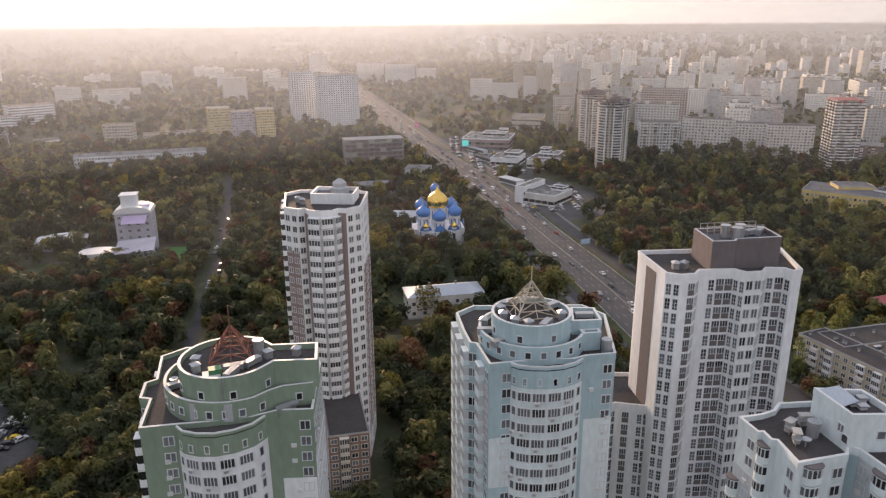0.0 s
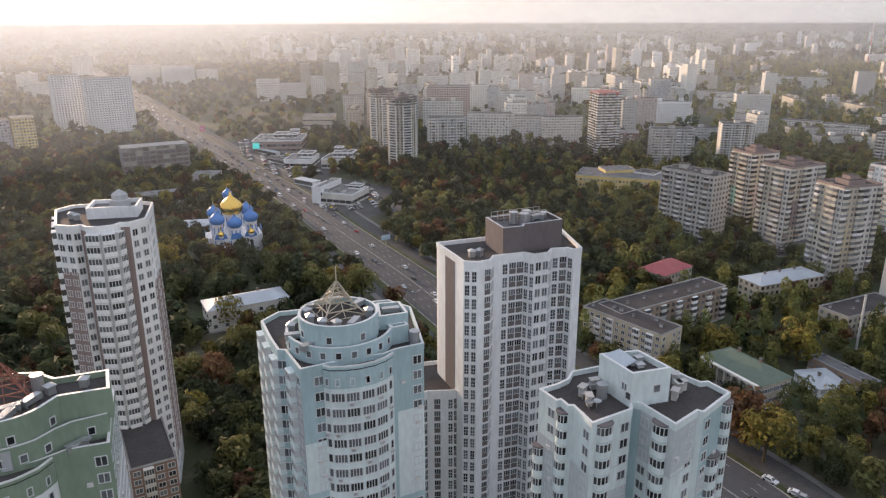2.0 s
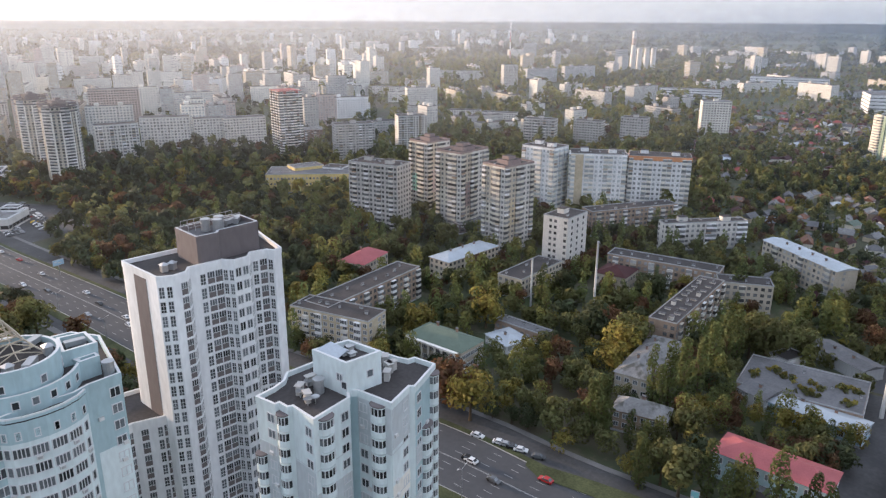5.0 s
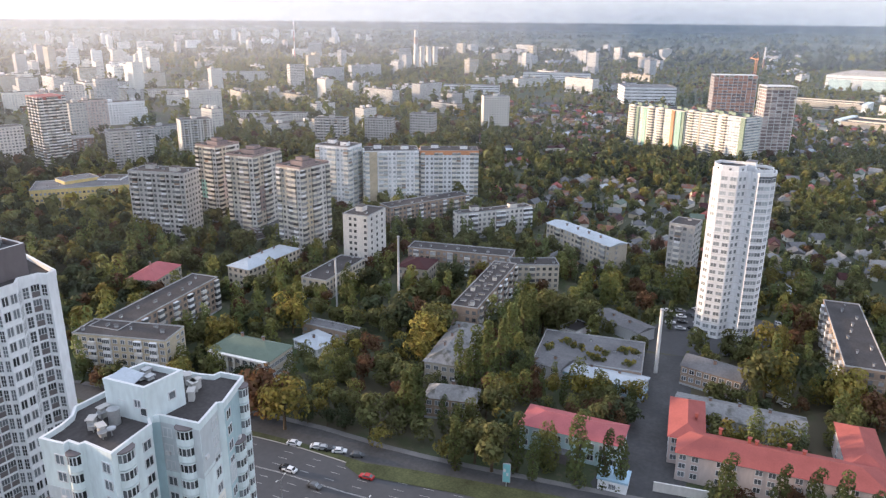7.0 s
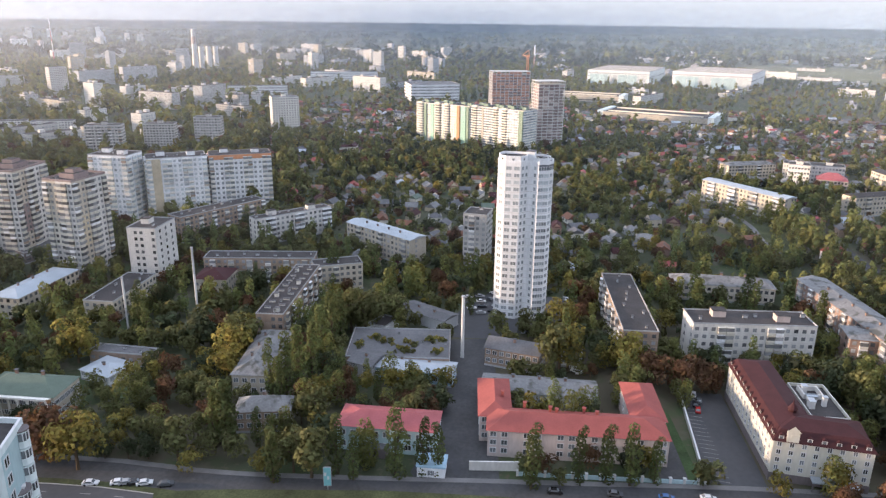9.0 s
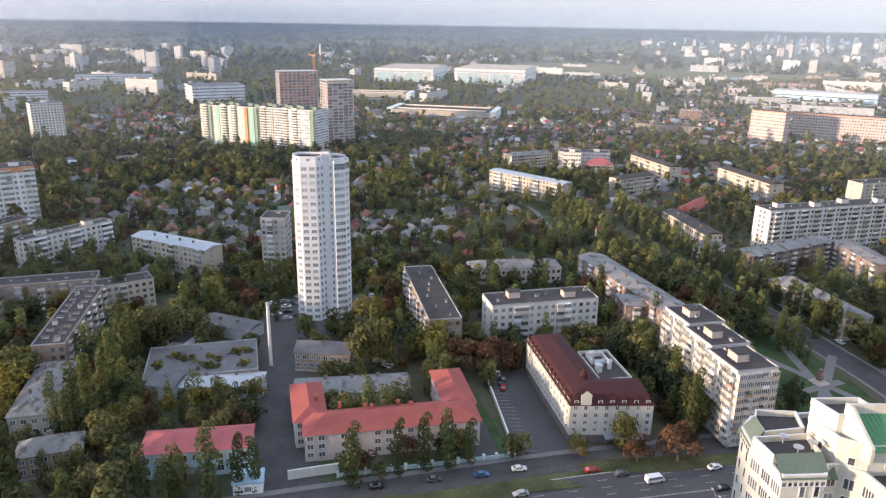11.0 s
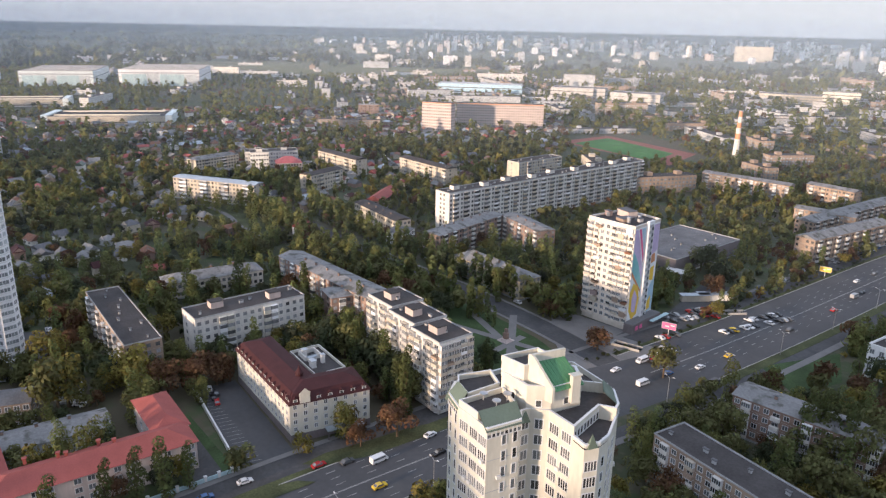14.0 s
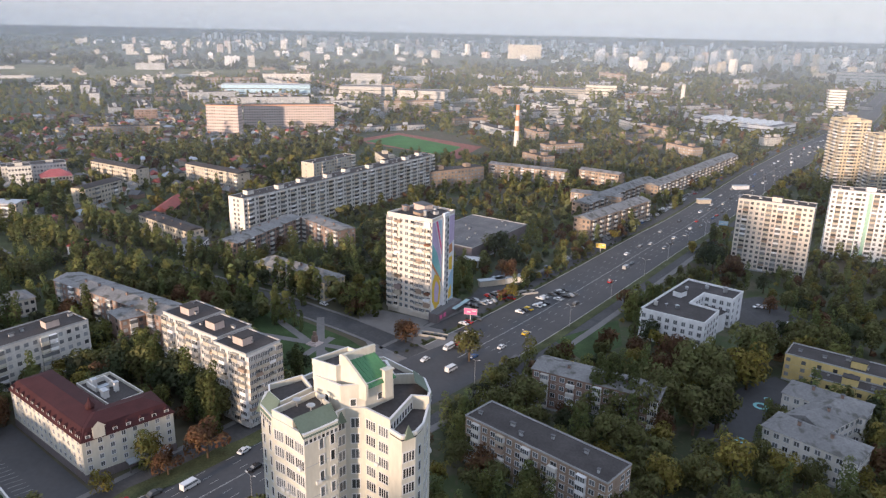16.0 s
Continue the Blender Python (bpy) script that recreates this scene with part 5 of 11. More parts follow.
clerestory((82.9, -62.3), (87.0, -70.2), 8, 62.1, 0.7, 1.5)
clerestory((87.6, -49.2), (88.0, -55.6), 8, 62.7)
clerestory((100.5, -48.5), (96.0, -48.06), 5, 62.7)
clerestory((85.3, -72.6), (86.2, -73.7), 2, 62.7), clerestory((86.2, -73.7), (90.5, -76.0), 6, 62.7)
drum(yb, yloc([(103.4, -51.6), (100.9, -50.4), (96.7, -50.2), (98.0, -57.0), (103.0, -58.0)]), 63.6, 66.0, "cream_plaster", "white_paint", "bitumen_roof", 0, name="terrace_storey", thick=0.28)
drum(yb, yloc([(95.6, -48.1), (92.6, -48.7), (90.6, -49.0), (91.2, -56.4), (96.8, -57.0)]), 63.6, 65.8, "cream_plaster", "white_paint", "bitumen_roof", 0, name="terrace_storey", thick=0.28)
drum(yb, yloc([(97.4, -57.0), (91.0, -58.2), (89.0, -61.8), (89.4, -68.0), (94.0, -70.0), (99.0, -64.0)]), 63.6, 68.6, "cream_plaster", "white_paint", "bitumen_roof", 1, name="gable_storey", every=1)
drum(yb, yloc([(97.6, -57.0), (92.8, -58.6), (92.7, -65.4), (98.0, -64.4)]), 67.6, 71.4, "cream_plaster", "white_paint", "bitumen_roof", 0, name="gable_back", thick=0.28)
drum(yb, yloc([(101.8, -66.2), (94.2, -70.4), (91.0, -74.8), (100.6, -74.2), (104.6, -66.6)]), 63.6, 65.6, "cream_plaster", "white_paint", "bitumen_roof", 0, name="terrace_storey", thick=0.28)
q = yloc([(92.5, -60.0), (92.6, -66.2), (88.4, -61.8), (88.9, -68.2)])
s = Shape()
s.face([(*q[2], 67.9), (*q[3], 67.9), (*q[1], 71.9), (*q[0], 71.9)]), s.face([(*q[0], 71.8), (*q[1], 71.8), (*q[3], 67.8), (*q[2], 67.8)])
green_roof = part("green_roof", s, "green_metal_roof", yb, "bright green standing-seam metal roof")
for i in range(9):
    t = (i + 0.5) / 9
    e = Shape()
    e.bar((q[2][0] + (q[3][0] - q[2][0]) * t, q[2][1] + (q[3][1] - q[2][1]) * t, 67.95), (q[0][0] + (q[1][0] - q[0][0]) * t, q[0][1] + (q[1][1] - q[0][1]) * t, 71.95), 0.07)
    part("seam", e, "green_metal_roof", green_roof)
s = Shape()
s.prism(yloc([(92.9, -59.6), (92.4, -59.7), (92.5, -66.4), (93.0, -66.3)]), 66, 73.2)
w = [(93.0, -59.4), (88.2, -61.4)]
a3, b3 = yloc(w)
for dy, rev in ((0.0, False), (-0.45, True)):
    f = [(a3[0], a3[1] + dy, 66), (a3[0], a3[1] + dy, 73.2), (a3[0] - 1.0, a3[1] + dy - 0.4, 73.0), (b3[0], b3[1] + dy, 68.6), (b3[0], b3[1] + dy, 66)]
    s.face(f if rev else f[::-1])
top_edge = [(a3[0], a3[1], 73.2), (a3[0] - 1.0, a3[1] - 0.4, 73.0), (b3[0], b3[1], 68.6), (b3[0], b3[1], 66)]
for p, r in zip(top_edge, top_edge[1:]):
    s.face([p, r, (r[0], r[1] - 0.45, r[2]), (p[0], p[1] - 0.45, p[2])])
part("gable", s, "cream_plaster", yb)
box_on(yb, "chimney", 88.8 - CX, -66.2 - CY, 65.0, 0.9, 1.6, 5.0, ["cream_plaster", "cream_plaster"])
for (p0, p1), (r0, r1), z0, z1 in ((((87.3, -48.9), (87.7, -56.0)), ((90.6, -49.0), (91.2, -56.4)), 64.0, 66.1), (((100.8, -48.2), (95.5, -47.7)), ((100.9, -50.4), (96.7, -50.2)), 64.0, 66.2), (((85.6, -73.6), (90.6, -76.4)), ((87.8, -71.4), (91.6, -74.0)), 64.0, 66.4)):
    p = yloc([p0, p1, r1, r0])
    s = Shape()
    s.face([(*p[0], z0), (*p[1], z0), (*p[2], z1), (*p[3], z1)]), s.face([(*p[3], z1 - 0.1), (*p[2], z1 - 0.1), (*p[1], z0 - 0.1), (*p[0], z0 - 0.1)])
    s.face([(*p[0], z0 - 0.1), (*p[1], z0 - 0.1), (*p[1], z0), (*p[0], z0)])
    part("sloping_roof", s, "grey_green_roof", yb, "dull green sloping roof edge")
for x, y, an in ((102.3, -49.6, -130), (79.75, -63.6, 268), (90.5, -57.8, 268)):
    s = Shape()
    s.face([(-0.9, -0.5, 62.2), (0.9, -0.5, 62.2), (0, 0.0, 64.6)]), s.face([(0.9, -0.5, 62.2), (0.9, 0.3, 62.2), (0, 0.0, 64.6)]), s.face([(-0.9, 0.3, 62.2), (-0.9, -0.5, 62.2), (0, 0.0, 64.6)])
    part("pointed_hood", s, "grey_green_roof", yb, "", pose(x - CX, y - CY, 0, 0, 0, an))
roof_kit(yb, [(94.4 - CX, -52.0 - CY, "d"), (92.8 - CX, -55.6 - CY, "d"), (91.4 - CX, -52.8 - CY, "d")], 65.5)
for i in (2, 3, 4, 8, 12):
    p, r = yb_poly[i], yb_poly[i + 1]
    conditioners(yb, (p[0] - CX, p[1] - CY), (r[0] - CX, r[1] - CY), 63.6 - 13 * 2.95, 12, 2.95, 0.22, rng)
    for zz in (58.4, 52.5, 46.6, 40.7):
        shade_panel(yb, (p[0] - CX, p[1] - CY), (r[0] - CX, r[1] - CY), zz, zz + 0.12, "grey_plaster", 0.03)

# white tower of curved balconies beyond the works
def gt_at(pts):
    return [(296 + 0.178 * u - 0.986 * v, 48.8 - 1.08 * u - 0.163 * v) for u, v in pts]


gt_poly = gt_at([(-9.5, -7.0), (-11.4, -2.5), (-11.0, 2.5), (-8.5, 5.0), (-2.5, 5.6), (0.3, 2.2), (1.6, 2.2), (4.2, 5.0), (8.0, 3.6), (9.8, 0.0), (9.8, -4.5), (7.0, -9.0), (-5.0, -9.0)])
gt_pats = ["ww", "w", "w", "ww", "n", "", "n", "w", "w", "w", "w", "ww", "w"]
gt, KX, KY = tower("curved_white_tower", gt_poly, 69.0, 23, ["white_plaster", "white_plaster"], gt_pats, "tall white tower of curved bays with a stepped crown", low=15, bay=2.8, ww=2.1, wh=1.4, panel="warm_white_plaster", glass="bright_glass")
for f in range(1, 22):
    s = Shape()
    parapet(s, inset([(x - KX, y - KY) for x, y in gt_poly], -0.16), 0.7 + f * 2.95, 0.95 + f * 2.95, 0.3, 0)
    part("floor_band", s, "white_paint", gt)
drum(gt, [(x - KX, y - KY) for x, y in gt_at([(-9.2, -6.7), (-11.1, -2.5), (-10.7, 2.4), (-8.3, 4.8), (-2.6, 5.3), (-0.2, 2.5), (-0.2, -6.0)])], 69.0, 72.0, "white_plaster", "white_paint", "bitumen_roof", 1, name="upper_crown", every=1)
drum(gt, [(x - KX, y - KY) for x, y in gt_at([(2.6, 2.2), (4.4, 3.6), (7.4, 2.4), (8.6, 0.0), (8.6, -4.3), (6.0, -8.0), (2.6, -8.0)])], 69.0, 71.0, "white_plaster", "white_paint", "bitumen_roof", 1, name="lower_crown", every=1)
# dark glass band put where the recessed terrace would lie in shade
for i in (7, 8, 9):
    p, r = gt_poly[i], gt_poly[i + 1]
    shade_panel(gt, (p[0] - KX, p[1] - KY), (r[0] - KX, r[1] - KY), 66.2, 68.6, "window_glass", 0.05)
lift = gt_at([(1.2, -3.0)])[0]
box_on(gt, "lift_room", lift[0] - KX, lift[1] - KY, 69.0, 4.0, 3.5, 4.0, ["white_plaster", "grey_roof"])

# panel tower with painted end walls at the crossing
mu = [(228.7, -194.7), (235.7, -214.0), (256.0, -210.0), (251.2, -187.6)]
mural, MX, MY = tower("mural_tower", mu, 46.0, 15, ["mural_front", "white_plaster"], ["", "", "BbWbBb", "bBwwBb"], "sixteen-storey pale panel tower with abstract painted end walls", low=0, bay=3.0, panel="mural_front", fh=2.85, edge_mats=[1, 0, 0, 0])
ax, ay = mu[0][0] - MX, mu[0][1] - MY
ex, ey = (mu[1][0] - mu[0][0]), (mu[1][1] - mu[0][1])
el = math.hypot(ex, ey)
mural_at = pose(ax, ay, 0, 0, 0, math.degrees(math.atan2(ey, ex)))
s = Shape()
s.box(el * 0.44, el * 0.66, -1.2, 0, 2, 47.5, 0), s.box(el * 0.47, el * 0.63, -1.24, -1.2, 3, 46, 1)
part("stair_shaft", s, ["white_plaster", "grey_plaster"], mural, "", mural_at)
for i in range(15):
    for q in (0.5, 0.6):
        s = Shape()
        s.box(el * q - 0.6, el * q + 0.6, -1.32, -1.24, 4.2 + i * 2.8, 5.6 + i * 2.8)
        part("window", s, "white_paint" if q < 0.55 else "window_glass", mural, "", mural_at)
for name, col, pts in (("violet", "violet_paint", [(0.02, 45), (0.12, 45), (0.42, 27), (0.42, 21), (0.02, 36)]), ("turquoise", "teal_paint", [(0.02, 36), (0.24, 30), (0.42, 21), (0.42, 17), (0.02, 27)]), ("pink", "pink_paint", [(0.16, 45), (0.24, 45), (0.42, 33), (0.42, 29)]),
                       ("sky", "sky_paint", [(0.26, 45), (0.42, 45), (0.42, 34)]), ("orange", "orange_panel", [(0.02, 27), (0.42, 17), (0.42, 15.6), (0.02, 25)]),
                       ("yellow", "yellow_paint", [(0.03, 17), (0.14, 21), (0.32, 19), (0.41, 13), (0.36, 6), (0.18, 4), (0.03, 9)]), ("violet", "violet_paint", [(0.12, 14), (0.20, 18), (0.34, 14), (0.28, 7), (0.14, 8)]),
                       ("violet", "violet_paint", [(0.69, 45), (0.99, 45), (0.99, 33), (0.69, 31)]), ("orange", "orange_panel", [(0.69, 31), (0.90, 32), (0.92, 28), (0.69, 27)]),
                       ("yellow", "yellow_paint", [(0.69, 25), (0.92, 26), (0.92, 19), (0.69, 20)]), ("sky", "sky_paint", [(0.69, 14), (0.99, 21), (0.99, 5), (0.69, 4)]), ("yellow", "yellow_paint", [(0.74, 9), (0.9, 12), (0.9, 6), (0.74, 5)])):
    s = Shape()
    s.face([(el * a, -0.06 - 0.008 * len(mural.children) % 0.05, z) for a, z in pts])
    part("painted_shape", s, col, mural, name + " painted shape", mural_at)
s = Shape()
s.box(-2, el * 1.02, -4.5, -0.05, 0, 4.4, 0, 1), s.box(el * 0.55, el * 1.25, -6.5, -4.6, 2.8, 3.1, 2), s.box(0, 2.2, -4.7, -4.55, 1.4, 3.2, 3), s.box(3.4, 5.6, -4.7, -4.55, 1.4, 3.2, 3)
part("shop_base", s, ["taupe_plaster", "grey_roof", "pale_blue_plaster", "pink_paint"], mural, "dark shop plinth with pink signs and a pale canopy", mural_at)
box_on(mural, "lift_room", 4, -3, 46.1, 8, 5, 2.8, ["rose_plaster", "grey_roof"])
for x, y, lx, ly, hz, m in ((-3, 5, 5, 3, 1.6, "brown_brick"), (-6, -2, 2, 2, 1.4, "grey_plaster"), (8, 4, 3, 2, 2.2, "rose_taupe"), (0, 2, 1.6, 6, 1.0, "rust_roof")):
    box_on(mural, "roof_box", x, y, 46.1, lx, ly, hz, [m, "grey_roof"])
# balconies that their owners have closed in with other cladding
pr = random.Random(8)
fa, fb = (mu[3][0] - MX, mu[3][1] - MY), (mu[0][0] - MX, mu[0][1] - MY)
for _ in range(26):
    q, z = pr.choice((0.02, 0.19, 0.68, 0.85)), 3.2 + 2.85 * pr.randrange(15)
    p, r = [(fa[0] + (fb[0] - fa[0]) * u, fa[1] + (fb[1] - fa[1]) * u) for u in (q, q + 0.13)]
    shade_panel(mural, p, r, z, z + pr.choice((1.0, 1.0, 2.3)), pr.choice(("brown_brick", "rose_taupe", "grey_panel", "beige_panel", "white_plaster", "rust_roof")), 1.3)
roof_kit(mural, [(-6, 4, "c"), (-2, -5, "v"), (7, 5, "v"), (-5, -2, "b")], 46.1)


# ---- mansard hotel, schools, office and church ----
def faces_court(ob, at, p, c):
    """Whether a wall from p to c of a wing looks towards the middle of the quarter."""
    m = ob.matrix_basis @ at
    a, b = m @ Vector((*p, 0)), m @ Vector((*c, 0))
    return (b.y - a.y) * -(a.x + b.x) + (a.x - b.x) * -(a.y + b.y) > 0


def mansard(ob, x, y, ang, L, W, h, rise, wall, roof, pat, spat, floors, dormers):
    s = Shape()
    s.box(-L / 2, L / 2, -W / 2, W / 2, -0.5, h)
    s.box(-L / 2 - 0.15, L / 2 + 0.15, -W / 2 - 0.15, W / 2 + 0.15, -0.5, 2.6, 1)
    at = pose(x, y, 0, 0, 0, ang)
    part("wall", s, [wall, "taupe_plaster"], ob, "", at)
    r = Shape()
    a, b, i = L / 2 + 0.5, W / 2 + 0.5, 2.2
    lo = [(-a, -b, h), (a, -b, h), (a, b, h), (-a, b, h)]
    up = [(-a + i, -b + i, h + rise), (a - i, -b + i, h + rise), (a - i, b - i, h + rise), (-a + i, b - i, h + rise)]
    for q in range(4):
        r.face([lo[q], lo[(q + 1) % 4], up[(q + 1) % 4], up[q]])
    ridge = min(W, L) / 2 - i
    e0, e1 = (-a + i + ridge, 0, h + rise + 1.4), (a - i - ridge, 0, h + rise + 1.4)
    r.face([up[0], up[1], e1, e0]), r.face([up[2], up[3], e0, e1]), r.face([up[1], up[2], e1]), r.face([up[3], up[0], e0])
    r.face(lo[::-1])
    part("roof", r, roof, ob, "", at)
    fh = (h - 2.9) / floors
    for p, c, pt in (((-L / 2, -W / 2), (L / 2, -W / 2), pat), ((L / 2, -W / 2), (L / 2, W / 2), spat), ((L / 2, W / 2), (-L / 2, W / 2), pat), ((-L / 2, W / 2), (-L / 2, -W / 2), spat)):
        n = max(1, int(math.dist(p, c) / dormers))
        an = math.degrees(math.atan2(c[1] - p[1], c[0] - p[0]))
        length = math.dist(p, c)
        if not faces_court(ob, at, p, c):
            continue
        for q in range(n):
            t = (q + 0.5) / n
            px, py = p[0] + (c[0] - p[0]) * t, p[1] + (c[1] - p[1]) * t
            d = Shape()
            d.box(-0.6, 0.6, 0.1, 1.7, 0.2, 1.7, 0), d.face([(-0.45, 0.08, 0.5), (0.45, 0.08, 0.5), (0.45, 0.08, 1.5), (-0.45, 0.08, 1.5)], 1)
            d.face([(-0.8, -0.1, 1.7), (0.8, -0.1, 1.7), (0, 0.1, 2.2)], 0), d.face([(-0.8, -0.1, 1.7), (0, -0.1, 2.2), (0, 2.2, 2.2), (-0.8, 2.2, 1.7)], 0), d.face([(0.8, 2.2, 1.7), (0, 2.2, 2.2), (0, -0.1, 2.2), (0.8, -0.1, 1.7)], 0)
            d.box(-0.68, 0.68, 0.02, 0.07, 0.15, 1.65, 2)
            d.face([(-0.45, 0.01, 0.5), (0.45, 0.01, 0.5), (0.45, 0.01, 1.5), (-0.45, 0.01, 1.5)], 1)
            part("dormer", d, [roof, "window_glass", "white_paint"], ob, "", at @ pose(px, py, h, 0, 0, an))
        n = max(1, round(length / 3.2))
        for f in range(floors):
            for q in range(n):
                t = (q + 0.5) / n
                part("window", opening("w", 1.0, 1.3, "white_plaster").data, None, ob, "", at @ pose(p[0] + (c[0] - p[0]) * t, p[1] + (c[1] - p[1]) * t, 2.9 + f * fh, 0, 0, an))


hotel = thing("mansard_hotel", 210, -50, 0, 0, 1, "cream four-storey building with a maroon mansard roof and dormers", "hotel")
claim(222, -44, 10, 26, 12), claim(205, -56, 90, 15, 10)
mansard(hotel, 12.4, 6.0, 10.0, 46.5, 14.0, 13.0, 3.0, "cream_plaster", "maroon_roof", "w", "w", 4, 3.4)
mansard(hotel, -5.6, -4.0, 91.6, 26.0, 13.6, 13.02, 3.02, "cream_plaster", "maroon_roof", "w", "w", 4, 3.4)
s = Shape()
s.box(-10.5, 10.5, -6, 5, -0.5, 14.2, 0, 1), parapet(s, [(-10.5, -6), (10.5, -6), (10.5, 5), (-10.5, 5)], 14.2, 15.2, 0.3, 0, 2), parapet(s, [(2, -3), (8, -3), (8, 3), (2, 3)], 14.2, 15.8, 0.4, 2, 2)
part("rear_wing", s, ["cream_plaster", "bitumen_roof", "pale_panel"], hotel, "flat-roofed rear wing with white terrace walls", pose(11.5, -6.0, 0, 0, 0, 10))
for u, v, lx, ly, hz in ((8, -4, 2.4, 1.6, 2.4), (13, -5, 1.6, 3.0, 1.4), (17, -3.4, 1.5, 1.5, 2.6), (10, -8, 1.2, 1.2, 3.0)):
    box_on(hotel, "roof_plant", u, v, 14.2, lx, ly, hz, ["white_paint", "pale_metal_roof"], "", 10)
s = Shape()
s.tube([(1.2, 0), (1.2, 1.4), (1.5, 1.5), (0.9, 2.4), (0.3, 3.2), (0.05, 4.4)], 10)
part("roof_turret", s, "maroon_roof", hotel, "", pose(-2, 3, 16.6))
s = Shape()
s.box(-1.6, 1.6, -0.4, 0.3, 0, 3.4), s.face([(-2, -0.5, 3.4), (2, -0.5, 3.4), (0, -0.5, 5.2)]), s.box(-0.6, 0.6, -0.45, -0.4, 0.9, 2.4)
part("gable", s, "cream_plaster", hotel, "", pose(-12.6, 4, 13.0, 0, 0, 271.6))
s = Shape()
s.box(-6, 6, -3.2, 0, 3.0, 3.4, 0), s.box(-5.8, -5.5, -3.0, -2.7, 0, 3.0, 1), s.box(5.5, 5.8, -3.0, -2.7, 0, 3.0, 1)
part("canopy", s, ["pale_metal_roof", "taupe_plaster"], hotel, "", pose(-12.6, -8, 0, 0, 0, 271.6))

school = thing("red_roofed_school", 200, 12, 0, 0, 1, "long pale pink school with a red metal roof and two wings", "school")
claim(195, 13, -78.8, 28, 9), claim(205, 41, 0, 11, 7), claim(216, -6, 0, 11, 7)


def hall(ob, x, y, ang, L, W, h, rise, wall, roof, pat, floors, hip=True, bay=3.4):
    s = Shape()
    s.box(-L / 2, L / 2, -W / 2, W / 2, -0.5, h)
    at = pose(x, y, 0, 0, 0, ang)
    part("wall", s, wall, ob, "", at)
    r = Shape()
    hip_roof(r, L, W, h, rise, 0.6, 0, hip)
    part("roof", r, roof, ob, "", at)
    poly = [(-L / 2, -W / 2), (L / 2, -W / 2), (L / 2, W / 2), (-L / 2, W / 2)]
    fh = (h - 0.8) / floors
    for i in range(4):
        p, c = poly[i], poly[(i + 1) % 4]
        if not faces_court(ob, at, p, c):
            continue
        n = max(1, round(math.dist(p, c) / bay))
        an = math.degrees(math.atan2(c[1] - p[1], c[0] - p[0]))
        for f in range(floors):
            for q in range(n):
                if pat[q % len(pat)] == ".":
                    continue
                t = (q + 0.5) / n
                part("window", opening(pat[q % len(pat)], 1.7, min(1.7, fh * 0.55), "white_plaster").data, None, ob, "", at @ pose(p[0] + (c[0] - p[0]) * t, p[1] + (c[1] - p[1]) * t, 0.6 + f * fh, 0, 0, an))


mat("pink_plaster", (0.52, 0.45, 0.42), **WALL)
hall(school, -4.0, 1.8, -79.0, 53.0, 13.0, 9.0, 3.0, "pink_plaster", "red_metal_roof", "ww.", 3)
hall(school, 4.5, 29.0, 14.0, 24.0, 9.6, 9.01, 2.6, "pink_plaster", "red_metal_roof", "w.", 3)
hall(school, 16.0, -17.0, 12.0, 24.0, 10.0, 9.02, 2.6, "pink_plaster", "red_metal_roof", "w.", 3)
for x, y in ((-2, 18), (-3, 8), (-2.4, 10), (0, 0), (-1, -4), (3, 26)):
    box_on(school, "chimney", x, y, 10.6, 0.8, 0.8, 1.7, ["red_metal_roof", "red_metal_roof"])

annex = thing("rose_roofed_annex", 183, 69, 0, 0, 1, "pale blue two-storey house with a rose red metal roof", "school")
claim(183, 69, -81, 18, 9)
hall(annex, 0.0, 0.0, -81.0, 30.0, 12.0, 8.4, 2.6, "pale_blue_plaster", "rose_metal_roof", "w", 2)
s = Shape()
s.box(-4, 4, -3.4, 0, 0, 3.2, 0, 1)
part("porch", s, ["taupe_plaster", "grey_roof"], annex, "", pose(-6.2, 2, 0, 0, 0, -81))
gatehouse = thing("gatehouse", 172, 52, -80, 0, 1, "small flat-roofed gatehouse with a blue band", "gatehouse")
claim(172, 52, -80, 6, 5)
s = Shape()
s.box(-4, 4, -3, 3, 0, 3.4, 0, 1), s.box(-4.3, 4.3, -3.3, 3.3, 3.4, 4.0, 2)
part("wall", s, ["white_plaster", "grey_roof", "sky_paint"], gatehouse)
part("window", opening("W", 1.7, 1.5, "white_plaster").data, None, gatehouse, "", pose(0, -3, 0))
strip("yard_wall", (176, 42), (180, 28), 0.5, 3.0, "pale_panel", "pale concrete yard wall by the gate")
strip("street_fence", (177.5, 28), (188.5, -22), 0.3, 1.3, "pale_blue_plaster", "pale blue and white fence before the school", "fence")
for i in range(14):
    s = Shape()
    s.box(-0.35, 0.35, -0.35, 0.35, 0, 1.8), s.box(-0.45, 0.45, -0.45, 0.45, 1.8, 1.95)
    tagged(part("fence_post", s, "white_paint", None, "", pose(177.5 + 11 * i / 13, 28 - 50 * i / 13, 0, 0, 0, 12)), "white rendered fence post by the school", "post", "fence posts before the school")

office_poly = [(132.9, -258.6), (136.5, -276.5), (149.5, -275.5), (152.0, -291.5), (139.4, -293.9), (141.7, -307.5), (167.2, -303.5), (159.1, -252.4)]
office, OX, OY = tower("white_office", office_poly, 13.0, 4, ["white_plaster"], ["w", "", "w", "ww", "w.", "", "", "ww"], "white four-storey office with flat roofs round a court", fh=3.05, bay=3.4, ww=1.5, wh=1.7, cat="office building")
box_on(office, "court_roof", 144.5 - OX, -284.0 - OY, 0, 9, 13, 8.5, ["white_plaster", "bitumen_roof"])
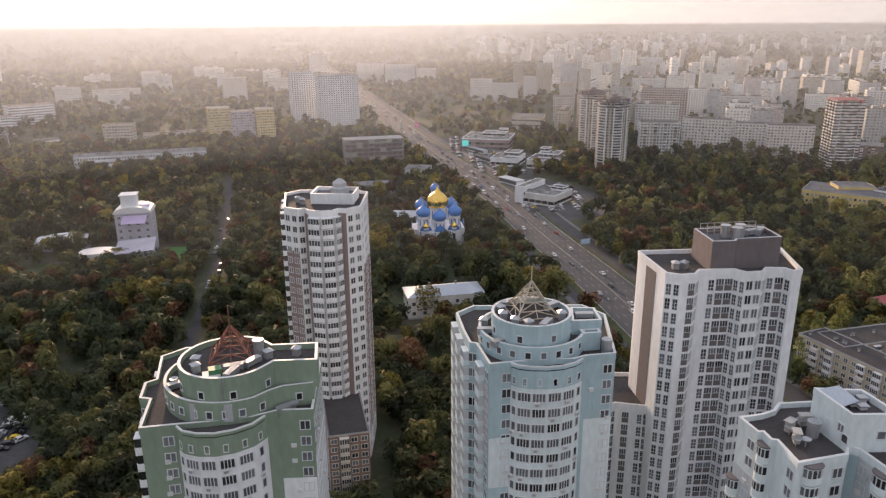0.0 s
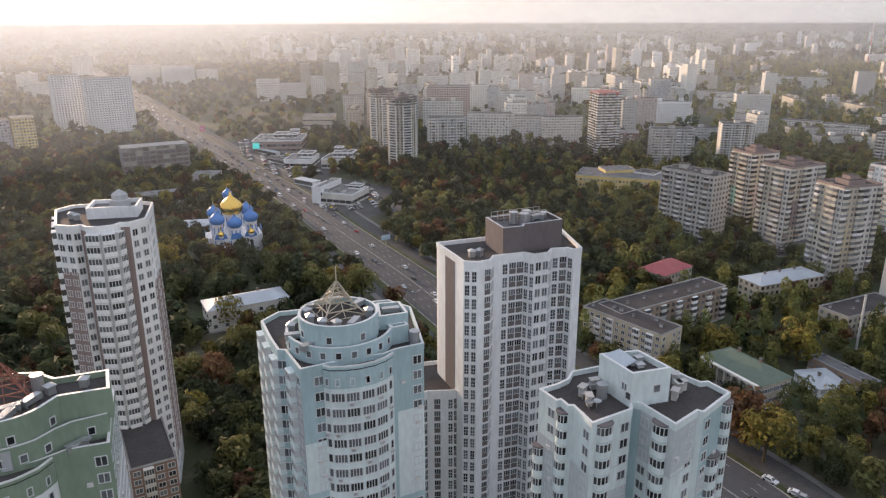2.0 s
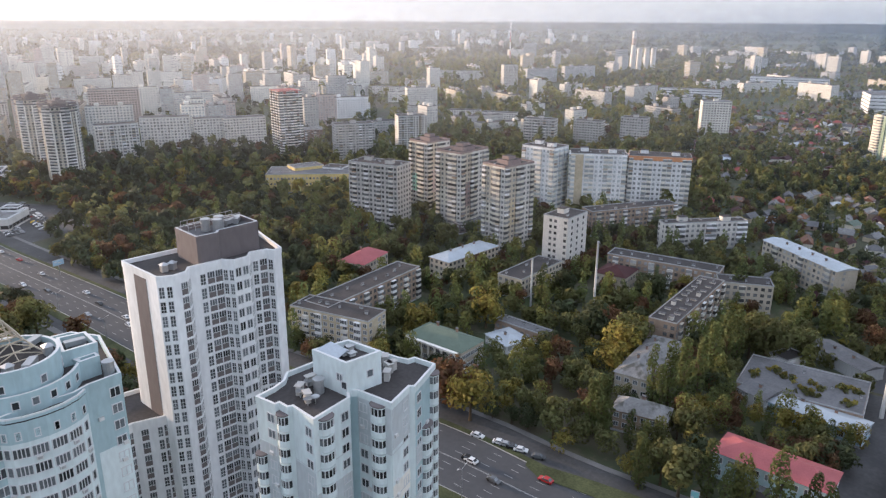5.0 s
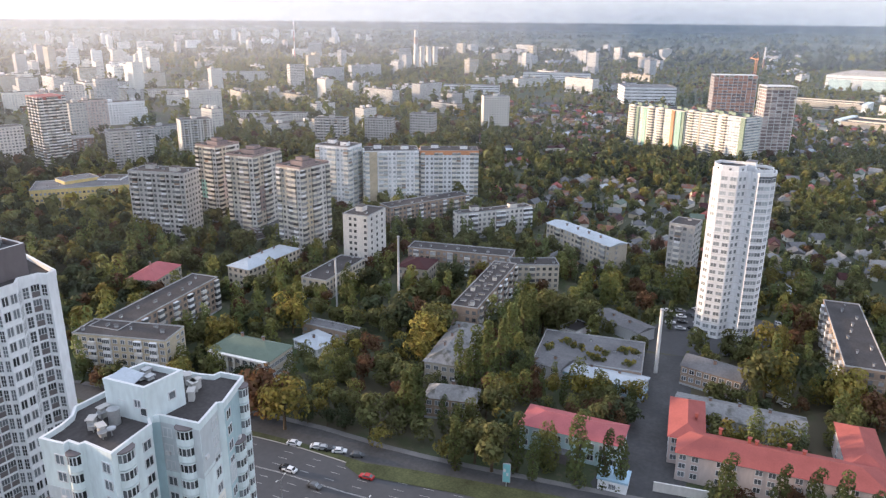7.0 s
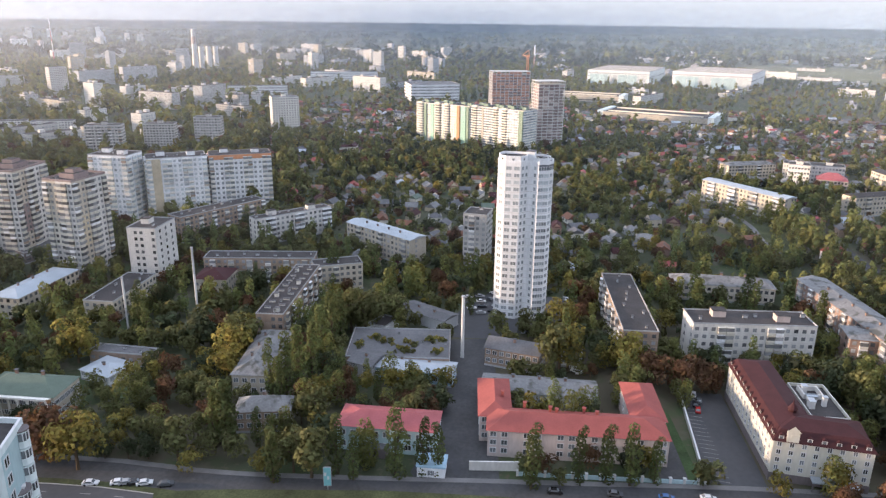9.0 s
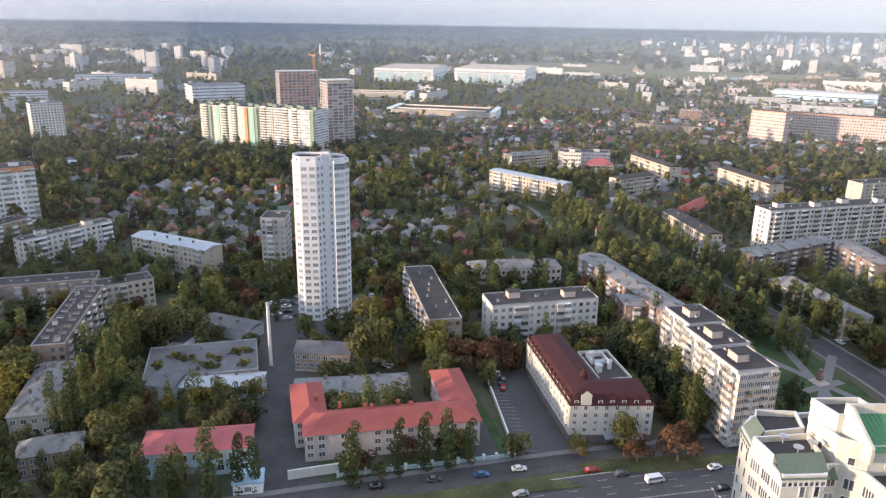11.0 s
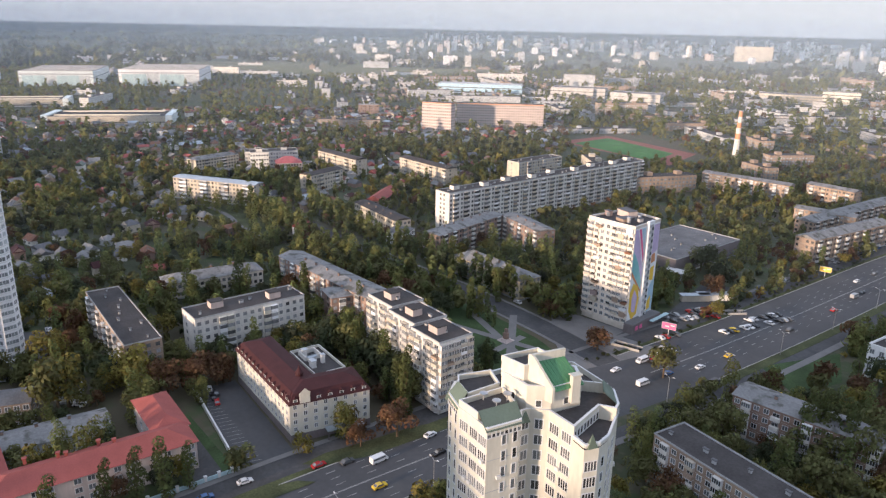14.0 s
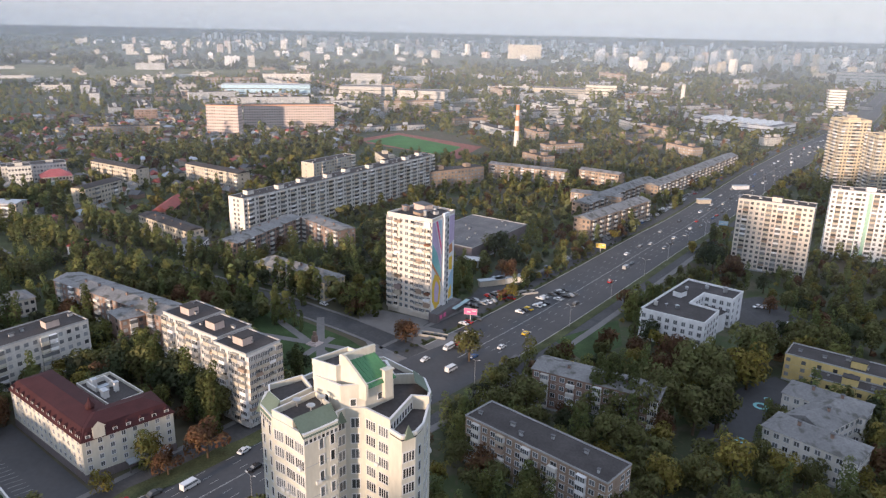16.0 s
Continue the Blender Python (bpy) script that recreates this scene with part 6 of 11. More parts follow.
box_on(office, "lift_room", 158.0 - OX, -281.0 - OY, 12.9, 4, 5, 2.6, ["white_plaster", "bitumen_roof"])
roof_kit(office, [(158 - OX, -262 - OY, "s"), (154 - OX, -264 - OY, "d"), (150 - OX, -266 - OY, "v"), (160 - OX, -290 - OY, "v"), (155 - OX, -299 - OY, "v"), (147 - OX, -301 - OY, "c")], 13.1)

church = thing("domed_church", -3, 410, 6, 0, 1, "white and blue church with one gold and four blue onion domes", "church")
claim(-3, 410, 0, 18, 18)
s = Shape()
s.box(-12, 12, -12, 12, 0, 11, 0), s.box(-7, 7, -15, 15, 0, 10, 0), s.box(-15, 15, -7, 7, 0, 10, 0)
for a in range(4):
    for q in range(3):
        x = -8 + 8 * q
        p = [Vector((x - 3.4, -12.3 - (3 if q == 1 else 0), 0)), Vector((x + 3.4, -12.3 - (3 if q == 1 else 0), 0))]
        fan = [(p[0].x, p[0].y, 10.5)] + [(x + 3.4 * math.cos(radians(180 - 20 * i)), p[0].y, 10.5 + 3.6 * math.sin(radians(20 * i))) for i in range(1, 9)] + [(p[1].x, p[0].y, 10.5)]
        m = Matrix.Rotation(radians(90 * a), 4, "Z")
        s.face([tuple(m @ Vector(v)) for v in fan], 1)
        s.face([tuple(m @ Vector((x - 1.0, p[0].y - 0.06, 3))), tuple(m @ Vector((x + 1.0, p[0].y - 0.06, 3))), tuple(m @ Vector((x + 1.0, p[0].y - 0.06, 8))), tuple(m @ Vector((x, p[0].y - 0.06, 9))), tuple(m @ Vector((x - 1.0, p[0].y - 0.06, 8)))], 2)
        s.face([tuple(m @ Vector((x - 3.4, p[0].y - 0.05, 1.5))), tuple(m @ Vector((x - 2.8, p[0].y - 0.05, 1.5))), tuple(m @ Vector((x - 2.8, p[0].y - 0.05, 10))), tuple(m @ Vector((x - 3.4, p[0].y - 0.05, 10)))], 1)
part("wall", s, ["white_plaster", "blue_paint", "window_glass"], church)
for x, y, r, z0, hh, m in ((0, 0, 4.7, 11, 10.0, "gold_leaf"), (-9, -9, 3.0, 10.5, 7.5, "blue_paint"), (9, -9, 3.0, 10.5, 7.5, "blue_paint"), (-9, 9, 2.9, 10.5, 7.5, "blue_paint"), (9, 9, 2.9, 10.5, 7.5, "blue_paint"), (0, -11, 3.0, 10.5, 5.2, "blue_paint"), (0, 16, 2.2, 10, 17.0, "blue_paint"), (-8, -14, 1.3, 10, 2.2, "gold_leaf"), (8, -14, 1.3, 10, 2.2, "gold_leaf")):
    s = Shape()
    s.tube([(r, z0), (r, z0 + hh), (r * 1.1, z0 + hh), (r * 1.1, z0 + hh + 0.5)], 16)
    dr = part("drum", s, "white_plaster", church, "", pose(x, y, 0))
    for i in range(8):
        w = Shape()
        w.box(-0.35, 0.35, -0.08, 0.05, z0 + hh * 0.35, z0 + hh * 0.85)
        part("window", w, "blue_paint", dr, "", pose(r * math.cos(i * math.pi / 4), r * math.sin(i * math.pi / 4), 0, 0, 0, 90 + i * 45))
    s = Shape()
    zt = z0 + hh + 0.5
    s.tube([(r * 1.0, zt), (r * 1.2, zt + r * 0.22), (r * 1.33, zt + r * 0.55), (r * 1.34, zt + r * 0.85), (r * 1.2, zt + r * 1.2), (r * 0.9, zt + r * 1.52), (r * 0.55, zt + r * 1.78), (r * 0.3, zt + r * 2.02), (r * 0.15, zt + r * 2.3), (0.08, zt + r * 2.7)], 24)
    dm = part("dome", s, m, church, "gold onion dome" if m == "gold_leaf" else "blue onion dome", pose(x, y, 0))
    s = Shape()
    k = r / 3.0
    s.bar((0, 0, zt + r * 2.4), (0, 0, zt + r * 2.4 + 4.4 * k), 0.36), s.bar((-1.1 * k, 0, zt + r * 2.4 + 3.2 * k), (1.1 * k, 0, zt + r * 2.4 + 3.2 * k), 0.34)
    s.tube([(0.1, zt + r * 2.4), (0.5 * k, zt + r * 2.52), (0.1, zt + r * 2.66)], 8)
    part("cross", s, "gold_leaf", dm)
    dm.data.polygons.foreach_set("use_smooth", [True] * len(dm.data.polygons))


# lilac sports house in the wood, with vaulted roofs
lilac = thing("vaulted_house", -174, 393, 12, 0, 1, "pale lilac house with vaulted white roofs in the wood", "public building")
claim(-178, 392, 12, 20, 12), claim(-198, 372, 12, 20, 12), claim(-225, 400, 5, 20, 9)


def vault(ob, x, y, ang, L, W, h, rise, wall, roof, pat, floors):
    """A block under a shallow vault that runs along its length."""
    at = pose(x, y, 0, 0, 0, ang)
    s = Shape()
    s.box(-L / 2, L / 2, -W / 2, W / 2, -0.5, h)
    part("wall", s, wall, ob, "", at)
    r = Shape()
    n = 8
    arch = [((L / 2 + 0.8) * math.cos(math.pi * i / n), h + rise * math.sin(math.pi * i / n)) for i in range(n + 1)]
    for (x0, z0), (x1, z1) in zip(arch, arch[1:]):
        r.face([(x0, -W / 2 - 0.6, z0), (x0, W / 2 + 0.6, z0), (x1, W / 2 + 0.6, z1), (x1, -W / 2 - 0.6, z1)])
    r.face([(a, -W / 2 - 0.6, z) for a, z in arch][::-1]), r.face([(a, W / 2 + 0.6, z) for a, z in arch])
    part("roof", r, roof, ob, "", at)
    fh = (h - 1) / floors
    for p, c in (((-L / 2, -W / 2), (L / 2, -W / 2)), ((L / 2, -W / 2), (L / 2, W / 2))):
        n = max(1, round(math.dist(p, c) / 4.5))
        for f in range(floors):
            for q in range(n):
                t = (q + 0.5) / n
                part("window", opening("w", 1.7, 1.6, "white_plaster").data, None, ob, "", at @ pose(p[0] + (c[0] - p[0]) * t, p[1] + (c[1] - p[1]) * t, 0.8 + f * fh, 0, 0, math.degrees(math.atan2(c[1] - p[1], c[0] - p[0]))))


vault(lilac, 0, 4, 0, 19, 15, 24, 3.6, "lilac_panel", "white_paint", "w", 6)
vault(lilac, -16, -22, 2, 20, 12, 7, 2.2, "lilac_panel", "white_paint", "w", 2)
vault(lilac, -44, 20, 6, 30, 12, 5, 2.4, "lilac_panel", "white_paint", "w", 1)
s = Shape()
s.prism([(-4, -4), (4, -4), (4, 4), (-4, 4)], 24, 33), s.box(-4.6, 4.6, -4.6, 4.6, 33, 33.7)
part("roof_tower", s, "white_plaster", lilac, "", pose(-2, 4, 0))
s = Shape()
s.face([(-6, -7.6, 19), (7, -7.6, 19), (9, 2, 27.6), (-4, 2, 27.6)]), s.face([(-4, 2, 27.5), (9, 2, 27.5), (7, -7.6, 18.9), (-6, -7.6, 18.9)])
part("lilac_canopy", s, "violet_paint", lilac, "", pose(0, 0, 0))
s = Shape()
s.prism([(-9, -9), (9, -9), (9, 9), (-9, 9)], 0, 8.5), s.face([(-10, -10, 8.6), (10, -10, 9.6), (10, 10, 11.5), (-10, 10, 10.5)])
part("lilac_hall", s, "lilac_panel", lilac, "", pose(3, -20, 0, 0, 0, 4))
area("sports_lawn", [(-160, 375), (-138, 380), (-140, 405), (-162, 402)], "pitch_green", 0.1, "small green lawn beside the lilac house", "grass")


# ---- buildings still under work ----
def frame_tower(name, x, y, ang, L, W, h, floors, col, infill, label, fill=0.92):
    """Bare floor slabs on columns, with brick infill here and there."""
    ob = thing(name, x, y, ang, 0, 1, label, "building site")
    claim(x, y, ang, L / 2 + 3, W / 2 + 3)
    fh = h / floors
    fr = random.Random(int(abs(x)))
    core = Shape()
    core.box(-L / 2 + 1.6, L / 2 - 1.6, -W / 2 + 1.6, W / 2 - 1.6, 0, h - fh)
    part("core", core, "rose_taupe", ob)
    nx, ny = max(2, round(L / 5.5)), max(2, round(W / 5.5))
    for f in range(floors + 1):
        s = Shape()
        s.box(-L / 2, L / 2, -W / 2, W / 2, f * fh - 0.22, f * fh + 0.22)
        part("slab", s, col, ob)
    for i in range(nx + 1):
        for y0 in (-W / 2 + 0.35, W / 2 - 0.35):
            s = Shape()
            xx = -L / 2 + 0.35 + (L - 0.7) * i / nx
            s.box(xx - 0.3, xx + 0.3, y0 - 0.3, y0 + 0.3, 0, h)
            part("column", s, col, ob)
    for j in range(1, ny):
        for x0 in (-L / 2 + 0.35, L / 2 - 0.35):
            s = Shape()
            yy = -W / 2 + W * j / ny
            s.box(x0 - 0.3, x0 + 0.3, yy - 0.3, yy + 0.3, 0, h)
            part("column", s, col, ob)
    s = Shape()
    for f in range(floors):
        for i in range(nx):
            if fr.random() < fill:
                x0 = -L / 2 + 0.35 + (L - 0.7) * i / nx + 0.3
                x1 = x0 + (L - 0.7) / nx - 0.6
                top = fh - 0.2 if fr.random() < 0.45 else 1.3
                s.box(x0, x1, -W / 2 + 0.25, -W / 2 + 0.5, f * fh + 0.15, f * fh + top)
    tagged(part("brick_infill", s, infill, ob), kind="stuff")
    return ob


frame_tower("unfinished_tower", 909, 178, -66.9, 48, 22, 65, 19, "pale_panel", "raw_brick", "unfinished tower of concrete slabs and red brick")
frame_tower("unfinished_tower", 767, 109, -61.9, 29, 22, 66, 21, "pale_panel", "rose_plaster", "unfinished grey tower of bare concrete storeys", 0.5)
frame_tower("unfinished_block", -62, 644, 13.5, 53, 18, 26, 7, "raw_concrete", "beige_panel", "unfinished concrete frame block with open storeys", 0.3)
crane = thing("tower_crane", 932, 160, 20, 0, 1, "orange tower crane over the unfinished tower", "crane")
s = Shape()
for sx, sy in ((-1, -1), (1, -1), (1, 1), (-1, 1)):
    s.bar((sx, sy, 0), (sx, sy, 84), 0.5)
for i in range(28):
    s.bar((-1, -1, i * 3), (1, -1, i * 3 + 3), 0.3), s.bar((-1, 1, i * 3), (-1, -1, i * 3 + 3), 0.3)
part("mast", s, "orange_panel", crane)
s = Shape()
s.bar((-12, 0, 82), (38, 0, 82), 0.9), s.bar((-12, 0, 82), (0, 0, 90), 0.3), s.bar((38, 0, 82), (0, 0, 90), 0.3)
part("jib", s, "orange_panel", crane)


# ---- the buildings of the quarter and beyond ----
block("apartment_building", 142.4, 226.5, -67.4, 36.5, 13.0, 15.5, 5, "brick5", "five-storey yellow brick apartment block with cluttered balconies", "apartment building")
block("apartment_building", 167.6, 243.0, 14.3, 60.8, 13.0, 15.4, 5, "brown5", "long brick wing with blue balconies behind the yellow block", "apartment building", roof_mat='bitumen_roof')
block("columned_hall", 165.5, 188.5, -79.8, 26.4, 14.0, 9.5, 2, "cream5", "two-storey columned building with a grey-green hipped roof", "public building", roof='h3.5', roof_mat='grey_green_roof', front='W', side='W', base=1.5)
block("school_building", 249.0, 220.7, 9.3, 35.8, 13.5, 10.0, 3, "cream5", "low cream building with a grey roof among trees", "building", front='w', side='w')
block("workshop", 242.2, 260.3, 5.1, 38.5, 13.3, 10.0, 3, "cream5", "long low house with a pale blue metal roof", "building", roof='h2.0', roof_mat='pale_metal_roof', front='w', side='w')
block("cafe", 297.1, 318.5, 74.9, 25.9, 22.5, 6.0, 2, "works", "dark flat-roofed cafe with wide windows", "cafe", wall='taupe_plaster')
block("apartment_building", 260.4, 358.6, -69.0, 35.4, 16.2, 40.0, 13, "grey9", "grey panel tower block with white lift huts", "apartment building", huts=2)
block("apartment_building", 305.8, 364.2, 2.0, 20.1, 17.4, 48.0, 16, "beige16", "beige and white panel tower with faded colour bands", "apartment building", wall='pale_panel', front='bwwb', side='bwwb', mixed=0.3, crown='rose_taupe',
      fields=((3, 0, 0.45, 0.55, 1, 'beige_panel'), (3, 0, 0.45, 0.3, 0.55, 'mint_panel'), (3, 0, 0.45, 0, 0.3, 'grey_panel'), (0, 0.0, 0.4, 0.62, 1, 'beige_panel'), (0, 0.0, 0.4, 0.3, 0.62, 'rose_plaster'), (0, 0, 0.4, 0, 0.3, 'beige_panel')))
block("apartment_building", 298.5, 324.2, 9.4, 26.9, 19.1, 48.0, 16, "beige16", "beige and white panel tower with faded colour bands", "apartment building", wall='pale_panel', front='bwwb', side='bwwb', mixed=0.3, crown='rose_taupe',
      fields=((3, 0, 0.45, 0.55, 1, 'beige_panel'), (3, 0, 0.45, 0.3, 0.55, 'cream_plaster'), (3, 0, 0.45, 0, 0.3, 'grey_panel'), (0, 0.0, 0.4, 0.62, 1, 'beige_panel'), (0, 0.0, 0.4, 0.3, 0.62, 'rose_taupe'), (0, 0, 0.4, 0, 0.3, 'beige_panel')))
block("apartment_building", 288.6, 275.4, 0.1, 23.0, 16.9, 48.0, 16, "beige16", "beige and white panel tower with faded colour bands", "apartment building", wall='pale_panel', front='bwwb', side='bwwb', mixed=0.3, crown='rose_taupe',
      fields=((3, 0, 0.45, 0.55, 1, 'beige_panel'), (3, 0, 0.45, 0.3, 0.55, 'cream_plaster'), (3, 0, 0.45, 0, 0.3, 'grey_panel'), (0, 0.0, 0.4, 0.62, 1, 'beige_panel'), (0, 0.0, 0.4, 0.3, 0.62, 'yellow_brick'), (0, 0, 0.4, 0, 0.3, 'beige_panel')))
block("apartment_building", 282.3, 227.9, 9.9, 19.9, 14.2, 30.0, 9, "panel9", "pale nine-storey block with a flat roof", "apartment building", huts=1, front='.w.w', side='.ww', mixed=0)
block("apartment_building", 369.9, 248.8, -21.6, 60.5, 12.0, 15.5, 5, "brown5", "long brick five-storey block behind trees", "apartment building", roof_mat='bitumen_roof')
block("apartment_building", 370.9, 200.4, -33.5, 49.5, 8.0, 16.0, 5, "panel5", "white and blue five-storey panel block", "apartment building", huts=2)
block("apartment_building", 300.7, 180.2, -72.9, 53.7, 11.0, 13.0, 4, "brown5", "long brick four-storey block with white balconies", "apartment building", roof_mat='bitumen_roof')
block("apartment_building", 302.9, 140.5, -56.0, 23.0, 11.0, 13.0, 4, "cream5", "four-storey cream block end-on among trees", "apartment building")
hostel = block("long_hostel", 262.0, 143.8, 12.0, 60.0, 11.0, 14.0, 4, "brown5", "long narrow four-storey house with low vents along its dark roof", "building", roof_mat="bitumen_roof")
for i in range(18):
    box_on(hostel, "roof_vent", -27 + i * 3.15, 2.6 if i % 2 else -2.4, 14.05, 0.7 if i % 5 else 1.6, 2.4 if i % 5 else 1.6, 0.6 if i % 5 else 1.7, ["pale_panel", "grey_roof"])
block("old_house", 213.0, 129.4, 14.0, 37.0, 12.0, 8.2, 2, "cream5", "old pale house with a patched slate roof", "building", roof='h3.2', roof_mat='slate_roof', front='w', side='w')
block("dark_roofed_house", 279.6, 192.6, 13.6, 16.4, 15.3, 9.0, 2, "cream5", "two-storey house with a dark hipped roof", "building", roof='h3', roof_mat='maroon_roof', front='w', side='w')
block("brick_outbuilding", 204.2, 183.5, -83.2, 24.7, 6.3, 5.0, 1, "brown5", "low brick outbuilding with a row of small windows", "building", front='w', side='w', roof_mat='grey_roof')
block("pavilion", 192.8, 181.3, 81.8, 13.8, 11.9, 4.0, 1, "white16", "low white pavilion with a pale blue roof", "building", roof='h1.5', roof_mat='pale_metal_roof', front='w', side='w')
block("hipped_house", 180.4, 110.5, -69.0, 16.8, 8.9, 7.5, 2, "brown5", "two-storey house with a pale hipped slate roof", "building", roof='h3.2', roof_mat='slate_roof', front='w', side='w')
block("apartment_building", 357.6, 136.2, 63.4, 51.1, 12.0, 15.0, 5, "cream5", "cream block with a pale roof and a blue end wall", "apartment building", roof='g1.2', roof_mat='pale_metal_roof', end_mat='sky_paint')
block("apartment_building", 355.1, 83.3, 89.2, 12.3, 14.0, 30.0, 10, "grey9", "grey brick ten-storey block beside the white tower", "apartment building")
block("apartment_building", 288.3, 3.4, 11.6, 63.7, 13.0, 15.5, 5, "brown5", "five-storey brick block with balconies seen end-on", "apartment building", roof_mat='bitumen_roof')
block("apartment_building", 279.5, -42.4, -76.4, 45.9, 14.0, 17.0, 5, "cream5", "pale five-storey block with white roof huts and dripping whitewash", "apartment building", huts=2, wall='pale_panel', front='wwwbbw', hut_mat='rose_plaster')
block("apartment_building", 303.6, -87.5, 16.9, 81.4, 13.0, 15.0, 5, "red5", "long brick block with a grey slate roof in the row", "apartment building", roof='g1.6')
block("apartment_building", 285.9, -85.6, -86.9, 15.5, 13.0, 13.5, 4, "red5", "brick wing with a hipped slate roof", "apartment building", roof='h1.5')
for along_it, aside, high in ((-16.3, 1.2, 26.0), (0.0, -0.4, 26.6), (16.3, -2.0, 27.2)):
    ox, oy = turn(12.9, along_it, aside)
    block("apartment_building", 221.0 + ox, -93.0 + oy, 12.9, 16.2, 14.0, high, 9, "panel9", "section of a stepped pale panel block with closed-in balconies", "apartment building", huts=1, front='bBwbB', side='bB', wall='pale_panel', hut_mat='rose_plaster', mixed=0.5)
block("apartment_building", 533.0, -67.3, 45.5, 68.8, 12.0, 15.5, 5, "panel5", "five-storey block with a pale roof and shops below", "apartment building", roof='g1', roof_mat='pale_metal_roof', wall='beige_panel')
block("apartment_building", 423.8, -280.9, -73.9, 203.6, 13.0, 27.0, 9, "panel9", "very long pale nine-storey panel block with roof huts", "apartment building", huts=9)
block("apartment_building", 364.6, -183.4, -62.5, 62.4, 12.0, 15.0, 5, "red5", "brick block with a pale grey roof round a courtyard", "apartment building", roof='g1.2')
block("apartment_building", 353.4, -219.7, -0.3, 40.6, 12.0, 15.0, 5, "red5", "brick wing with a pale grey roof and white balconies", "apartment building", roof='g1.2')
block("old_brick_house", 302.3, -170.4, 12.7, 49.9, 14.0, 10.0, 3, "yellow", "three-storey old brick house with a slate hipped roof", "building", roof='h3.5', roof_mat='slate_roof', wall='yellow_brick')
block("small_white_house", 387.0, -152.0, -41.6, 14.2, 12.9, 8.0, 2, "white16", "small white house with a grey roof by the street", "building", roof='h2', roof_mat='grey_roof', front='w', side='w')
block("sales_hall", 305.1, -291.7, -75.1, 65.0, 40.0, 9.0, 1, "works", "long dark-roofed shop hall behind the mural tower", "building", wall='taupe_plaster', roof_mat='grey_roof')
block("apartment_building", 168.5, -390.0, 17.3, 38.0, 12.0, 39.5, 14, "panel9", "pale panel tower block beside the avenue", "apartment building", huts=1, hut_mat="mural_front", wall="mural_front", mixed=0.6, front="wBwwwBwbw")
block("apartment_building", 145.0, -455.6, 24.0, 40.0, 12.0, 41.0, 14, "panel9", "white panel tower block with mint stripes", "apartment building", huts=1, wall='white_plaster', front='wbwwbw', mixed=0.6, strips=((0.47, 1.8, 'mint_panel'), (0.61, 1.8, 'mint_panel')), fields=((2, 0.78, 0.95, 0.55, 0.8, 'mint_panel'), (0, 0.05, 0.22, 0.55, 0.8, 'mint_panel')))
block("apartment_building", 114.6, -140.2, 6.0, 48.0, 12.2, 15.5, 5, "brown5", "five-storey brown brick block with a dark roof and balconies", "apartment building", huts=0, roof_mat='bitumen_roof')
block("apartment_building", 130.5, -186.1, 20.0, 43.0, 12.0, 14.0, 4, "red5", "red brick block with a worn grey roof behind poplars", "apartment building", roof='g1.5')
block("school_building", 69.0, -211.6, 2.0, 27.0, 12.5, 10.5, 3, "cream5", "pale three-storey school wing with a worn grey hipped roof", "school", roof='h2.8', roof_mat='slate_roof', front='w', side='w', wall='pale_panel')
block("school_building", 73.0, -226.0, 82.0, 20.0, 13.0, 10.6, 3, "cream5", "middle wing of the pale school with a worn grey roof", "school", roof='g2.9', roof_mat='slate_roof', front='w', side='w', wall='pale_panel')
block("school_building", 76.5, -238.5, 8.0, 25.0, 12.0, 10.7, 3, "cream5", "rear wing of the pale school with chimneys on its grey roof", "school", roof='h2.8', roof_mat='slate_roof', front='w', side='w', wall='pale_panel')
block("school_building", 79.5, -274.0, 11.7, 48.0, 12.5, 10.5, 3, "yellow", "pale yellow school with a blue-grey flat roof", "school", huts=1, roof_mat='bitumen_roof', front='w.', side='w.')
block("school_hall", 78.0, -262.6, 11.7, 25.0, 8.0, 8.0, 2, "yellow", "low yellow school hall with a dark flat roof", "school", huts=1, roof_mat='bitumen_roof', front='w.', side='')
block("apartment_building", 329.8, -587.4, -78.8, 203.0, 12.0, 12.0, 4, "brown5", "brick avenue block with a grey slate roof", "apartment building", roof='g2', roof_mat='slate_roof')
block("apartment_building", 315.6, -451.4, -79.0, 118.8, 12.0, 12.0, 4, "brown5", "brick avenue block with a grey slate roof", "apartment building", roof='g2', roof_mat='slate_roof')
block("apartment_building", 275.8, -392.8, -83.0, 79.1, 12.0, 14.0, 4, "brown5", "brick corner block with shops at street level", "apartment building", roof='g2', roof_mat='slate_roof')
block("apartment_building", 314.0, -425.6, 24.2, 37.1, 12.0, 13.0, 4, "brown5", "low brick block with a pale roof among trees", "apartment building", roof='g1.5', roof_mat='slate_roof')
block("apartment_building", 416.4, -462.8, 21.1, 70.1, 12.0, 13.0, 4, "brown5", "brick block with a slate roof in the yard", "apartment building", roof='g1.5', roof_mat='slate_roof')
block("apartment_building", 363.1, -495.3, 11.6, 35.9, 12.0, 14.0, 4, "brown5", "brick block with a slate roof in the yard", "apartment building", roof='g1.5')
block("brick_house", 247.6, 42.2, 85.5, 20.7, 11.0, 7.4, 2, "yellow", "dark-roofed brown workshop house with tall windows", "building", wall='brown_brick', roof='g2.6', roof_mat='grey_roof')
block("grey_roofed_house", 346.0, -38.0, -83.0, 46.0, 12.5, 8.2, 2, "yellow", "long two-storey house with a grey slate hipped roof", "building", roof="h3.0", roof_mat="slate_roof", wall="mural_front")
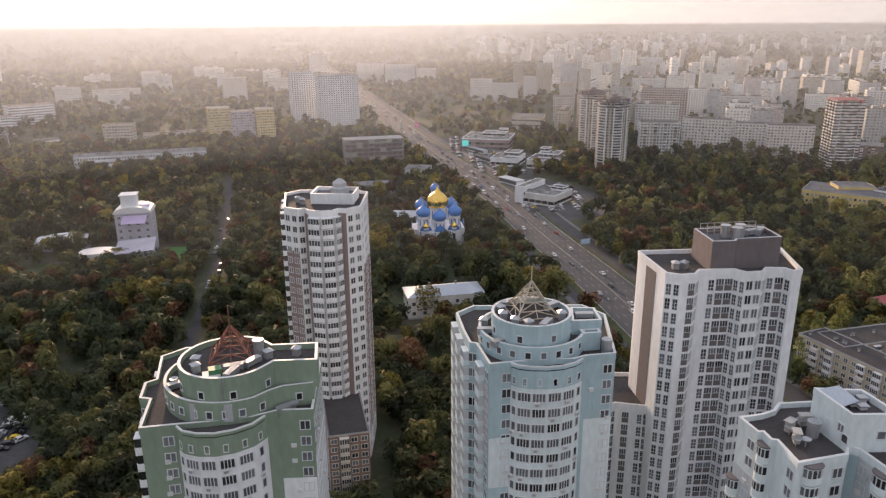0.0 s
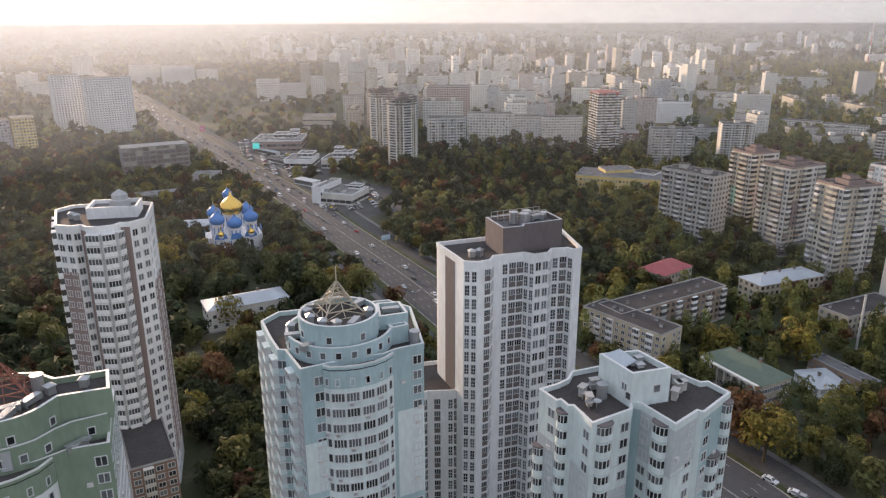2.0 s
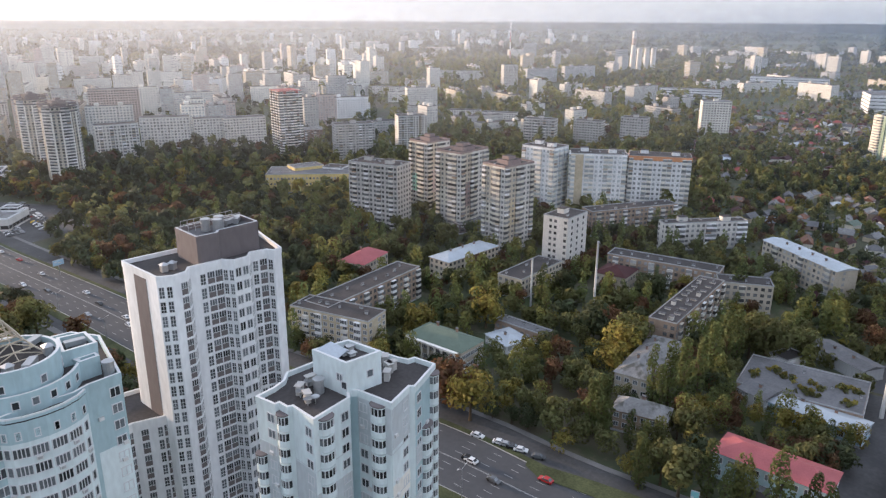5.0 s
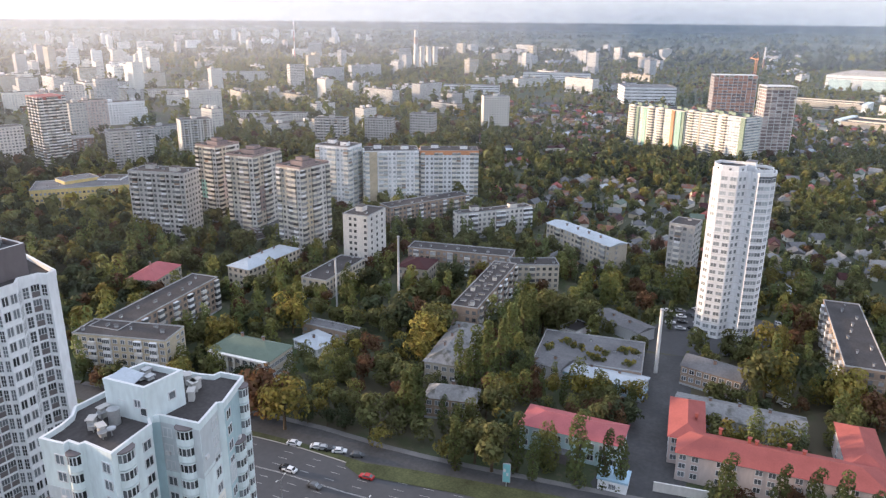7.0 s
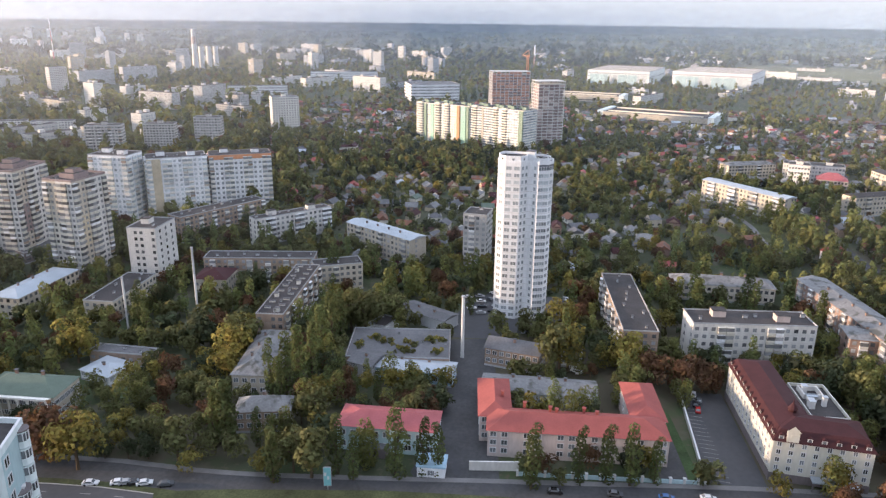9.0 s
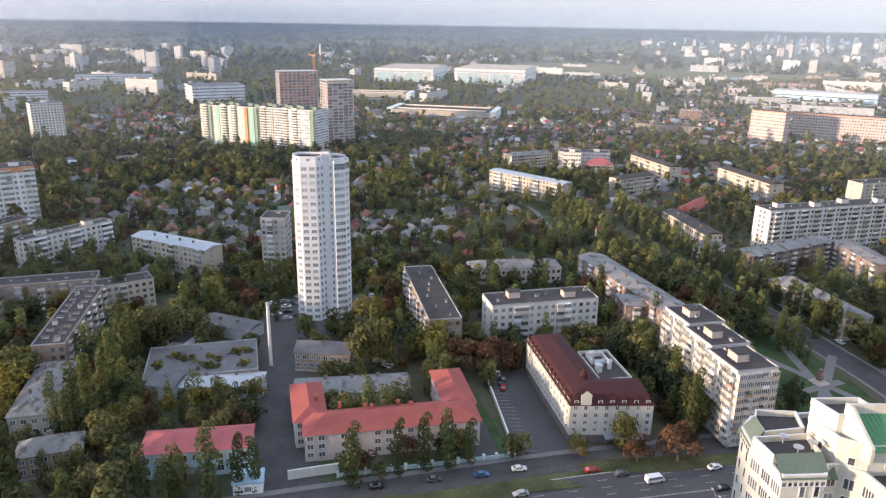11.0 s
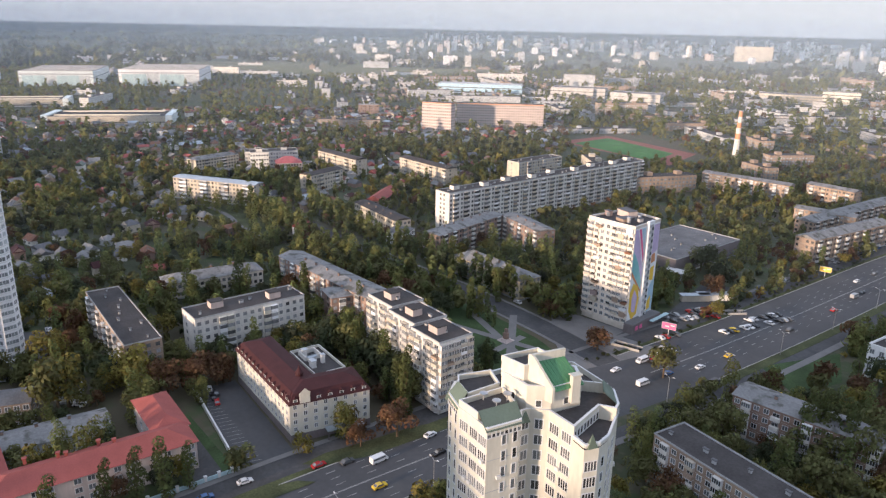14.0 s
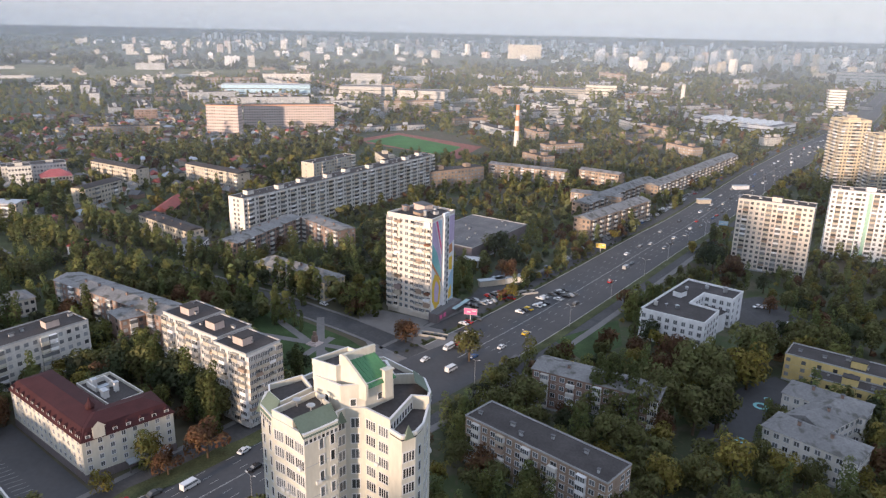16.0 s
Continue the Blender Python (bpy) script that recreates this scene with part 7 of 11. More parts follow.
block("long_shed", 221.9, 29.1, -81.6, 38.2, 12.0, 6.0, 1, "works", "long shed with a weathered grey asbestos roof", "building", roof='g2', roof_mat='slate_roof', front='', side='')
block("white_annex", 253.8, 21.4, 84.3, 6.5, 7.0, 5.0, 1, "office", "small white annex beside the brick house", "building")
block("workshop_hall", 239.7, 85.8, -75.4, 38.5, 26.0, 6.0, 1, "works", "flat-roofed workshop overgrown with weeds", "building", wall='brown_brick', roof_mat='grey_roof')
block("workshop_wing", 224.6, 92.8, 80.5, 9.8, 12.0, 6.0, 2, "works", "grey workshop wing with a slate roof", "building", wall='grey_plaster', roof='g1.5')
block("blue_workshop", 225.9, 75.2, -86.3, 29.2, 10.0, 5.0, 1, "works", "low workshop with a pale blue roof and wall", "building", wall='sky_paint', roof='g1.2', roof_mat='pale_metal_roof')
block("garage_row", 276.1, 85.7, 67.8, 24.6, 10.0, 5.0, 1, "works", "row of garages with a grey slate roof", "building", roof='g1.2', front='', side='')
block("white_shed", 260.0, 100.2, -13.0, 10.7, 8.0, 5.0, 1, "office", "small white shed with a flat roof", "building", front='', side='')
block("shed_house", 481.9, -174.9, -38.3, 37.9, 12.0, 7.0, 2, "red5", "red-roofed house on the side street", "building", roof='g3.5', roof_mat='red_metal_roof', front='w', side='w')
block("apartment_building", 421.3, -152.4, 8.3, 55.1, 11.0, 12.0, 3, "cream5", "pale three-storey block beside the side street", "apartment building", roof='g1.2', front='w', side='w')
block("apartment_building", 546.9, -148.0, -58.1, 36.2, 12.0, 14.0, 4, "cream5", "pale four-storey block with a slate roof", "apartment building", roof='g1.5')
block("apartment_building", 616.1, -185.6, 16.4, 60.5, 12.0, 14.0, 4, "cream5", "pale four-storey block with a slate roof", "apartment building", roof='g1.5')
block("apartment_building", 556.8, -243.0, 13.4, 66.0, 12.0, 14.0, 4, "cream5", "pale four-storey block with a slate roof", "apartment building", roof='g1.5')
block("apartment_building", 493.8, -310.5, -74.0, 50.9, 13.0, 24.0, 9, "cream5", "nine-storey beige block behind the long row", "apartment building")
block("apartment_building", -181.8, 956.6, 20.8, 30.5, 22.0, 64.3, 24, "panel9", "pale tower of a twin pair beside the avenue", "apartment building", wall='white_plaster')
block("apartment_building", -131.6, 924.2, 18.1, 50.3, 22.0, 62.8, 24, "panel9", "pale broad tower of a twin pair beside the avenue", "apartment building", wall='white_plaster')
block("apartment_building", -246.1, 800.7, 22.1, 23.2, 20.0, 36.6, 12, "yellow", "yellow wing of a new apartment house", "apartment building")
block("apartment_building", -216.9, 790.9, 20.3, 23.9, 18.0, 33.9, 12, "panel9", "lilac middle of a new apartment house", "apartment building", wall='lilac_panel')
block("apartment_building", -192.6, 790.7, 18.7, 19.2, 20.0, 36.2, 12, "yellow", "yellow wing of a new apartment house", "apartment building")
block("apartment_building", -332.5, 1183.1, 15.7, 37.5, 20.0, 41.5, 12, "panel9", "pale block in evening haze", "apartment building")
block("apartment_building", -579.6, 1474.8, 21.5, 35.6, 20.0, 33.8, 12, "panel9", "pale tower block beyond the trees", "apartment building")
block("apartment_building", -503.2, 1635.3, 17.1, 35.7, 20.0, 25.4, 10, "panel9", "pale panel block in the far haze", "apartment building")
block("clinic", -335.6, 753.4, 9.0, 28.9, 16.0, 25.4, 8, "cream5", "pale clinic block beyond the trees", "clinic")
block("clinic", -410.0, 747.8, 38.7, 21.5, 16.0, 10.4, 3, "office", "low white clinic house among trees", "clinic")
block("clinic", -541.6, 957.9, 41.5, 54.2, 30.0, 24.3, 7, "office", "broad white clinic with rows of windows", "clinic")
block("clinic", -590.7, 1160.7, 27.0, 38.0, 25.0, 29.4, 8, "panel9", "white and blue clinic tower", "clinic")
block("clinic", -524.3, 860.9, 31.3, 27.3, 20.0, 20.9, 6, "office", "white clinic wing beyond the wood", "clinic")
block("long_hospital", -273.0, 651.4, 16.7, 111.4, 15.0, 13.2, 3, "office", "long pale three-storey hospital with a slate roof", "clinic", roof='g2', roof_mat='slate_roof')
block("long_house", -556.4, 1259.0, 28.8, 76.4, 15.0, 18.8, 5, "panel5", "long pale block beyond the woods", "building")
block("long_house", -295.9, 802.1, 25.3, 66.0, 15.0, 9.9, 3, "panel5", "long pale block beyond the woods", "building")
block("apartment_building", -303.1, 1372.5, 17.5, 39.5, 18.0, 25.5, 9, "panel9", "pale block beside the avenue", "apartment building")
block("apartment_building", -300.7, 1806.9, 9.4, 43.3, 25.0, 50.3, 14, "panel9", "hazy tower block down the avenue", "apartment building")
block("apartment_building", -154.8, 1604.3, 5.5, 58.4, 18.0, 39.1, 12, "panel9", "pale panel block in evening haze", "apartment building")
block("apartment_building", -86.8, 1540.3, 3.2, 62.1, 18.0, 39.9, 12, "panel9", "pale panel block in evening haze", "apartment building")
block("apartment_building", -33.6, 1593.7, 1.2, 42.5, 18.0, 28.3, 9, "panel9", "pale panel block in evening haze", "apartment building")
block("barn", -50.3, 540.5, 10.3, 35.3, 12.0, 7.4, 1, "works", "long low barn with a grey slate roof among trees", "building", roof='g2', roof_mat='slate_roof', front='w')
block("shop", -19.7, 582.4, -8.1, 19.1, 18.0, 11.6, 2, "hall", "small house with a pale roof by the avenue", "building", roof='h2')
block("parish_house", -25.8, 444.2, -4.7, 18.8, 16.0, 8.4, 2, "hall", "parish house with a pale blue metal roof", "building", roof='h2', wall='red_brick', roof_mat='pale_metal_roof')
block("grey_roofed_house", 0.0, 303.0, 12.0, 34.1, 14.0, 10.1, 2, "hall", "long house with a pale metal hipped roof among trees", "building", roof='h2.5', front='w', roof_mat='pale_metal_roof')
block("brick_block", -28.3, 179.2, 13.0, 10.5, 32.0, 22.9, 9, "red5", "brick block with a dark flat roof below the tower", "building", roof_mat='bitumen_roof')
def market(name, x, y, ang, L, W, h, wall, roof, label, upper, seed):
    """A low shop of stepped volumes with dark glazed bands, white parapets and much plant on its roofs."""
    ob = thing(name, x, y, ang, 0, 1, label, "shop")
    claim(x, y, ang, L / 2 + 2, W / 2 + 2)
    mr = random.Random(seed)
    for i, (u, v, lx, ly, z0, z1) in enumerate([(0, 0, L, W, 0, h)] + upper):
        s, g2 = Shape(), Shape()
        poly = [(u - lx / 2, v - ly / 2), (u + lx / 2, v - ly / 2), (u + lx / 2, v + ly / 2), (u - lx / 2, v + ly / 2)]
        s.prism(poly, z0 - (1 if i == 0 else 0), z1, 0, 1)
        parapet(s, inset(poly, -0.12), z1 - 0.1, z1 + 0.7, 0.4, 2, 2)
        part("volume", s, [wall if i == 0 else "white_plaster", roof, "white_plaster"], ob)
        for p, q in zip(poly, poly[1:] + poly[:1]):
            if math.dist(p, q) > 7:
                panes(g2, p, q, z0 + 0.4, max(1, int((z1 - z0) / 4.5)), 4.5, 5.0, 4.2, 2.2, 0, 0.06, True)
        tagged(part("glazing", g2, "window_glass", ob), kind="stuff")
        for _ in range(int(lx * ly / 90)):
            a, b = u + mr.uniform(-0.42, 0.42) * lx, v + mr.uniform(-0.42, 0.42) * ly
            box_on(ob, "roof_plant", a, b, z1, mr.uniform(1.2, 3.5), mr.uniform(1.2, 3.0), mr.uniform(0.8, 2.0), [mr.choice(("galvanised", "grey_plaster", "white_paint")), "grey_roof"], ang=mr.choice((0, 0, 20)))
    return ob


centre = market("shopping_centre", 48.4, 748.0, -13.7, 48.0, 46.0, 11.0, "rose_taupe", "slate_roof", "shopping centre with dark walls, roof plant and a glowing screen", [(6, 6, 24, 20, 11.0, 14.5), (14, 10, 9, 8, 14.5, 17.5)], 4)
s = Shape()
s.box(-3.2, 3.2, -0.3, 0, 4.0, 9.5)
part("advert_screen", s, "lit_screen", centre, "glowing turquoise advert screen", pose(-20, -23.1, 0))
market("shop_row", 60.3, 655.3, -20.3, 25.0, 30.0, 7.0, "white_plaster", "slate_roof", "low white shop of stepped storeys with glazed bands", [(4, 4, 14, 16, 7.0, 10.5)], 5)
market("shop_row", 92.9, 640.0, -23.3, 27.0, 30.0, 8.0, "pale_panel", "grey_roof", "white shop of stepped storeys with plant on its roof", [(3, 5, 18, 18, 8.0, 12.0), (-3, 9, 8, 8, 12.0, 15.0)], 6)
market("furniture_store", 74.0, 511.0, -36.0, 30.0, 28.0, 7.5, "pale_panel", "slate_roof", "white store with a grey flat roof and a taller blank wing", [(-12.0, 0, 7.0, 32.0, 0.0, 11.5), (8, 8, 10, 8, 7.5, 10.0)], 7)
block("depot", 102.1, 856.0, -16.8, 35.4, 25.0, 18.9, 3, "works", "beige concrete depot block", "building", wall='beige_panel')
block("apartment_building", 65.5, 1215.3, -3.1, 37.2, 16.0, 34.6, 9, "panel9", "long pale panel block beyond the wood", "apartment building")
block("apartment_building", 99.5, 1161.9, -4.9, 40.9, 16.0, 31.4, 9, "panel9", "long pale panel block beyond the wood", "apartment building")
block("apartment_building", 138.3, 1337.3, -5.9, 17.3, 16.0, 50.6, 16, "beige16", "tall tower block in evening haze", "apartment building")
block("apartment_building", 141.0, 1175.7, -6.8, 22.4, 16.0, 40.5, 16, "panel9", "slender pale panel tower block", "apartment building")
block("apartment_building", 184.1, 1333.8, -7.9, 29.3, 16.0, 52.4, 16, "beige16", "tall tower block in evening haze", "apartment building")
block("apartment_building", 158.1, 950.9, -9.4, 26.1, 18.0, 31.0, 14, "panel9", "pale panel tower block", "apartment building")
def ringed_tower(x, y, r, h, floors):
    """A round-cornered tower with ribs, loggias and a dark open ring on its head."""
    ob = thing("round_tower", x, y, 8, 0, 1, "tall beige tower with white ribs and a dark ring crown", "apartment building")
    claim(x, y, 8, r + 3, r + 3)
    poly = [(r * math.cos(radians(30 * i + 15)), r * math.sin(radians(30 * i + 15))) for i in range(12)]
    s = Shape()
    s.prism(poly, -1, h)
    part("wall", s, "beige_panel", ob)
    fh = (h - 2) / floors
    rest = Shape()
    for i in range(6, 12):
        facade(ob, None, poly[i], poly[(i + 1) % 12], 1.5, floors, fh, "w" if i % 2 else "b", 3.4, 1.6, 1.5, "pale_panel", False, rest, mixed=0.15)
        e = Shape()
        e.box(-0.7, 0.7, -0.7, 0.7, 0, h - 4)
        part("rib", e, "warm_white_plaster", ob, "", pose(*poly[i], 0, 0, 0, 30 * i + 15))
    tagged(part("glazing", rest, ["window_frame_white", "far_glass", "pale_panel"] + CLADDING, ob), kind="stuff")
    for z0, z1, q, m in ((h - 4, h - 2.8, 1.04, "taupe_plaster"), (h, h + 1.0, 1.07, "taupe_plaster"), (h + 2.6, h + 3.4, 1.07, "taupe_plaster")):
        e = Shape()
        parapet(e, [(px * q, py * q) for px, py in poly], z0, z1, 1.2, 0)
        part("ring", e, m, ob)
    e = Shape()
    for px, py in poly:
        e.box(px - 0.4, px + 0.4, py - 0.4, py + 0.4, h, h + 2.8)
    e.box(-5, 5, -5, 5, h, h + 4.6), e.box(-2, 2, -3, 1, h + 4.6, h + 6.4)
    part("roof_storey", e, "taupe_plaster", ob)


ringed_tower(147.6, 718.8, 12.0, 56.0, 23)
ringed_tower(145.6, 621.2, 13.0, 59.0, 24)
block("apartment_building", 270.7, 892.5, -16.9, 54.2, 18.0, 45.2, 16, "red16", "broad red and white tower block", "apartment building")
block("apartment_building", 210.5, 701.8, -8.7, 37.4, 16.0, 30.9, 10, "panel9", "stepped beige panel block beyond the wood", "apartment building")
block("apartment_building", 264.0, 721.1, -25.1, 46.3, 16.0, 31.1, 10, "panel9", "stepped grey panel block beyond the wood", "apartment building")
block("apartment_building", 305.3, 706.0, -18.4, 36.7, 16.0, 28.3, 10, "panel9", "pale panel block beyond the wood", "apartment building")
block("apartment_building", 331.0, 688.8, -13.7, 41.6, 16.0, 28.6, 10, "panel9", "pale panel block beyond the wood", "apartment building")
block("red_crowned_tower", 338.0, 611.4, -6.9, 21.8, 24.0, 60.6, 24, "red16", "tall pale rose tower with a red crown", "apartment building", front='blbb', side='lb', strips=((0.05, 2.5, 'white_plaster'), (0.42, 2.5, 'white_plaster'), (0.85, 2.5, 'white_plaster')), wall='rose_plaster', roof_mat='red_metal_roof', top=('red_metal_roof', 2.5))
block("apartment_building", 367.5, 616.7, -30.8, 20.0, 18.0, 21.6, 9, "red5", "brick block beside the red-crowned tower", "apartment building")
block("kindergarten", 280.7, 473.9, -36.6, 65.5, 30.0, 13.9, 3, "yellow", "yellow and white school with grey flat roofs", "school")
block("apartment_building", 367.9, 545.3, -22.0, 36.1, 16.0, 34.5, 14, "grey9", "grey and white panel tower block", "apartment building", huts=1)
block("apartment_building", 450.8, 566.0, -26.5, 29.1, 18.0, 32.9, 14, "panel9", "white panel tower block", "apartment building", huts=1)
block("apartment_building", 550.4, 482.9, -63.7, 31.7, 14.0, 29.7, 10, "grey9", "grey panel block among tall trees", "apartment building", huts=1)
block("apartment_building", 595.9, 457.6, -67.5, 28.8, 14.0, 26.5, 10, "grey9", "grey panel block among tall trees", "apartment building", huts=1)
block("apartment_building", 634.4, 429.4, -70.9, 26.1, 14.0, 29.4, 10, "grey9", "grey panel block among tall trees", "apartment building", huts=1)
block("tower_block", 963.7, 925.0, -26.2, 26.8, 16.0, 45.3, 16, "panel9", "lone pale tower block", "apartment building")
block("apartment_building", 1675.0, 1525.2, -47.7, 39.9, 20.0, 53.0, 16, "works", "grey tower block in evening haze", "apartment building")
block("apartment_building", 1491.9, 1063.8, -54.5, 29.4, 25.0, 54.3, 12, "works", "hazy grey plant tower", "apartment building")
block("apartment_building", 757.0, 979.0, -47.7, 116.0, 14.0, 14.6, 5, "panel5", "long pale five-storey row", "apartment building")
block("apartment_building", 773.1, 1145.4, -26.0, 73.9, 14.0, 16.4, 5, "panel5", "long pale five-storey row", "apartment building")
block("apartment_building", 635.8, 690.6, -54.6, 45.8, 14.0, 12.5, 5, "panel5", "five-storey block among trees", "apartment building")
block("apartment_building", 643.7, 631.7, -57.5, 42.7, 14.0, 14.5, 5, "panel5", "five-storey block among trees", "apartment building")
block("apartment_building", 1034.5, 1146.7, -50.1, 115.8, 14.0, 20.0, 6, "panel5", "long row beyond the trees", "apartment building")
block("apartment_building", 1079.1, 654.6, -62.8, 56.8, 20.0, 16.3, 4, "works", "long low works building beyond trees", "apartment building")
block("apartment_building", 1086.8, 635.0, -64.7, 93.4, 20.0, 16.9, 4, "works", "long white works building beyond trees", "apartment building", wall='white_plaster')
block("apartment_building", 1407.9, 621.5, -70.2, 135.9, 20.0, 20.2, 4, "works", "long pale works building", "apartment building", wall='white_plaster')
block("big_white_works", 1155.7, 355.7, -60.9, 79.3, 60.0, 25.6, 5, "works", "big white and blue works hall", "building", wall='white_plaster')
block("stepped_tower", 739.5, 401.0, -51.5, 29.6, 18.0, 40.8, 15, "cream16", "stepped cream apartment tower", "apartment building", huts=1)
block("apartment_building", 367.9, 317.5, -81.2, 25.0, 18.0, 44.1, 13, "white16", "white wing of the big white complex", "apartment building", huts=2, front='bwwb', side='bw', mixed=0.25, glass='bright_glass')
block("apartment_building", 386.8, 288.1, -49.3, 35.7, 18.0, 41.4, 13, "white16", "white middle of the big white complex with a yellow strip", "apartment building", huts=2, front='bwwb', side='bw', mixed=0.25, glass='bright_glass', strips=((0.0, 8, 'yellow_brick'),))
block("apartment_building", 416.4, 260.7, -54.9, 39.2, 18.0, 39.9, 12, "white16", "white wing of the big white complex with an orange top", "apartment building", huts=2, front='bwwb', side='bw', mixed=0.25, glass='bright_glass', top=('orange_panel', 2.6))
def hangar(x, y, ang, L, W, h, wall, label):
    """A huge flat hall: ribbed roof with rows of skylights, tall sliding doors and pale corner piers."""
    ob = block("hangar", x, y, ang, L, W, h, 2, "hall", label, "hangar", front=".", side=".", wall=wall, roof_mat="slate_roof")
    s = Shape()
    n = int(W / 12)
    for i in range(n):
        v = -W / 2 + 6 + i * 12.0
        s.box(-L / 2 + 3, L / 2 - 3, v - 1.6, v + 1.6, h + 0.05, h + 1.2, 0, 1)
    part("skylight", s, ["grey_plaster", "slate_roof"], ob)
    for side in (-1, 1):
        for q in range(6):
            s = Shape()
            u0 = -L / 2 + 5 + q * (L - 10) / 6
            s.box(u0, u0 + (L - 10) / 6 - 0.8, side * W / 2 - 0.3, side * W / 2 + 0.3, 0.3, h * 0.72)
            part("sliding_door", s, "pale_blue_plaster" if q % 3 else "pale_grey_plaster", ob)
        s = Shape()
        s.box(-L / 2 - 0.5, L / 2 + 0.5, side * W / 2 - 0.4, side * W / 2 + 0.4, h * 0.76, h * 0.84)
        part("band", s, "grey_plaster", ob)
    return ob


hangar(1671.6, 66.0, 80.3, 128.9, 180.0, 28.0, "cool_white_plaster", "huge pale aircraft hangar with a ribbed roof")
hangar(1645.9, -122.9, 75.7, 151.4, 180.0, 31.0, "white_plaster", "huge white aircraft hangar with tall doors")


def depot(x, y, ang, L, W, h, label):
    """A long flat depot: dark roof, raised skylight strips and a white gable end."""
    ob = block("long_depot", x, y, ang, L, W, h, 1, "works", label, "building", wall="beige_panel", roof_mat="bitumen_roof")
    s = Shape()
    s.box(-L * 0.4, L * 0.42, W * 0.30, W * 0.36, h + 0.05, h + 1.8, 0, 1), s.box(-L * 0.4, L * 0.42, -W * 0.36, -W * 0.30, h + 0.05, h + 1.8, 0, 1)
    part("skylight", s, ["ivory_plaster", "grey_roof"], ob)
    for side in (-1, 1):
        s = Shape()
        s.box(side * (L / 2 - 3.5) - 3.8, side * (L / 2 - 3.5) + 3.8, -W / 2 - 0.3, W / 2 + 0.3, -0.5, h + 1.6)
        part("end_bay", s, "cool_white_plaster", ob)
    return ob


depot(1016.0, -6.0, 77.2, 150.0, 62.0, 10.0, "long flat depot with pale skylights and a white end")
depot(1244.0, 108.0, 84.0, 120.0, 50.0, 10.0, "flat beige depot beside the tracks")
block("orange_topped_block", 821.6, -372.8, 45.6, 38.0, 16.0, 34.8, 9, "panel9", "white block with an orange roof edge", "building", top=('orange_panel', 0.8), wall="rose_plaster")
block("orange_topped_block", 828.1, -462.7, 62.8, 111.8, 16.0, 30.4, 9, "panel9", "long pale rose block with an orange roof edge", "building", top=('orange_panel', 0.8), wall="rose_plaster")
block("small_block", 1004.0, -344.1, 71.1, 29.1, 14.0, 14.4, 4, "red5", "pale four-storey house in the villa quarter", "building")
block("white_school", 655.0, -131.0, 82.0, 46.0, 16.0, 14.5, 4, "office", "pale stepped school with grey flat roofs", "school", wall="pale_panel", huts=2)
block("school_wing", 640.0, -117.5, 82.0, 16.0, 14.0, 16.5, 4, "office", "pale school wing with a flat roof", "school", wall="warm_white_plaster", huts=1)
block("red_roofed_wing", 631.0, -141.0, 82.0, 22.0, 15.0, 7.5, 2, "office", "low school hall with a rose red hipped roof", "school", wall="rose_plaster", roof="h5.0", roof_mat="rose_metal_roof")
block("apartment_building", 652.0, -80.0, -62.0, 44.0, 13.0, 12.0, 4, "cream5", "beige four-storey block with a grey roof", "apartment building", roof="h2.2", roof_mat="slate_roof")
block("long_works", 1130.8, -798.1, 46.8, 97.9, 40.0, 21.7, 3, "works", "long white works hall beyond trees", "building", wall='grey_panel')
block("long_works", 994.9, -820.1, 40.5, 83.5, 40.0, 23.0, 3, "works", "long beige works hall beyond trees", "building", wall='grey_panel')
block("works_tower", 1352.0, -951.2, 54.9, 67.7, 20.0, 28.3, 6, "works", "grey office block on the works", "building")
block("long_works", 1292.7, -676.1, 57.4, 164.5, 40.0, 17.6, 2, "works", "long low works with a pale blue metal roof", "building", wall="sky_paint", roof_mat="pale_metal_roof")
sawtooth = block("sawtooth_hall", 486.0, -972.0, 1.0, 120.0, 66.0, 13.0, 2, "works", "white factory hall with a sawtooth roof", "building", wall="white_plaster")
for i in range(9):
    s = Shape()
    u = -48 + i * 11.0
    s.face([(u, -26, 13.1), (u, 26, 13.1), (u + 6, 26, 16.0), (u + 6, -26, 16.0)][::-1], 0), s.face([(u + 6, -26, 16.0), (u + 6, 26, 16.0), (u + 7, 26, 13.1), (u + 7, -26, 13.1)][::-1], 1)
    s.face([(u, -26, 13.1), (u + 6, -26, 16.0), (u + 7, -26, 13.1)][::-1], 0), s.face([(u, 26, 13.1), (u + 6, 26, 16.0), (u + 7, 26, 13.1)], 0)
    part("sawtooth", s, ["white_paint", "far_glass"], sawtooth)
block("long_works", 970.7, -1178.3, 36.5, 133.1, 40.0, 15.6, 3, "works", "long beige works building with windows", "building", wall='beige_panel')
block("long_works", 894.9, -1195.7, 36.8, 59.9, 25.0, 26.1, 4, "works", "cream office block on the works", "building", wall='cream_plaster')
block("long_works", 1130.7, -784.4, 47.2, 77.5, 40.0, 21.3, 3, "works", "long white works hall beyond trees", "building", wall='grey_panel')
block("long_works", 737.9, -2093.5, 19.4, 121.0, 50.0, 39.6, 5, "works", "huge white block beyond the avenue", "building", wall='pale_panel')
block("big_slab", 2406.8, -2602.0, 42.8, 156.2, 25.0, 64.0, 10, "works", "big white slab block in haze", "building", wall='beige_panel')
block("stepped_tower", 241.0, -676.3, 44.6, 23.6, 22.0, 58.0, 20, "cream16", "tall tan stepped tower with loggias beside the avenue", "apartment building", wall='yellow_brick', front='bwwb', side='bwwb', mixed=0.5, crown='yellow_brick')
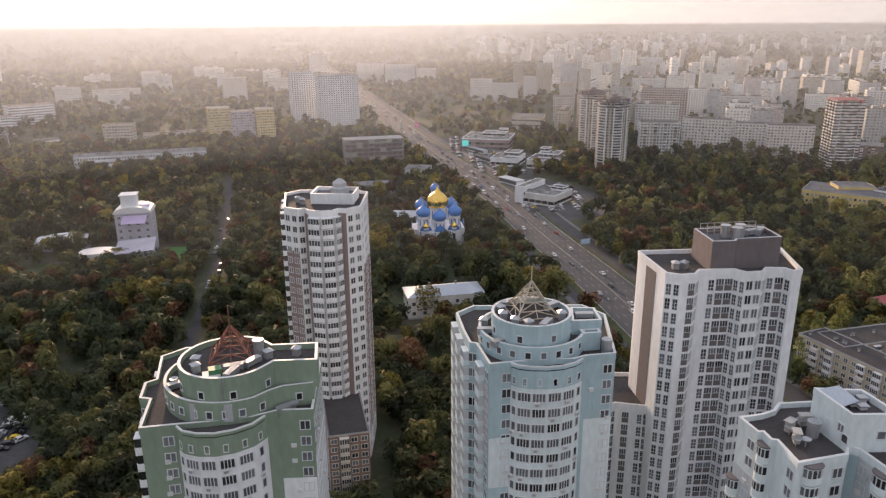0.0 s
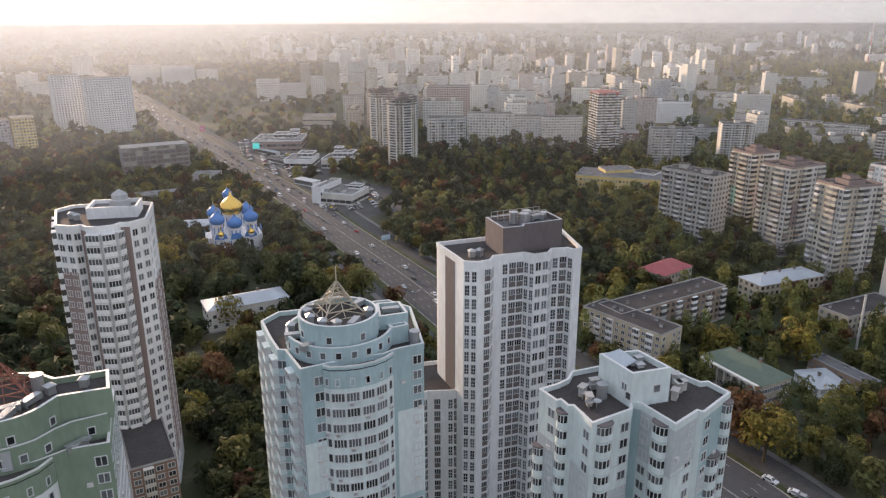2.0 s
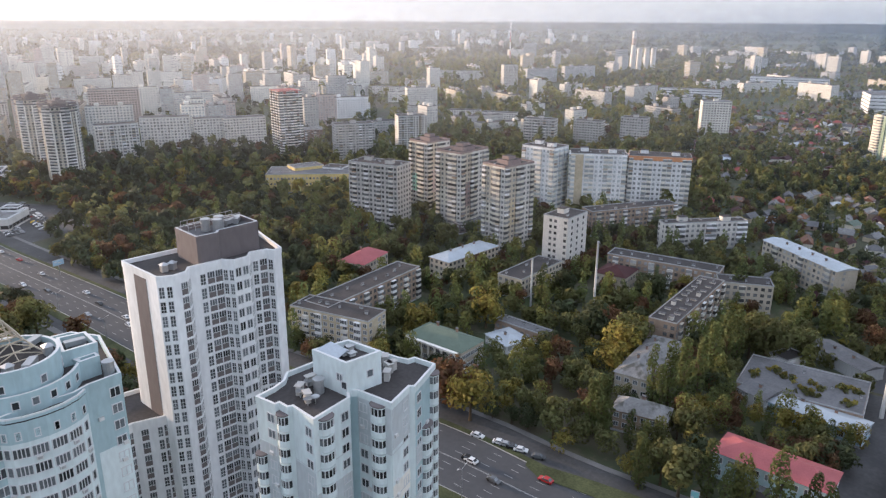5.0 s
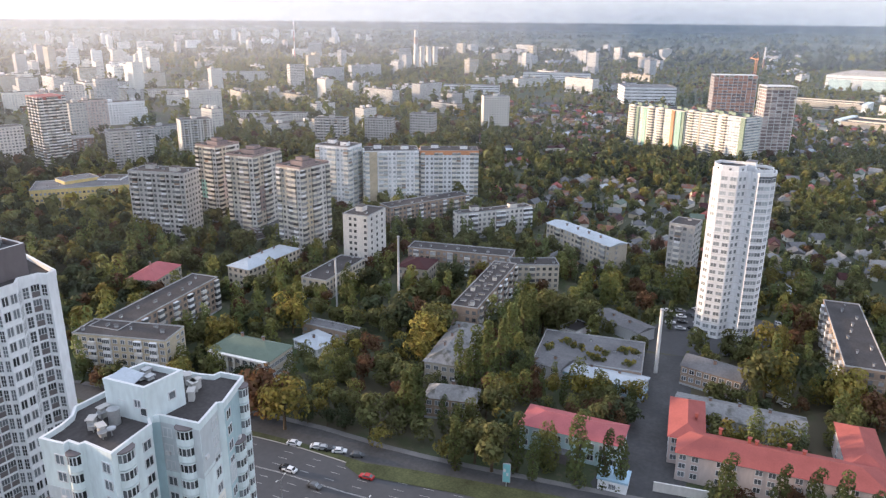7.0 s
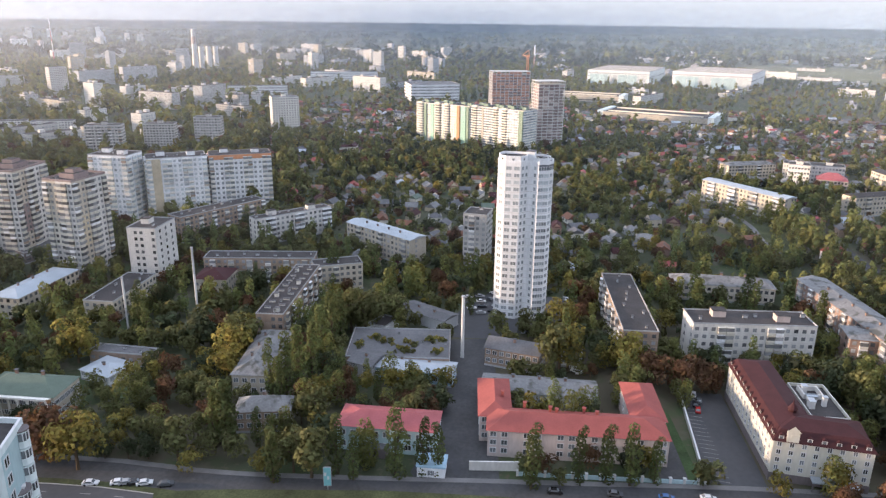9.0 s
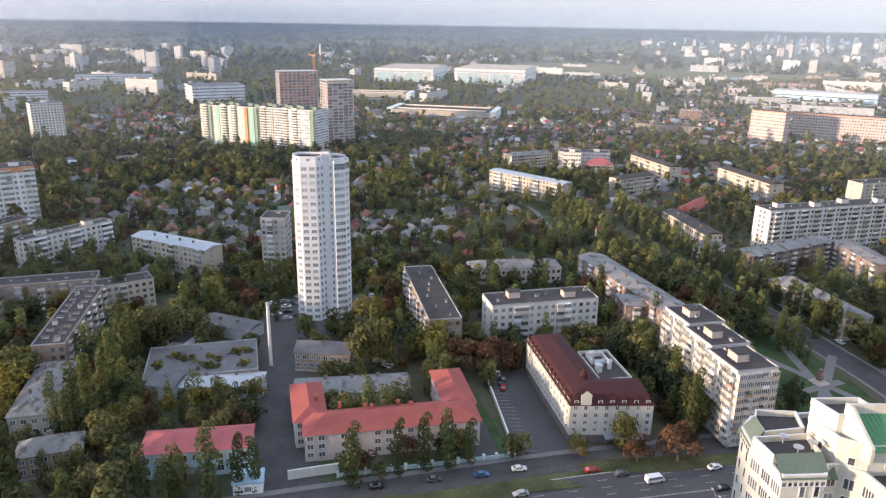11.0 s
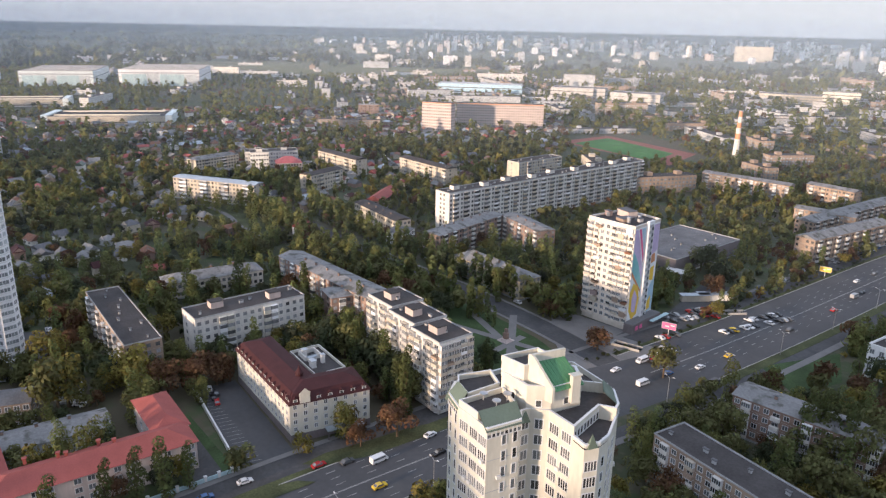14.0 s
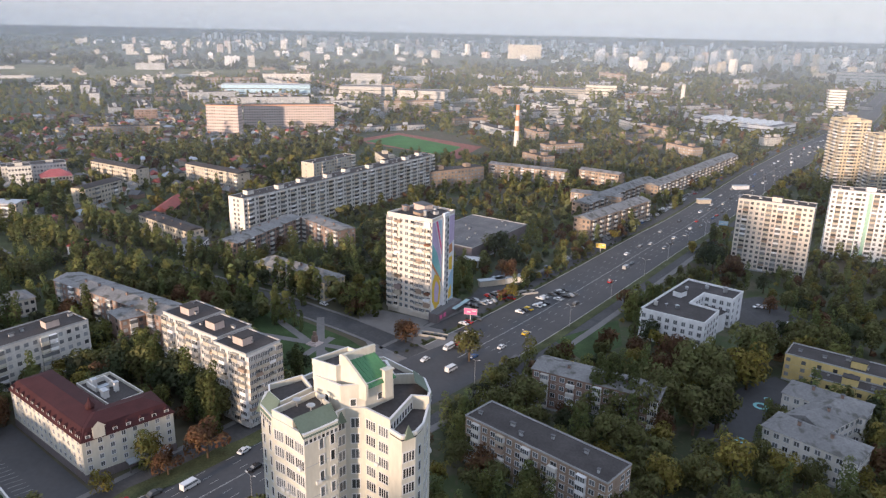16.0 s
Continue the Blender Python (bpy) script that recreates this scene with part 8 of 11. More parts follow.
block("stepped_tower", 205.6, -661.8, 42.3, 24.4, 22.0, 50.0, 17, "cream16", "tan stepped tower with loggias beside the avenue", "apartment building", wall='yellow_brick', front='bwwb', side='bwwb', mixed=0.5, crown='yellow_brick')
block("works_tower", 517.7, -1365.2, 30.8, 26.5, 20.0, 38.4, 8, "works", "cream office tower beside the avenue", "building", wall='warm_white_plaster')
block("red_roofed_house", 200.7, 291.9, 22.6, 23.3, 14.7, 8.0, 2, "cream5", "cream house with a red mansard roof among trees", "house", roof='h4', roof_mat='rose_metal_roof', front='w', side='w')
block("kindergarten", 281.9, 485.4, -8.2, 23.6, 16.0, 16.0, 3, "yellow", "yellow kindergarten wing with a grey roof", "school")
block("kindergarten", 300.5, 471.6, -57.5, 16.0, 14.0, 15.0, 3, "office", "white kindergarten wing with a grey roof", "school")
def bays(ob, L, W, h, floors, clear=()):
    """Round-cornered glazed bays that stand before a long front, from the ground to the roof."""
    n = max(2, round(L / 11.5))
    fh = (h - 1.6) / floors
    for i in range(n):
        u = (i + 0.5) / n * L - L / 2
        if any(t * L - L / 2 - 3.0 < u < t * L - L / 2 + wide + 3.0 for t, wide in clear):
            continue
        s = Shape()
        out = [(-3.3, 0), (-3.0, -1.1), (-1.6, -1.7), (1.6, -1.7), (3.0, -1.1), (3.3, 0)]
        s.prism(out, 0, h + 1.2, 0)
        for f in range(floors):
            z = 1.9 + f * fh
            for a, b in zip(out, out[1:]):
                s.face([(a[0] * 1.02, a[1] * 1.02 - 0.02, z), (b[0] * 1.02, b[1] * 1.02 - 0.02, z), (b[0] * 1.02, b[1] * 1.02 - 0.02, z + 1.35), (a[0] * 1.02, a[1] * 1.02 - 0.02, z + 1.35)], 1)
        part("bay", s, ["ivory_plaster", "far_glass"], ob, "", pose(u, -W / 2, 0))


bays(block("apartment_building", 756.5, 231.5, -113.8, 26.9, 22.0, 40, 15, "white16", "cream and green wing of a new complex", "apartment building", huts=4, strips=((0.791, 4.0, "mint_panel"), (0.438, 3.0, "green_plaster")), wall="ivory_plaster", deep=1.25, hut_mat="green_plaster", front="b", side="b", mixed=0, glass="bright_glass"), 26.9, 22.0, 40, 15, ((0.791, 4.0), (0.438, 3.0)))
bays(block("apartment_building", 739.5, 198.1, -113.8, 48.1, 22.0, 41, 15, "white16", "cream and orange wing of a new complex", "apartment building", huts=4, strips=((0.918, 3.0, "green_plaster"), (0.775, 6.0, "mint_panel"), (0.657, 3.5, "orange_panel")), wall="ivory_plaster", deep=1.25, hut_mat="green_plaster", front="b", side="b", mixed=0, glass="bright_glass"), 48.1, 22.0, 41, 15, ((0.918, 3.0), (0.775, 6.0), (0.657, 3.5)))
bays(block("apartment_building", 723.5, 158.2, -113.8, 38.2, 22.0, 42, 16, "white16", "cream wing of a new complex with green roof houses", "apartment building", huts=4, strips=((0.398, 2.0, "beige_panel"),), wall="ivory_plaster", deep=1.25, hut_mat="green_plaster", front="b", side="b", mixed=0, glass="bright_glass"), 38.2, 22.0, 42, 16, ((0.398, 2.0),))
bays(block("apartment_building", 707.4, 129.1, -113.8, 28.3, 22.0, 42.5, 16, "white16", "cream and mint wing of a new complex", "apartment building", huts=4, strips=((0.841, 4.5, "green_plaster"),), wall="ivory_plaster", deep=1.25, hut_mat="green_plaster", front="b", side="b", mixed=0, glass="bright_glass"), 28.3, 22.0, 42.5, 16, ((0.841, 4.5),))


# ---- chimneys, masts and poles ----
def stack(name, x, y, h, r0, r1, bands, label):
    X, Y, Z, sc = settle(x, y)
    ob = thing(name, X, Y, 0, Z, sc, label, "chimney")
    n = max(1, len(bands))
    for i, m in enumerate(bands):
        a, b = i / n, (i + 1) / n
        s = Shape()
        s.tube([(r0 + (r1 - r0) * a, h * a if i or sc == 1 else -70.0), (r0 + (r1 - r0) * b, h * b)], 14)
        part("shaft_ring", s, m, ob)
    s = Shape()
    s.tube([(r1 * 1.25, h), (r1 * 1.25, h + 0.5), (r1 * 0.7, h + 0.5)], 14)
    part("rim", s, "grey_plaster", ob)
    return ob


stack("slim_chimney", 224.3, 197.9, 25.1, 0.45, 0.4, ['grey_plaster', 'white_paint'], "slim grey boiler chimney among trees")
stack("slim_chimney", 243.2, 177.9, 34.0, 0.5, 0.45, ['grey_plaster', 'white_paint', 'grey_plaster'], "slim grey boiler chimney with antennas among trees")
stack("white_chimney", 246.6, 62.7, 25.1, 0.7, 0.6, ['white_paint'], "white steel chimney in the works yard")
stack("striped_chimney", 536.7, -574.7, 49.7, 3.2, 1.8, ['pale_panel', 'pale_panel', 'pale_panel', 'pale_panel', 'orange_panel', 'pale_panel', 'orange_panel', 'pale_panel', 'orange_panel'], "tall white chimney with red bands")
stack("brick_chimney", 712.5, -1192.8, 39.7, 4.0, 3.4, ['pale_panel'], "thick pale factory chimney on the works")
stack("striped_chimney", 1523.1, 1052.7, 96.9, 7.5, 4.5, ['white_paint', 'white_paint', 'white_paint', 'white_paint', 'rose_plaster', 'white_paint'], "tall power station chimney with red bands")
stack("cooling_stack", 1537.8, 1044.9, 57.3, 6.0, 6.0, ['white_paint'], "white power station stack")
stack("cooling_stack", 1554.6, 1035.9, 57.3, 6.0, 6.0, ['white_paint'], "white power station stack")
stack("cooling_stack", 1570.4, 1027.5, 57.3, 6.0, 6.0, ['white_paint'], "white power station stack")
stack("radio_mast", 1654.1, 1587.5, 112.6, 1.6, 0.6, ['red_paint', 'white_paint', 'red_paint', 'white_paint'], "red and white radio mast")
stack("brick_chimney", 2115.1, 344.3, 59.1, 3, 2, ['red_brick', 'white_paint'], "tall brick factory chimney in haze")
stack("television_tower", 4389.6, -11071.8, 424.8, 6, 1.5, ['red_paint', 'white_paint'], "hazy television tower on the skyline")
stack("flag_pole", -431.5, 717.3, 26.1, 0.6, 0.5, ['grey_plaster'], "slim chimney at the clinic")

# ---- trees ----
def crown_cloud(rng, n, radius, height, low, size, lobes, narrow=False):
    """Leaf clumps as small bent cards on several uneven lobes: an array of corners n x 4 x 3, and the rounded normal of each."""
    cs, rs = [], []
    for i in range(lobes):
        if narrow:
            t = (i + 0.5) / lobes
            cs.append((rng.normal(0, radius * 0.15), rng.normal(0, radius * 0.15), low + (height - low) * t))
            rs.append((radius * (0.55 + 0.5 * math.sin(math.pi * min(1, t * 0.9 + 0.1))) * rng.uniform(0.8, 1.1), (height - low) / lobes * 0.9))
        else:
            a, q = rng.uniform(0, 6.283), radius * (0.55 if lobes < 10 else 0.72) * math.sqrt(rng.uniform(0.05, 1)) if i else 0
            cs.append((q * math.cos(a), q * math.sin(a), low + (height - low) * (rng.uniform(0.22, 0.74) if i else 0.6)))
            r = radius * rng.uniform(0.42, 0.68) * (0.72 if lobes > 9 else 1.0)
            rs.append((r, min(r * rng.uniform(0.8, 1.1), (height - low) * 0.45)))
    cs, rs = np.array(cs), np.array(rs)
    k = np.arange(n) % lobes
    j = np.arange(n) // lobes
    per = max(1, n // lobes)
    z = 1.0 - (j + 0.5) / per * 1.42
    a = j * 2.39996 + k * 1.7
    q = np.sqrt(np.clip(1 - z * z, 0, 1))
    d = np.stack([q * np.cos(a), q * np.sin(a), z], -1) + rng.normal(0, 0.16, (n, 3))
    d /= np.linalg.norm(d, axis=1)[:, None]
    p = cs[k] + d * np.stack([rs[k, 0], rs[k, 0], rs[k, 1]], -1) * rng.uniform(0.86, 1.07, n)[:, None]
    nn = d + rng.normal(0, 0.30, (n, 3)) + (0, 0, 0.15)
    nn /= np.linalg.norm(nn, axis=1)[:, None]
    u = np.cross(nn, rng.normal(size=(n, 3)))
    u /= np.linalg.norm(u, axis=1)[:, None]
    v = np.cross(nn, u)
    s = (np.sqrt(rs[k, 0] * rs[k, 1]) * math.sqrt(7.0 / per) * size)[:, None] * rng.uniform(0.7, 1.2, n)[:, None]
    q = rng.uniform(0.42, 0.9, (n, 1))
    bend = nn * s * 0.22
    soft = d + rng.normal(0, 0.3, (n, 3)) + (0, 0, 0.1)
    soft /= np.linalg.norm(soft, axis=1)[:, None]
    return np.stack([p - u * s - bend, p - v * s * q, p + u * s - bend, p + v * s * q, soft], 1)


def cards_mesh(name, quads, m, sides=4):
    me = bpy.data.meshes.new(name)
    n = len(quads)
    quads, soft = quads[:, :sides], quads[:, 4]
    me.vertices.add(n * sides), me.loops.add(n * sides), me.polygons.add(n)
    me.vertices.foreach_set("co", np.ascontiguousarray(quads.reshape(-1), dtype=np.float32))
    me.loops.foreach_set("vertex_index", np.arange(n * sides, dtype=np.int32))
    me.polygons.foreach_set("loop_start", np.arange(0, n * sides, sides, dtype=np.int32))
    me.materials.append(MATS[m])
    me.update(calc_edges=True)
    me.polygons.foreach_set("use_smooth", np.ones(n, dtype=bool))
    at = me.attributes.new("custom_normal", "FLOAT_VECTOR", "POINT")
    at.data.foreach_set("vector", np.ascontiguousarray(np.repeat(soft, sides, 0).reshape(-1), dtype=np.float32))
    return me


def trunk_mesh(h, r, limbs, spread):
    s = Shape()
    s.tube([(r * 1.3, -0.2), (r, 0.6), (r * 0.75, h * 0.45), (r * 0.25, h * 0.85)], 7)
    lr = random.Random(int(h * 10))
    for i in range(limbs):
        a = 6.283 * i / limbs + lr.random()
        z = h * (0.3 + 0.3 * lr.random())
        s.bar((0, 0, z), (math.cos(a) * spread * 0.6, math.sin(a) * spread * 0.6, z + h * 0.25), r * 0.5)
    return s.mesh("trunk", ["bark"])


tr = np.random.default_rng(11)
KINDS = {}
for kind, leaf, rad, hh, low, narrow, label in (
        ("dark", "leaf_dark_green", 4.8, 12.0, 0.9, False, "broad dark green tree with a dense crown"),
        ("olive", "leaf_olive", 4.6, 11.5, 0.8, False, "olive green tree turning in early autumn"),
        ("yellow", "leaf_yellow", 4.3, 11.0, 0.8, False, "yellow autumn tree with a loose crown"),
        ("rust", "leaf_rust", 4.0, 9.0, 0.8, False, "rust-red autumn tree with a loose crown"),
        ("poplar", "leaf_poplar", 2.0, 17.0, 0.4, True, "tall narrow poplar with a dense green crown")):
    for var in range(3):
        q = crown_cloud(tr, 860 if not narrow else 700, rad * (0.9 + 0.1 * var), hh, low, 0.9 if narrow else 0.72, 18 if not narrow else 9, narrow)
        KINDS.setdefault(kind, []).append((cards_mesh("crown", q, leaf), trunk_mesh(hh * 0.8, 0.28, 5, rad), label, hh))


def tree(kind, x, y, h, var=None):
    """One tree of its own: trunk and crown."""
    crown, trunk, label, hh = KINDS[kind][int(abs(x * 13 + y * 7)) % 3]
    ob = thing("poplar_tree" if kind == "poplar" else "tree", x, y, (x * 37 + y * 91) % 360, 0, h / hh, label, "tree")
    part("trunk", trunk, None, ob)
    part("crown", crown, None, ob)
    TREES.append((x, y))


TREES = []
tree("poplar", 127.5, -183.6, 24.0)
tree("poplar", 123.3, -185.4, 24.0)
tree("poplar", 119.3, -188.0, 24.0)
tree("olive", 114.3, -189.6, 20.3)
tree("olive", 113.9, -198.8, 21.6)
tree("rust", 132.2, -236.7, 16.4)
tree("olive", 119.9, -226.4, 22.1)
tree("olive", 113.0, -228.2, 21.8)
tree("olive", 101.7, -199.7, 19.9)
tree("olive", 97.9, -207.1, 20.0)
tree("rust", 145.0, -232.7, 12.0)
tree("olive", 113.3, -169.8, 15.6)
tree("olive", 107.5, -172.0, 14.4)
tree("olive", 115.3, -262.0, 21.1)
tree("olive", 113.4, -272.4, 19.0)
tree("yellow", 80.0, -182.9, 17.9)
tree("olive", 82.4, -171.6, 15.9)
tree("yellow", 88.1, -160.6, 15.8)
tree("olive", 187.3, -179.7, 15.6)
tree("rust", 130.8, -134.0, 11.4)
tree("olive", 77.4, -194.8, 12.9)
tree("poplar", 171.1, -276.2, 16.4)
tree("poplar", 169.8, -282.4, 14.1)
tree("poplar", 172.8, 23.2, 20.2)
tree("poplar", 179.5, 10.9, 17.9)
tree("poplar", 181.6, 3.4, 18.5)
tree("poplar", 182.1, -3.2, 19.3)
tree("poplar", 185.3, -9.9, 14.9)
tree("poplar", 156.0, 94.7, 15.5)
tree("poplar", 163.2, 77.7, 19.0)
tree("poplar", 161.6, 72.2, 14.7)
tree("poplar", 166.4, 61.2, 23.7)
tree("poplar", 170.0, 54.2, 18.5)
tree("poplar", 171.3, 50.0, 16.7)
tree("poplar", 168.6, 106.9, 13.1)
tree("poplar", 166.2, 114.6, 21.0)
tree("poplar", 167.7, 120.1, 17.4)
tree("poplar", 203.8, 89.1, 12.0)
tree("poplar", 204.6, 81.6, 12.2)
tree("poplar", 209.8, 65.0, 12.2)
tree("poplar", 210.1, 60.2, 12.8)
tree("poplar", 208.0, 99.5, 11.0)
tree("poplar", 195.5, 116.6, 21.8)
tree("poplar", 198.3, 112.4, 24.0)
tree("poplar", 204.3, 110.7, 24.0)
tree("poplar", 210.7, 108.9, 24.0)
tree("poplar", 225.2, 111.8, 24.0)
tree("poplar", 234.2, 111.5, 24.0)
tree("poplar", 243.0, 112.1, 23.1)
tree("poplar", 193.5, 112.3, 17.3)
tree("yellow", 213.5, 142.5, 19.1)
tree("yellow", 202.1, 138.0, 16.2)
tree("olive", 253.7, 105.8, 22.2)
tree("olive", 255.6, 113.0, 22.6)
tree("olive", 267.6, 105.4, 16.7)
tree("olive", 266.1, 97.2, 17.6)
tree("poplar", 165.6, 115.2, 22.0)
tree("poplar", 165.0, 119.2, 20.1)
tree("olive", 155.1, 125.2, 17.8)
tree("olive", 166.6, 126.1, 10.4)
tree("yellow", 142.8, 149.8, 19.9)
tree("rust", 144.3, 160.0, 20.3)
tree("dark", 154.4, 178.8, 10.9)
tree("dark", 155.4, 173.6, 10.8)
tree("dark", 154.2, 182.8, 8.8)
tree("dark", 151.5, 139.6, 8.1)
tree("dark", 153.2, 134.0, 9.7)
tree("dark", 149.3, 146.1, 6.1)
tree("olive", 185.0, 95.0, 15.4)
tree("olive", 184.0, 99.7, 12.4)
tree("rust", 203.5, 70.2, 9.3)
tree("poplar", 154.5, 93.5, 15.9)
tree("olive", 159.1, 83.9, 19.4)
tree("olive", 160.1, 90.1, 16.1)
tree("olive", 243.9, 24.9, 24.0)
tree("yellow", 247.1, 22.1, 21.7)
tree("yellow", 248.4, -6.8, 12.4)
tree("yellow", 279.1, 28.8, 17.5)
tree("poplar", 289.3, 70.0, 13.0)
tree("rust", 300.3, 83.5, 12.0)
tree("rust", 244.9, 13.5, 5.7)
tree("rust", 244.9, -25.5, 13.1)
tree("rust", 250.5, -29.7, 8.9)
tree("olive", 265.1, -15.0, 11.7)
tree("yellow", 295.1, -13.0, 11.5)
tree("rust", 255.6, -62.9, 10.8)
tree("dark", 258.2, -56.7, 11.0)
tree("olive", 272.2, -56.8, 4.6)
tree("poplar", 304.8, -25.0, 21.9)
tree("poplar", 318.4, -49.6, 19.6)
for tx, ty, th, tk in ((326.7, -25, 22, "poplar"), (329.7, -48, 22, "poplar"), (314.6, -75.6, 19, "poplar"), (318, -70, 13, "rust"), (276.8, -90.5, 20, "poplar"), (198.9, -80, 21, "poplar"), (246.4, -73.8, 19, "poplar"), (250, -70, 18, "poplar"), (244.3, -79, 20, "poplar"), (236.8, -84.2, 17, "olive"), (209.4, -101.7, 17, "poplar"), (205.5, -92, 16, "poplar"), (209, -97, 15, "dark"), (279.6, -158.6, 17, "poplar"), (271, -141, 17, "poplar"), (259.9, -143.6, 14, "poplar"), (214.9, -118.3, 15, "poplar"), (219, -121, 12, "dark"), (293.4, -134.2, 13, "poplar"), (308.7, -133.5, 12, "olive"), (282.4, -129, 11, "dark"), (274, -128, 12, "dark"), (301, -128, 12, "olive"), (318, -131, 12, "poplar"), (312.5, -156, 12, "dark"), (303, -120, 11, "rust"), (312, -115, 11, "rust"), (243, -60, 15, "dark"), (249, -68, 18, "dark"), (244, -73, 20, "olive"), (236, -75, 21, "poplar"), (231, -78, 18, "dark"), (226, -80, 20, "dark"), (221, -81, 22, "poplar"), (216, -83, 17, "dark"), (211, -84, 19, "dark"),
                       (206, -86, 15, "olive"), (264, -61, 14, "olive"), (258, -70, 17, "dark"), (252, -78, 19, "poplar")):
    tree(tk, tx, ty, th)
tree("poplar", 200.3, -80.5, 24.0)
tree("poplar", 202.5, -78.5, 19.8)
tree("poplar", 213.3, -94.3, 13.1)
tree("poplar", 213.0, -119.1, 13.3)
tree("rust", 187.8, -72.8, 12.9)
tree("rust", 186.9, -60.4, 8.9)
tree("dark", 258.4, 4.3, 14.1)
tree("rust", 243.9, -9.1, 14.0)
tree("yellow", 249.9, 2.3, 20.0)
tree("rust", 217.0, -171.4, 11.4)
tree("rust", 254.1, -172.6, 11.5)
tree("dark", 257.1, -173.0, 11.6)
tree("olive", 288.4, -165.4, 16.7)
tree("poplar", 243.7, -77.2, 18.9)
tree("poplar", 252.2, -72.7, 13.4)
tree("poplar", 249.3, -103.8, 14.7)
tree("poplar", 266.4, -137.7, 15.6)
tree("poplar", 253.4, -143.1, 10.1)
tree("rust", 244.4, -20.3, 13.8)
tree("rust", 245.3, -27.8, 11.6)
tree("dark", 152.4, -142.6, 13.4)
tree("olive", 143.5, -165.0, 16.8)
tree("rust", 128.8, -129.7, 11.3)
tree("dark", 119.4, -139.0, 7.5)
tree("poplar", 126.5, -186.0, 23.9)
tree("poplar", 127.8, -181.5, 21.7)
tree("poplar", 121.7, -192.1, 20.8)
tree("poplar", 112.4, -194.8, 17.4)
tree("dark", 128.1, -167.1, 11.2)
tree("dark", 122.3, -171.5, 10.1)
tree("olive", 119.7, -183.0, 16.3)
tree("rust", 128.4, -222.9, 13.6)
tree("rust", 124.8, -234.6, 10.4)
tree("rust", 137.8, -225.9, 9.4)
tree("olive", 108.0, -221.3, 19.1)
tree("dark", 107.0, -210.3, 10.5)
tree("dark", 98.2, -209.5, 16.2)
tree("yellow", 95.2, -168.6, 9.2)
tree("olive", 83.5, -182.9, 11.0)
tree("yellow", 83.8, -174.0, 12.6)
tree("olive", 111.4, -259.0, 18.5)
tree("yellow", 105.9, -243.8, 19.9)
tree("poplar", 82.3, -202.9, 11.4)
tree("yellow", 70.5, -194.5, 12.6)
tree("olive", 65.0, -196.9, 10.6)
tree("yellow", 54.5, -209.8, 8.8)
tree("poplar", 152.8, -240.0, 18.5)
tree("dark", 151.6, -250.5, 12.6)
tree("olive", 98.9, -290.6, 19.0)
tree("dark", 96.0, -311.5, 14.7)
tree("olive", 87.8, -313.1, 16.9)
tree("rust", 136.4, -326.2, 9.7)
tree("dark", 125.0, -335.1, 11.0)
tree("olive", 133.3, -335.9, 11.2)
tree("dark", 119.5, -300.4, 10.2)
tree("rust", 261.0, -236.3, 11.7)
tree("yellow", 224.8, -242.8, 8.7)
tree("rust", 247.0, -261.6, 12.4)
tree("rust", 221.8, -175.7, 7.8)
tree("olive", 344.2, -245.8, 17.7)
tree("dark", 278.7, -284.9, 18.6)
tree("dark", 254.9, -274.2, 16.0)
tree("dark", 186.6, -363.2, 19.3)
tree("rust", 171.1, -352.8, 15.4)
tree("dark", 151.4, -350.3, 11.9)
tree("yellow", 170.4, 208.3, 17.1)
tree("olive", 165.6, 217.1, 14.9)
tree("yellow", 198.2, 199.3, 19.7)
tree("olive", 192.1, 202.6, 14.8)
tree("poplar", 223.8, 191.7, 24.0)
tree("poplar", 221.5, 186.5, 17.2)
tree("poplar", 242.3, 270.0, 12.3)
tree("rust", 147.6, 214.9, 12.1)
tree("dark", 221.8, 163.1, 18.3)
tree("poplar", 246.5, 117.7, 24.0)
tree("poplar", 302.4, 142.0, 24.0)
tree("olive", 224.0, 143.5, 20.0)
tree("yellow", 196.1, 99.5, 11.0)
tree("rust", 234.7, 162.9, 13.0)
tree("dark", 274.5, 170.6, 17.0)
tree("dark", 279.0, 168.0, 16.0)
tree("yellow", 295.6, 165.5, 12.0)
tree("yellow", 234.7, 150.7, 13.5)
tree("yellow", 212.3, 143.2, 10.7)
tree("olive", 214.2, 161.9, 11.4)
tree("poplar", 289.1, 176.5, 13.0)
tree("rust", 237.9, 165.6, 9.5)
tree("dark", 247.5, 199.2, 18.3)
tree("yellow", -36.3, 367.1, 22.1)
tree("yellow", -34.0, 397.4, 16.9)
tree("olive", 38.8, 295.7, 24.0)
tree("olive", 31.3, 309.2, 24.0)
tree("olive", 52.1, 308.8, 21.9)
tree("olive", 15.7, 339.7, 20.7)
tree("dark", 22.7, 316.4, 22.4)
tree("yellow", -86.1, 475.5, 19.6)
tree("olive", -1.2, 261.8, 18.2)
tree("olive", 8.3, 278.0, 15.3)
tree("rust", -13.6, 238.2, 15.8)
tree("olive", -18.0, 210.5, 14.5)
tree("olive", -2.9, 196.9, 11.9)
tree("dark", -17.3, 229.7, 13.3)
tree("olive", -22.3, 242.7, 16.1)
tree("yellow", -6.3, 296.5, 16.0)


# the woods and street trees beyond: uncounted
def inside(poly, x, y):
    c = False
    for i in range(len(poly)):
        (x0, y0), (x1, y1) = poly[i - 1], poly[i]
        if (y0 > y) != (y1 > y) and x < (x1 - x0) * (y - y0) / (y1 - y0) + x0:
            c = not c
    return c


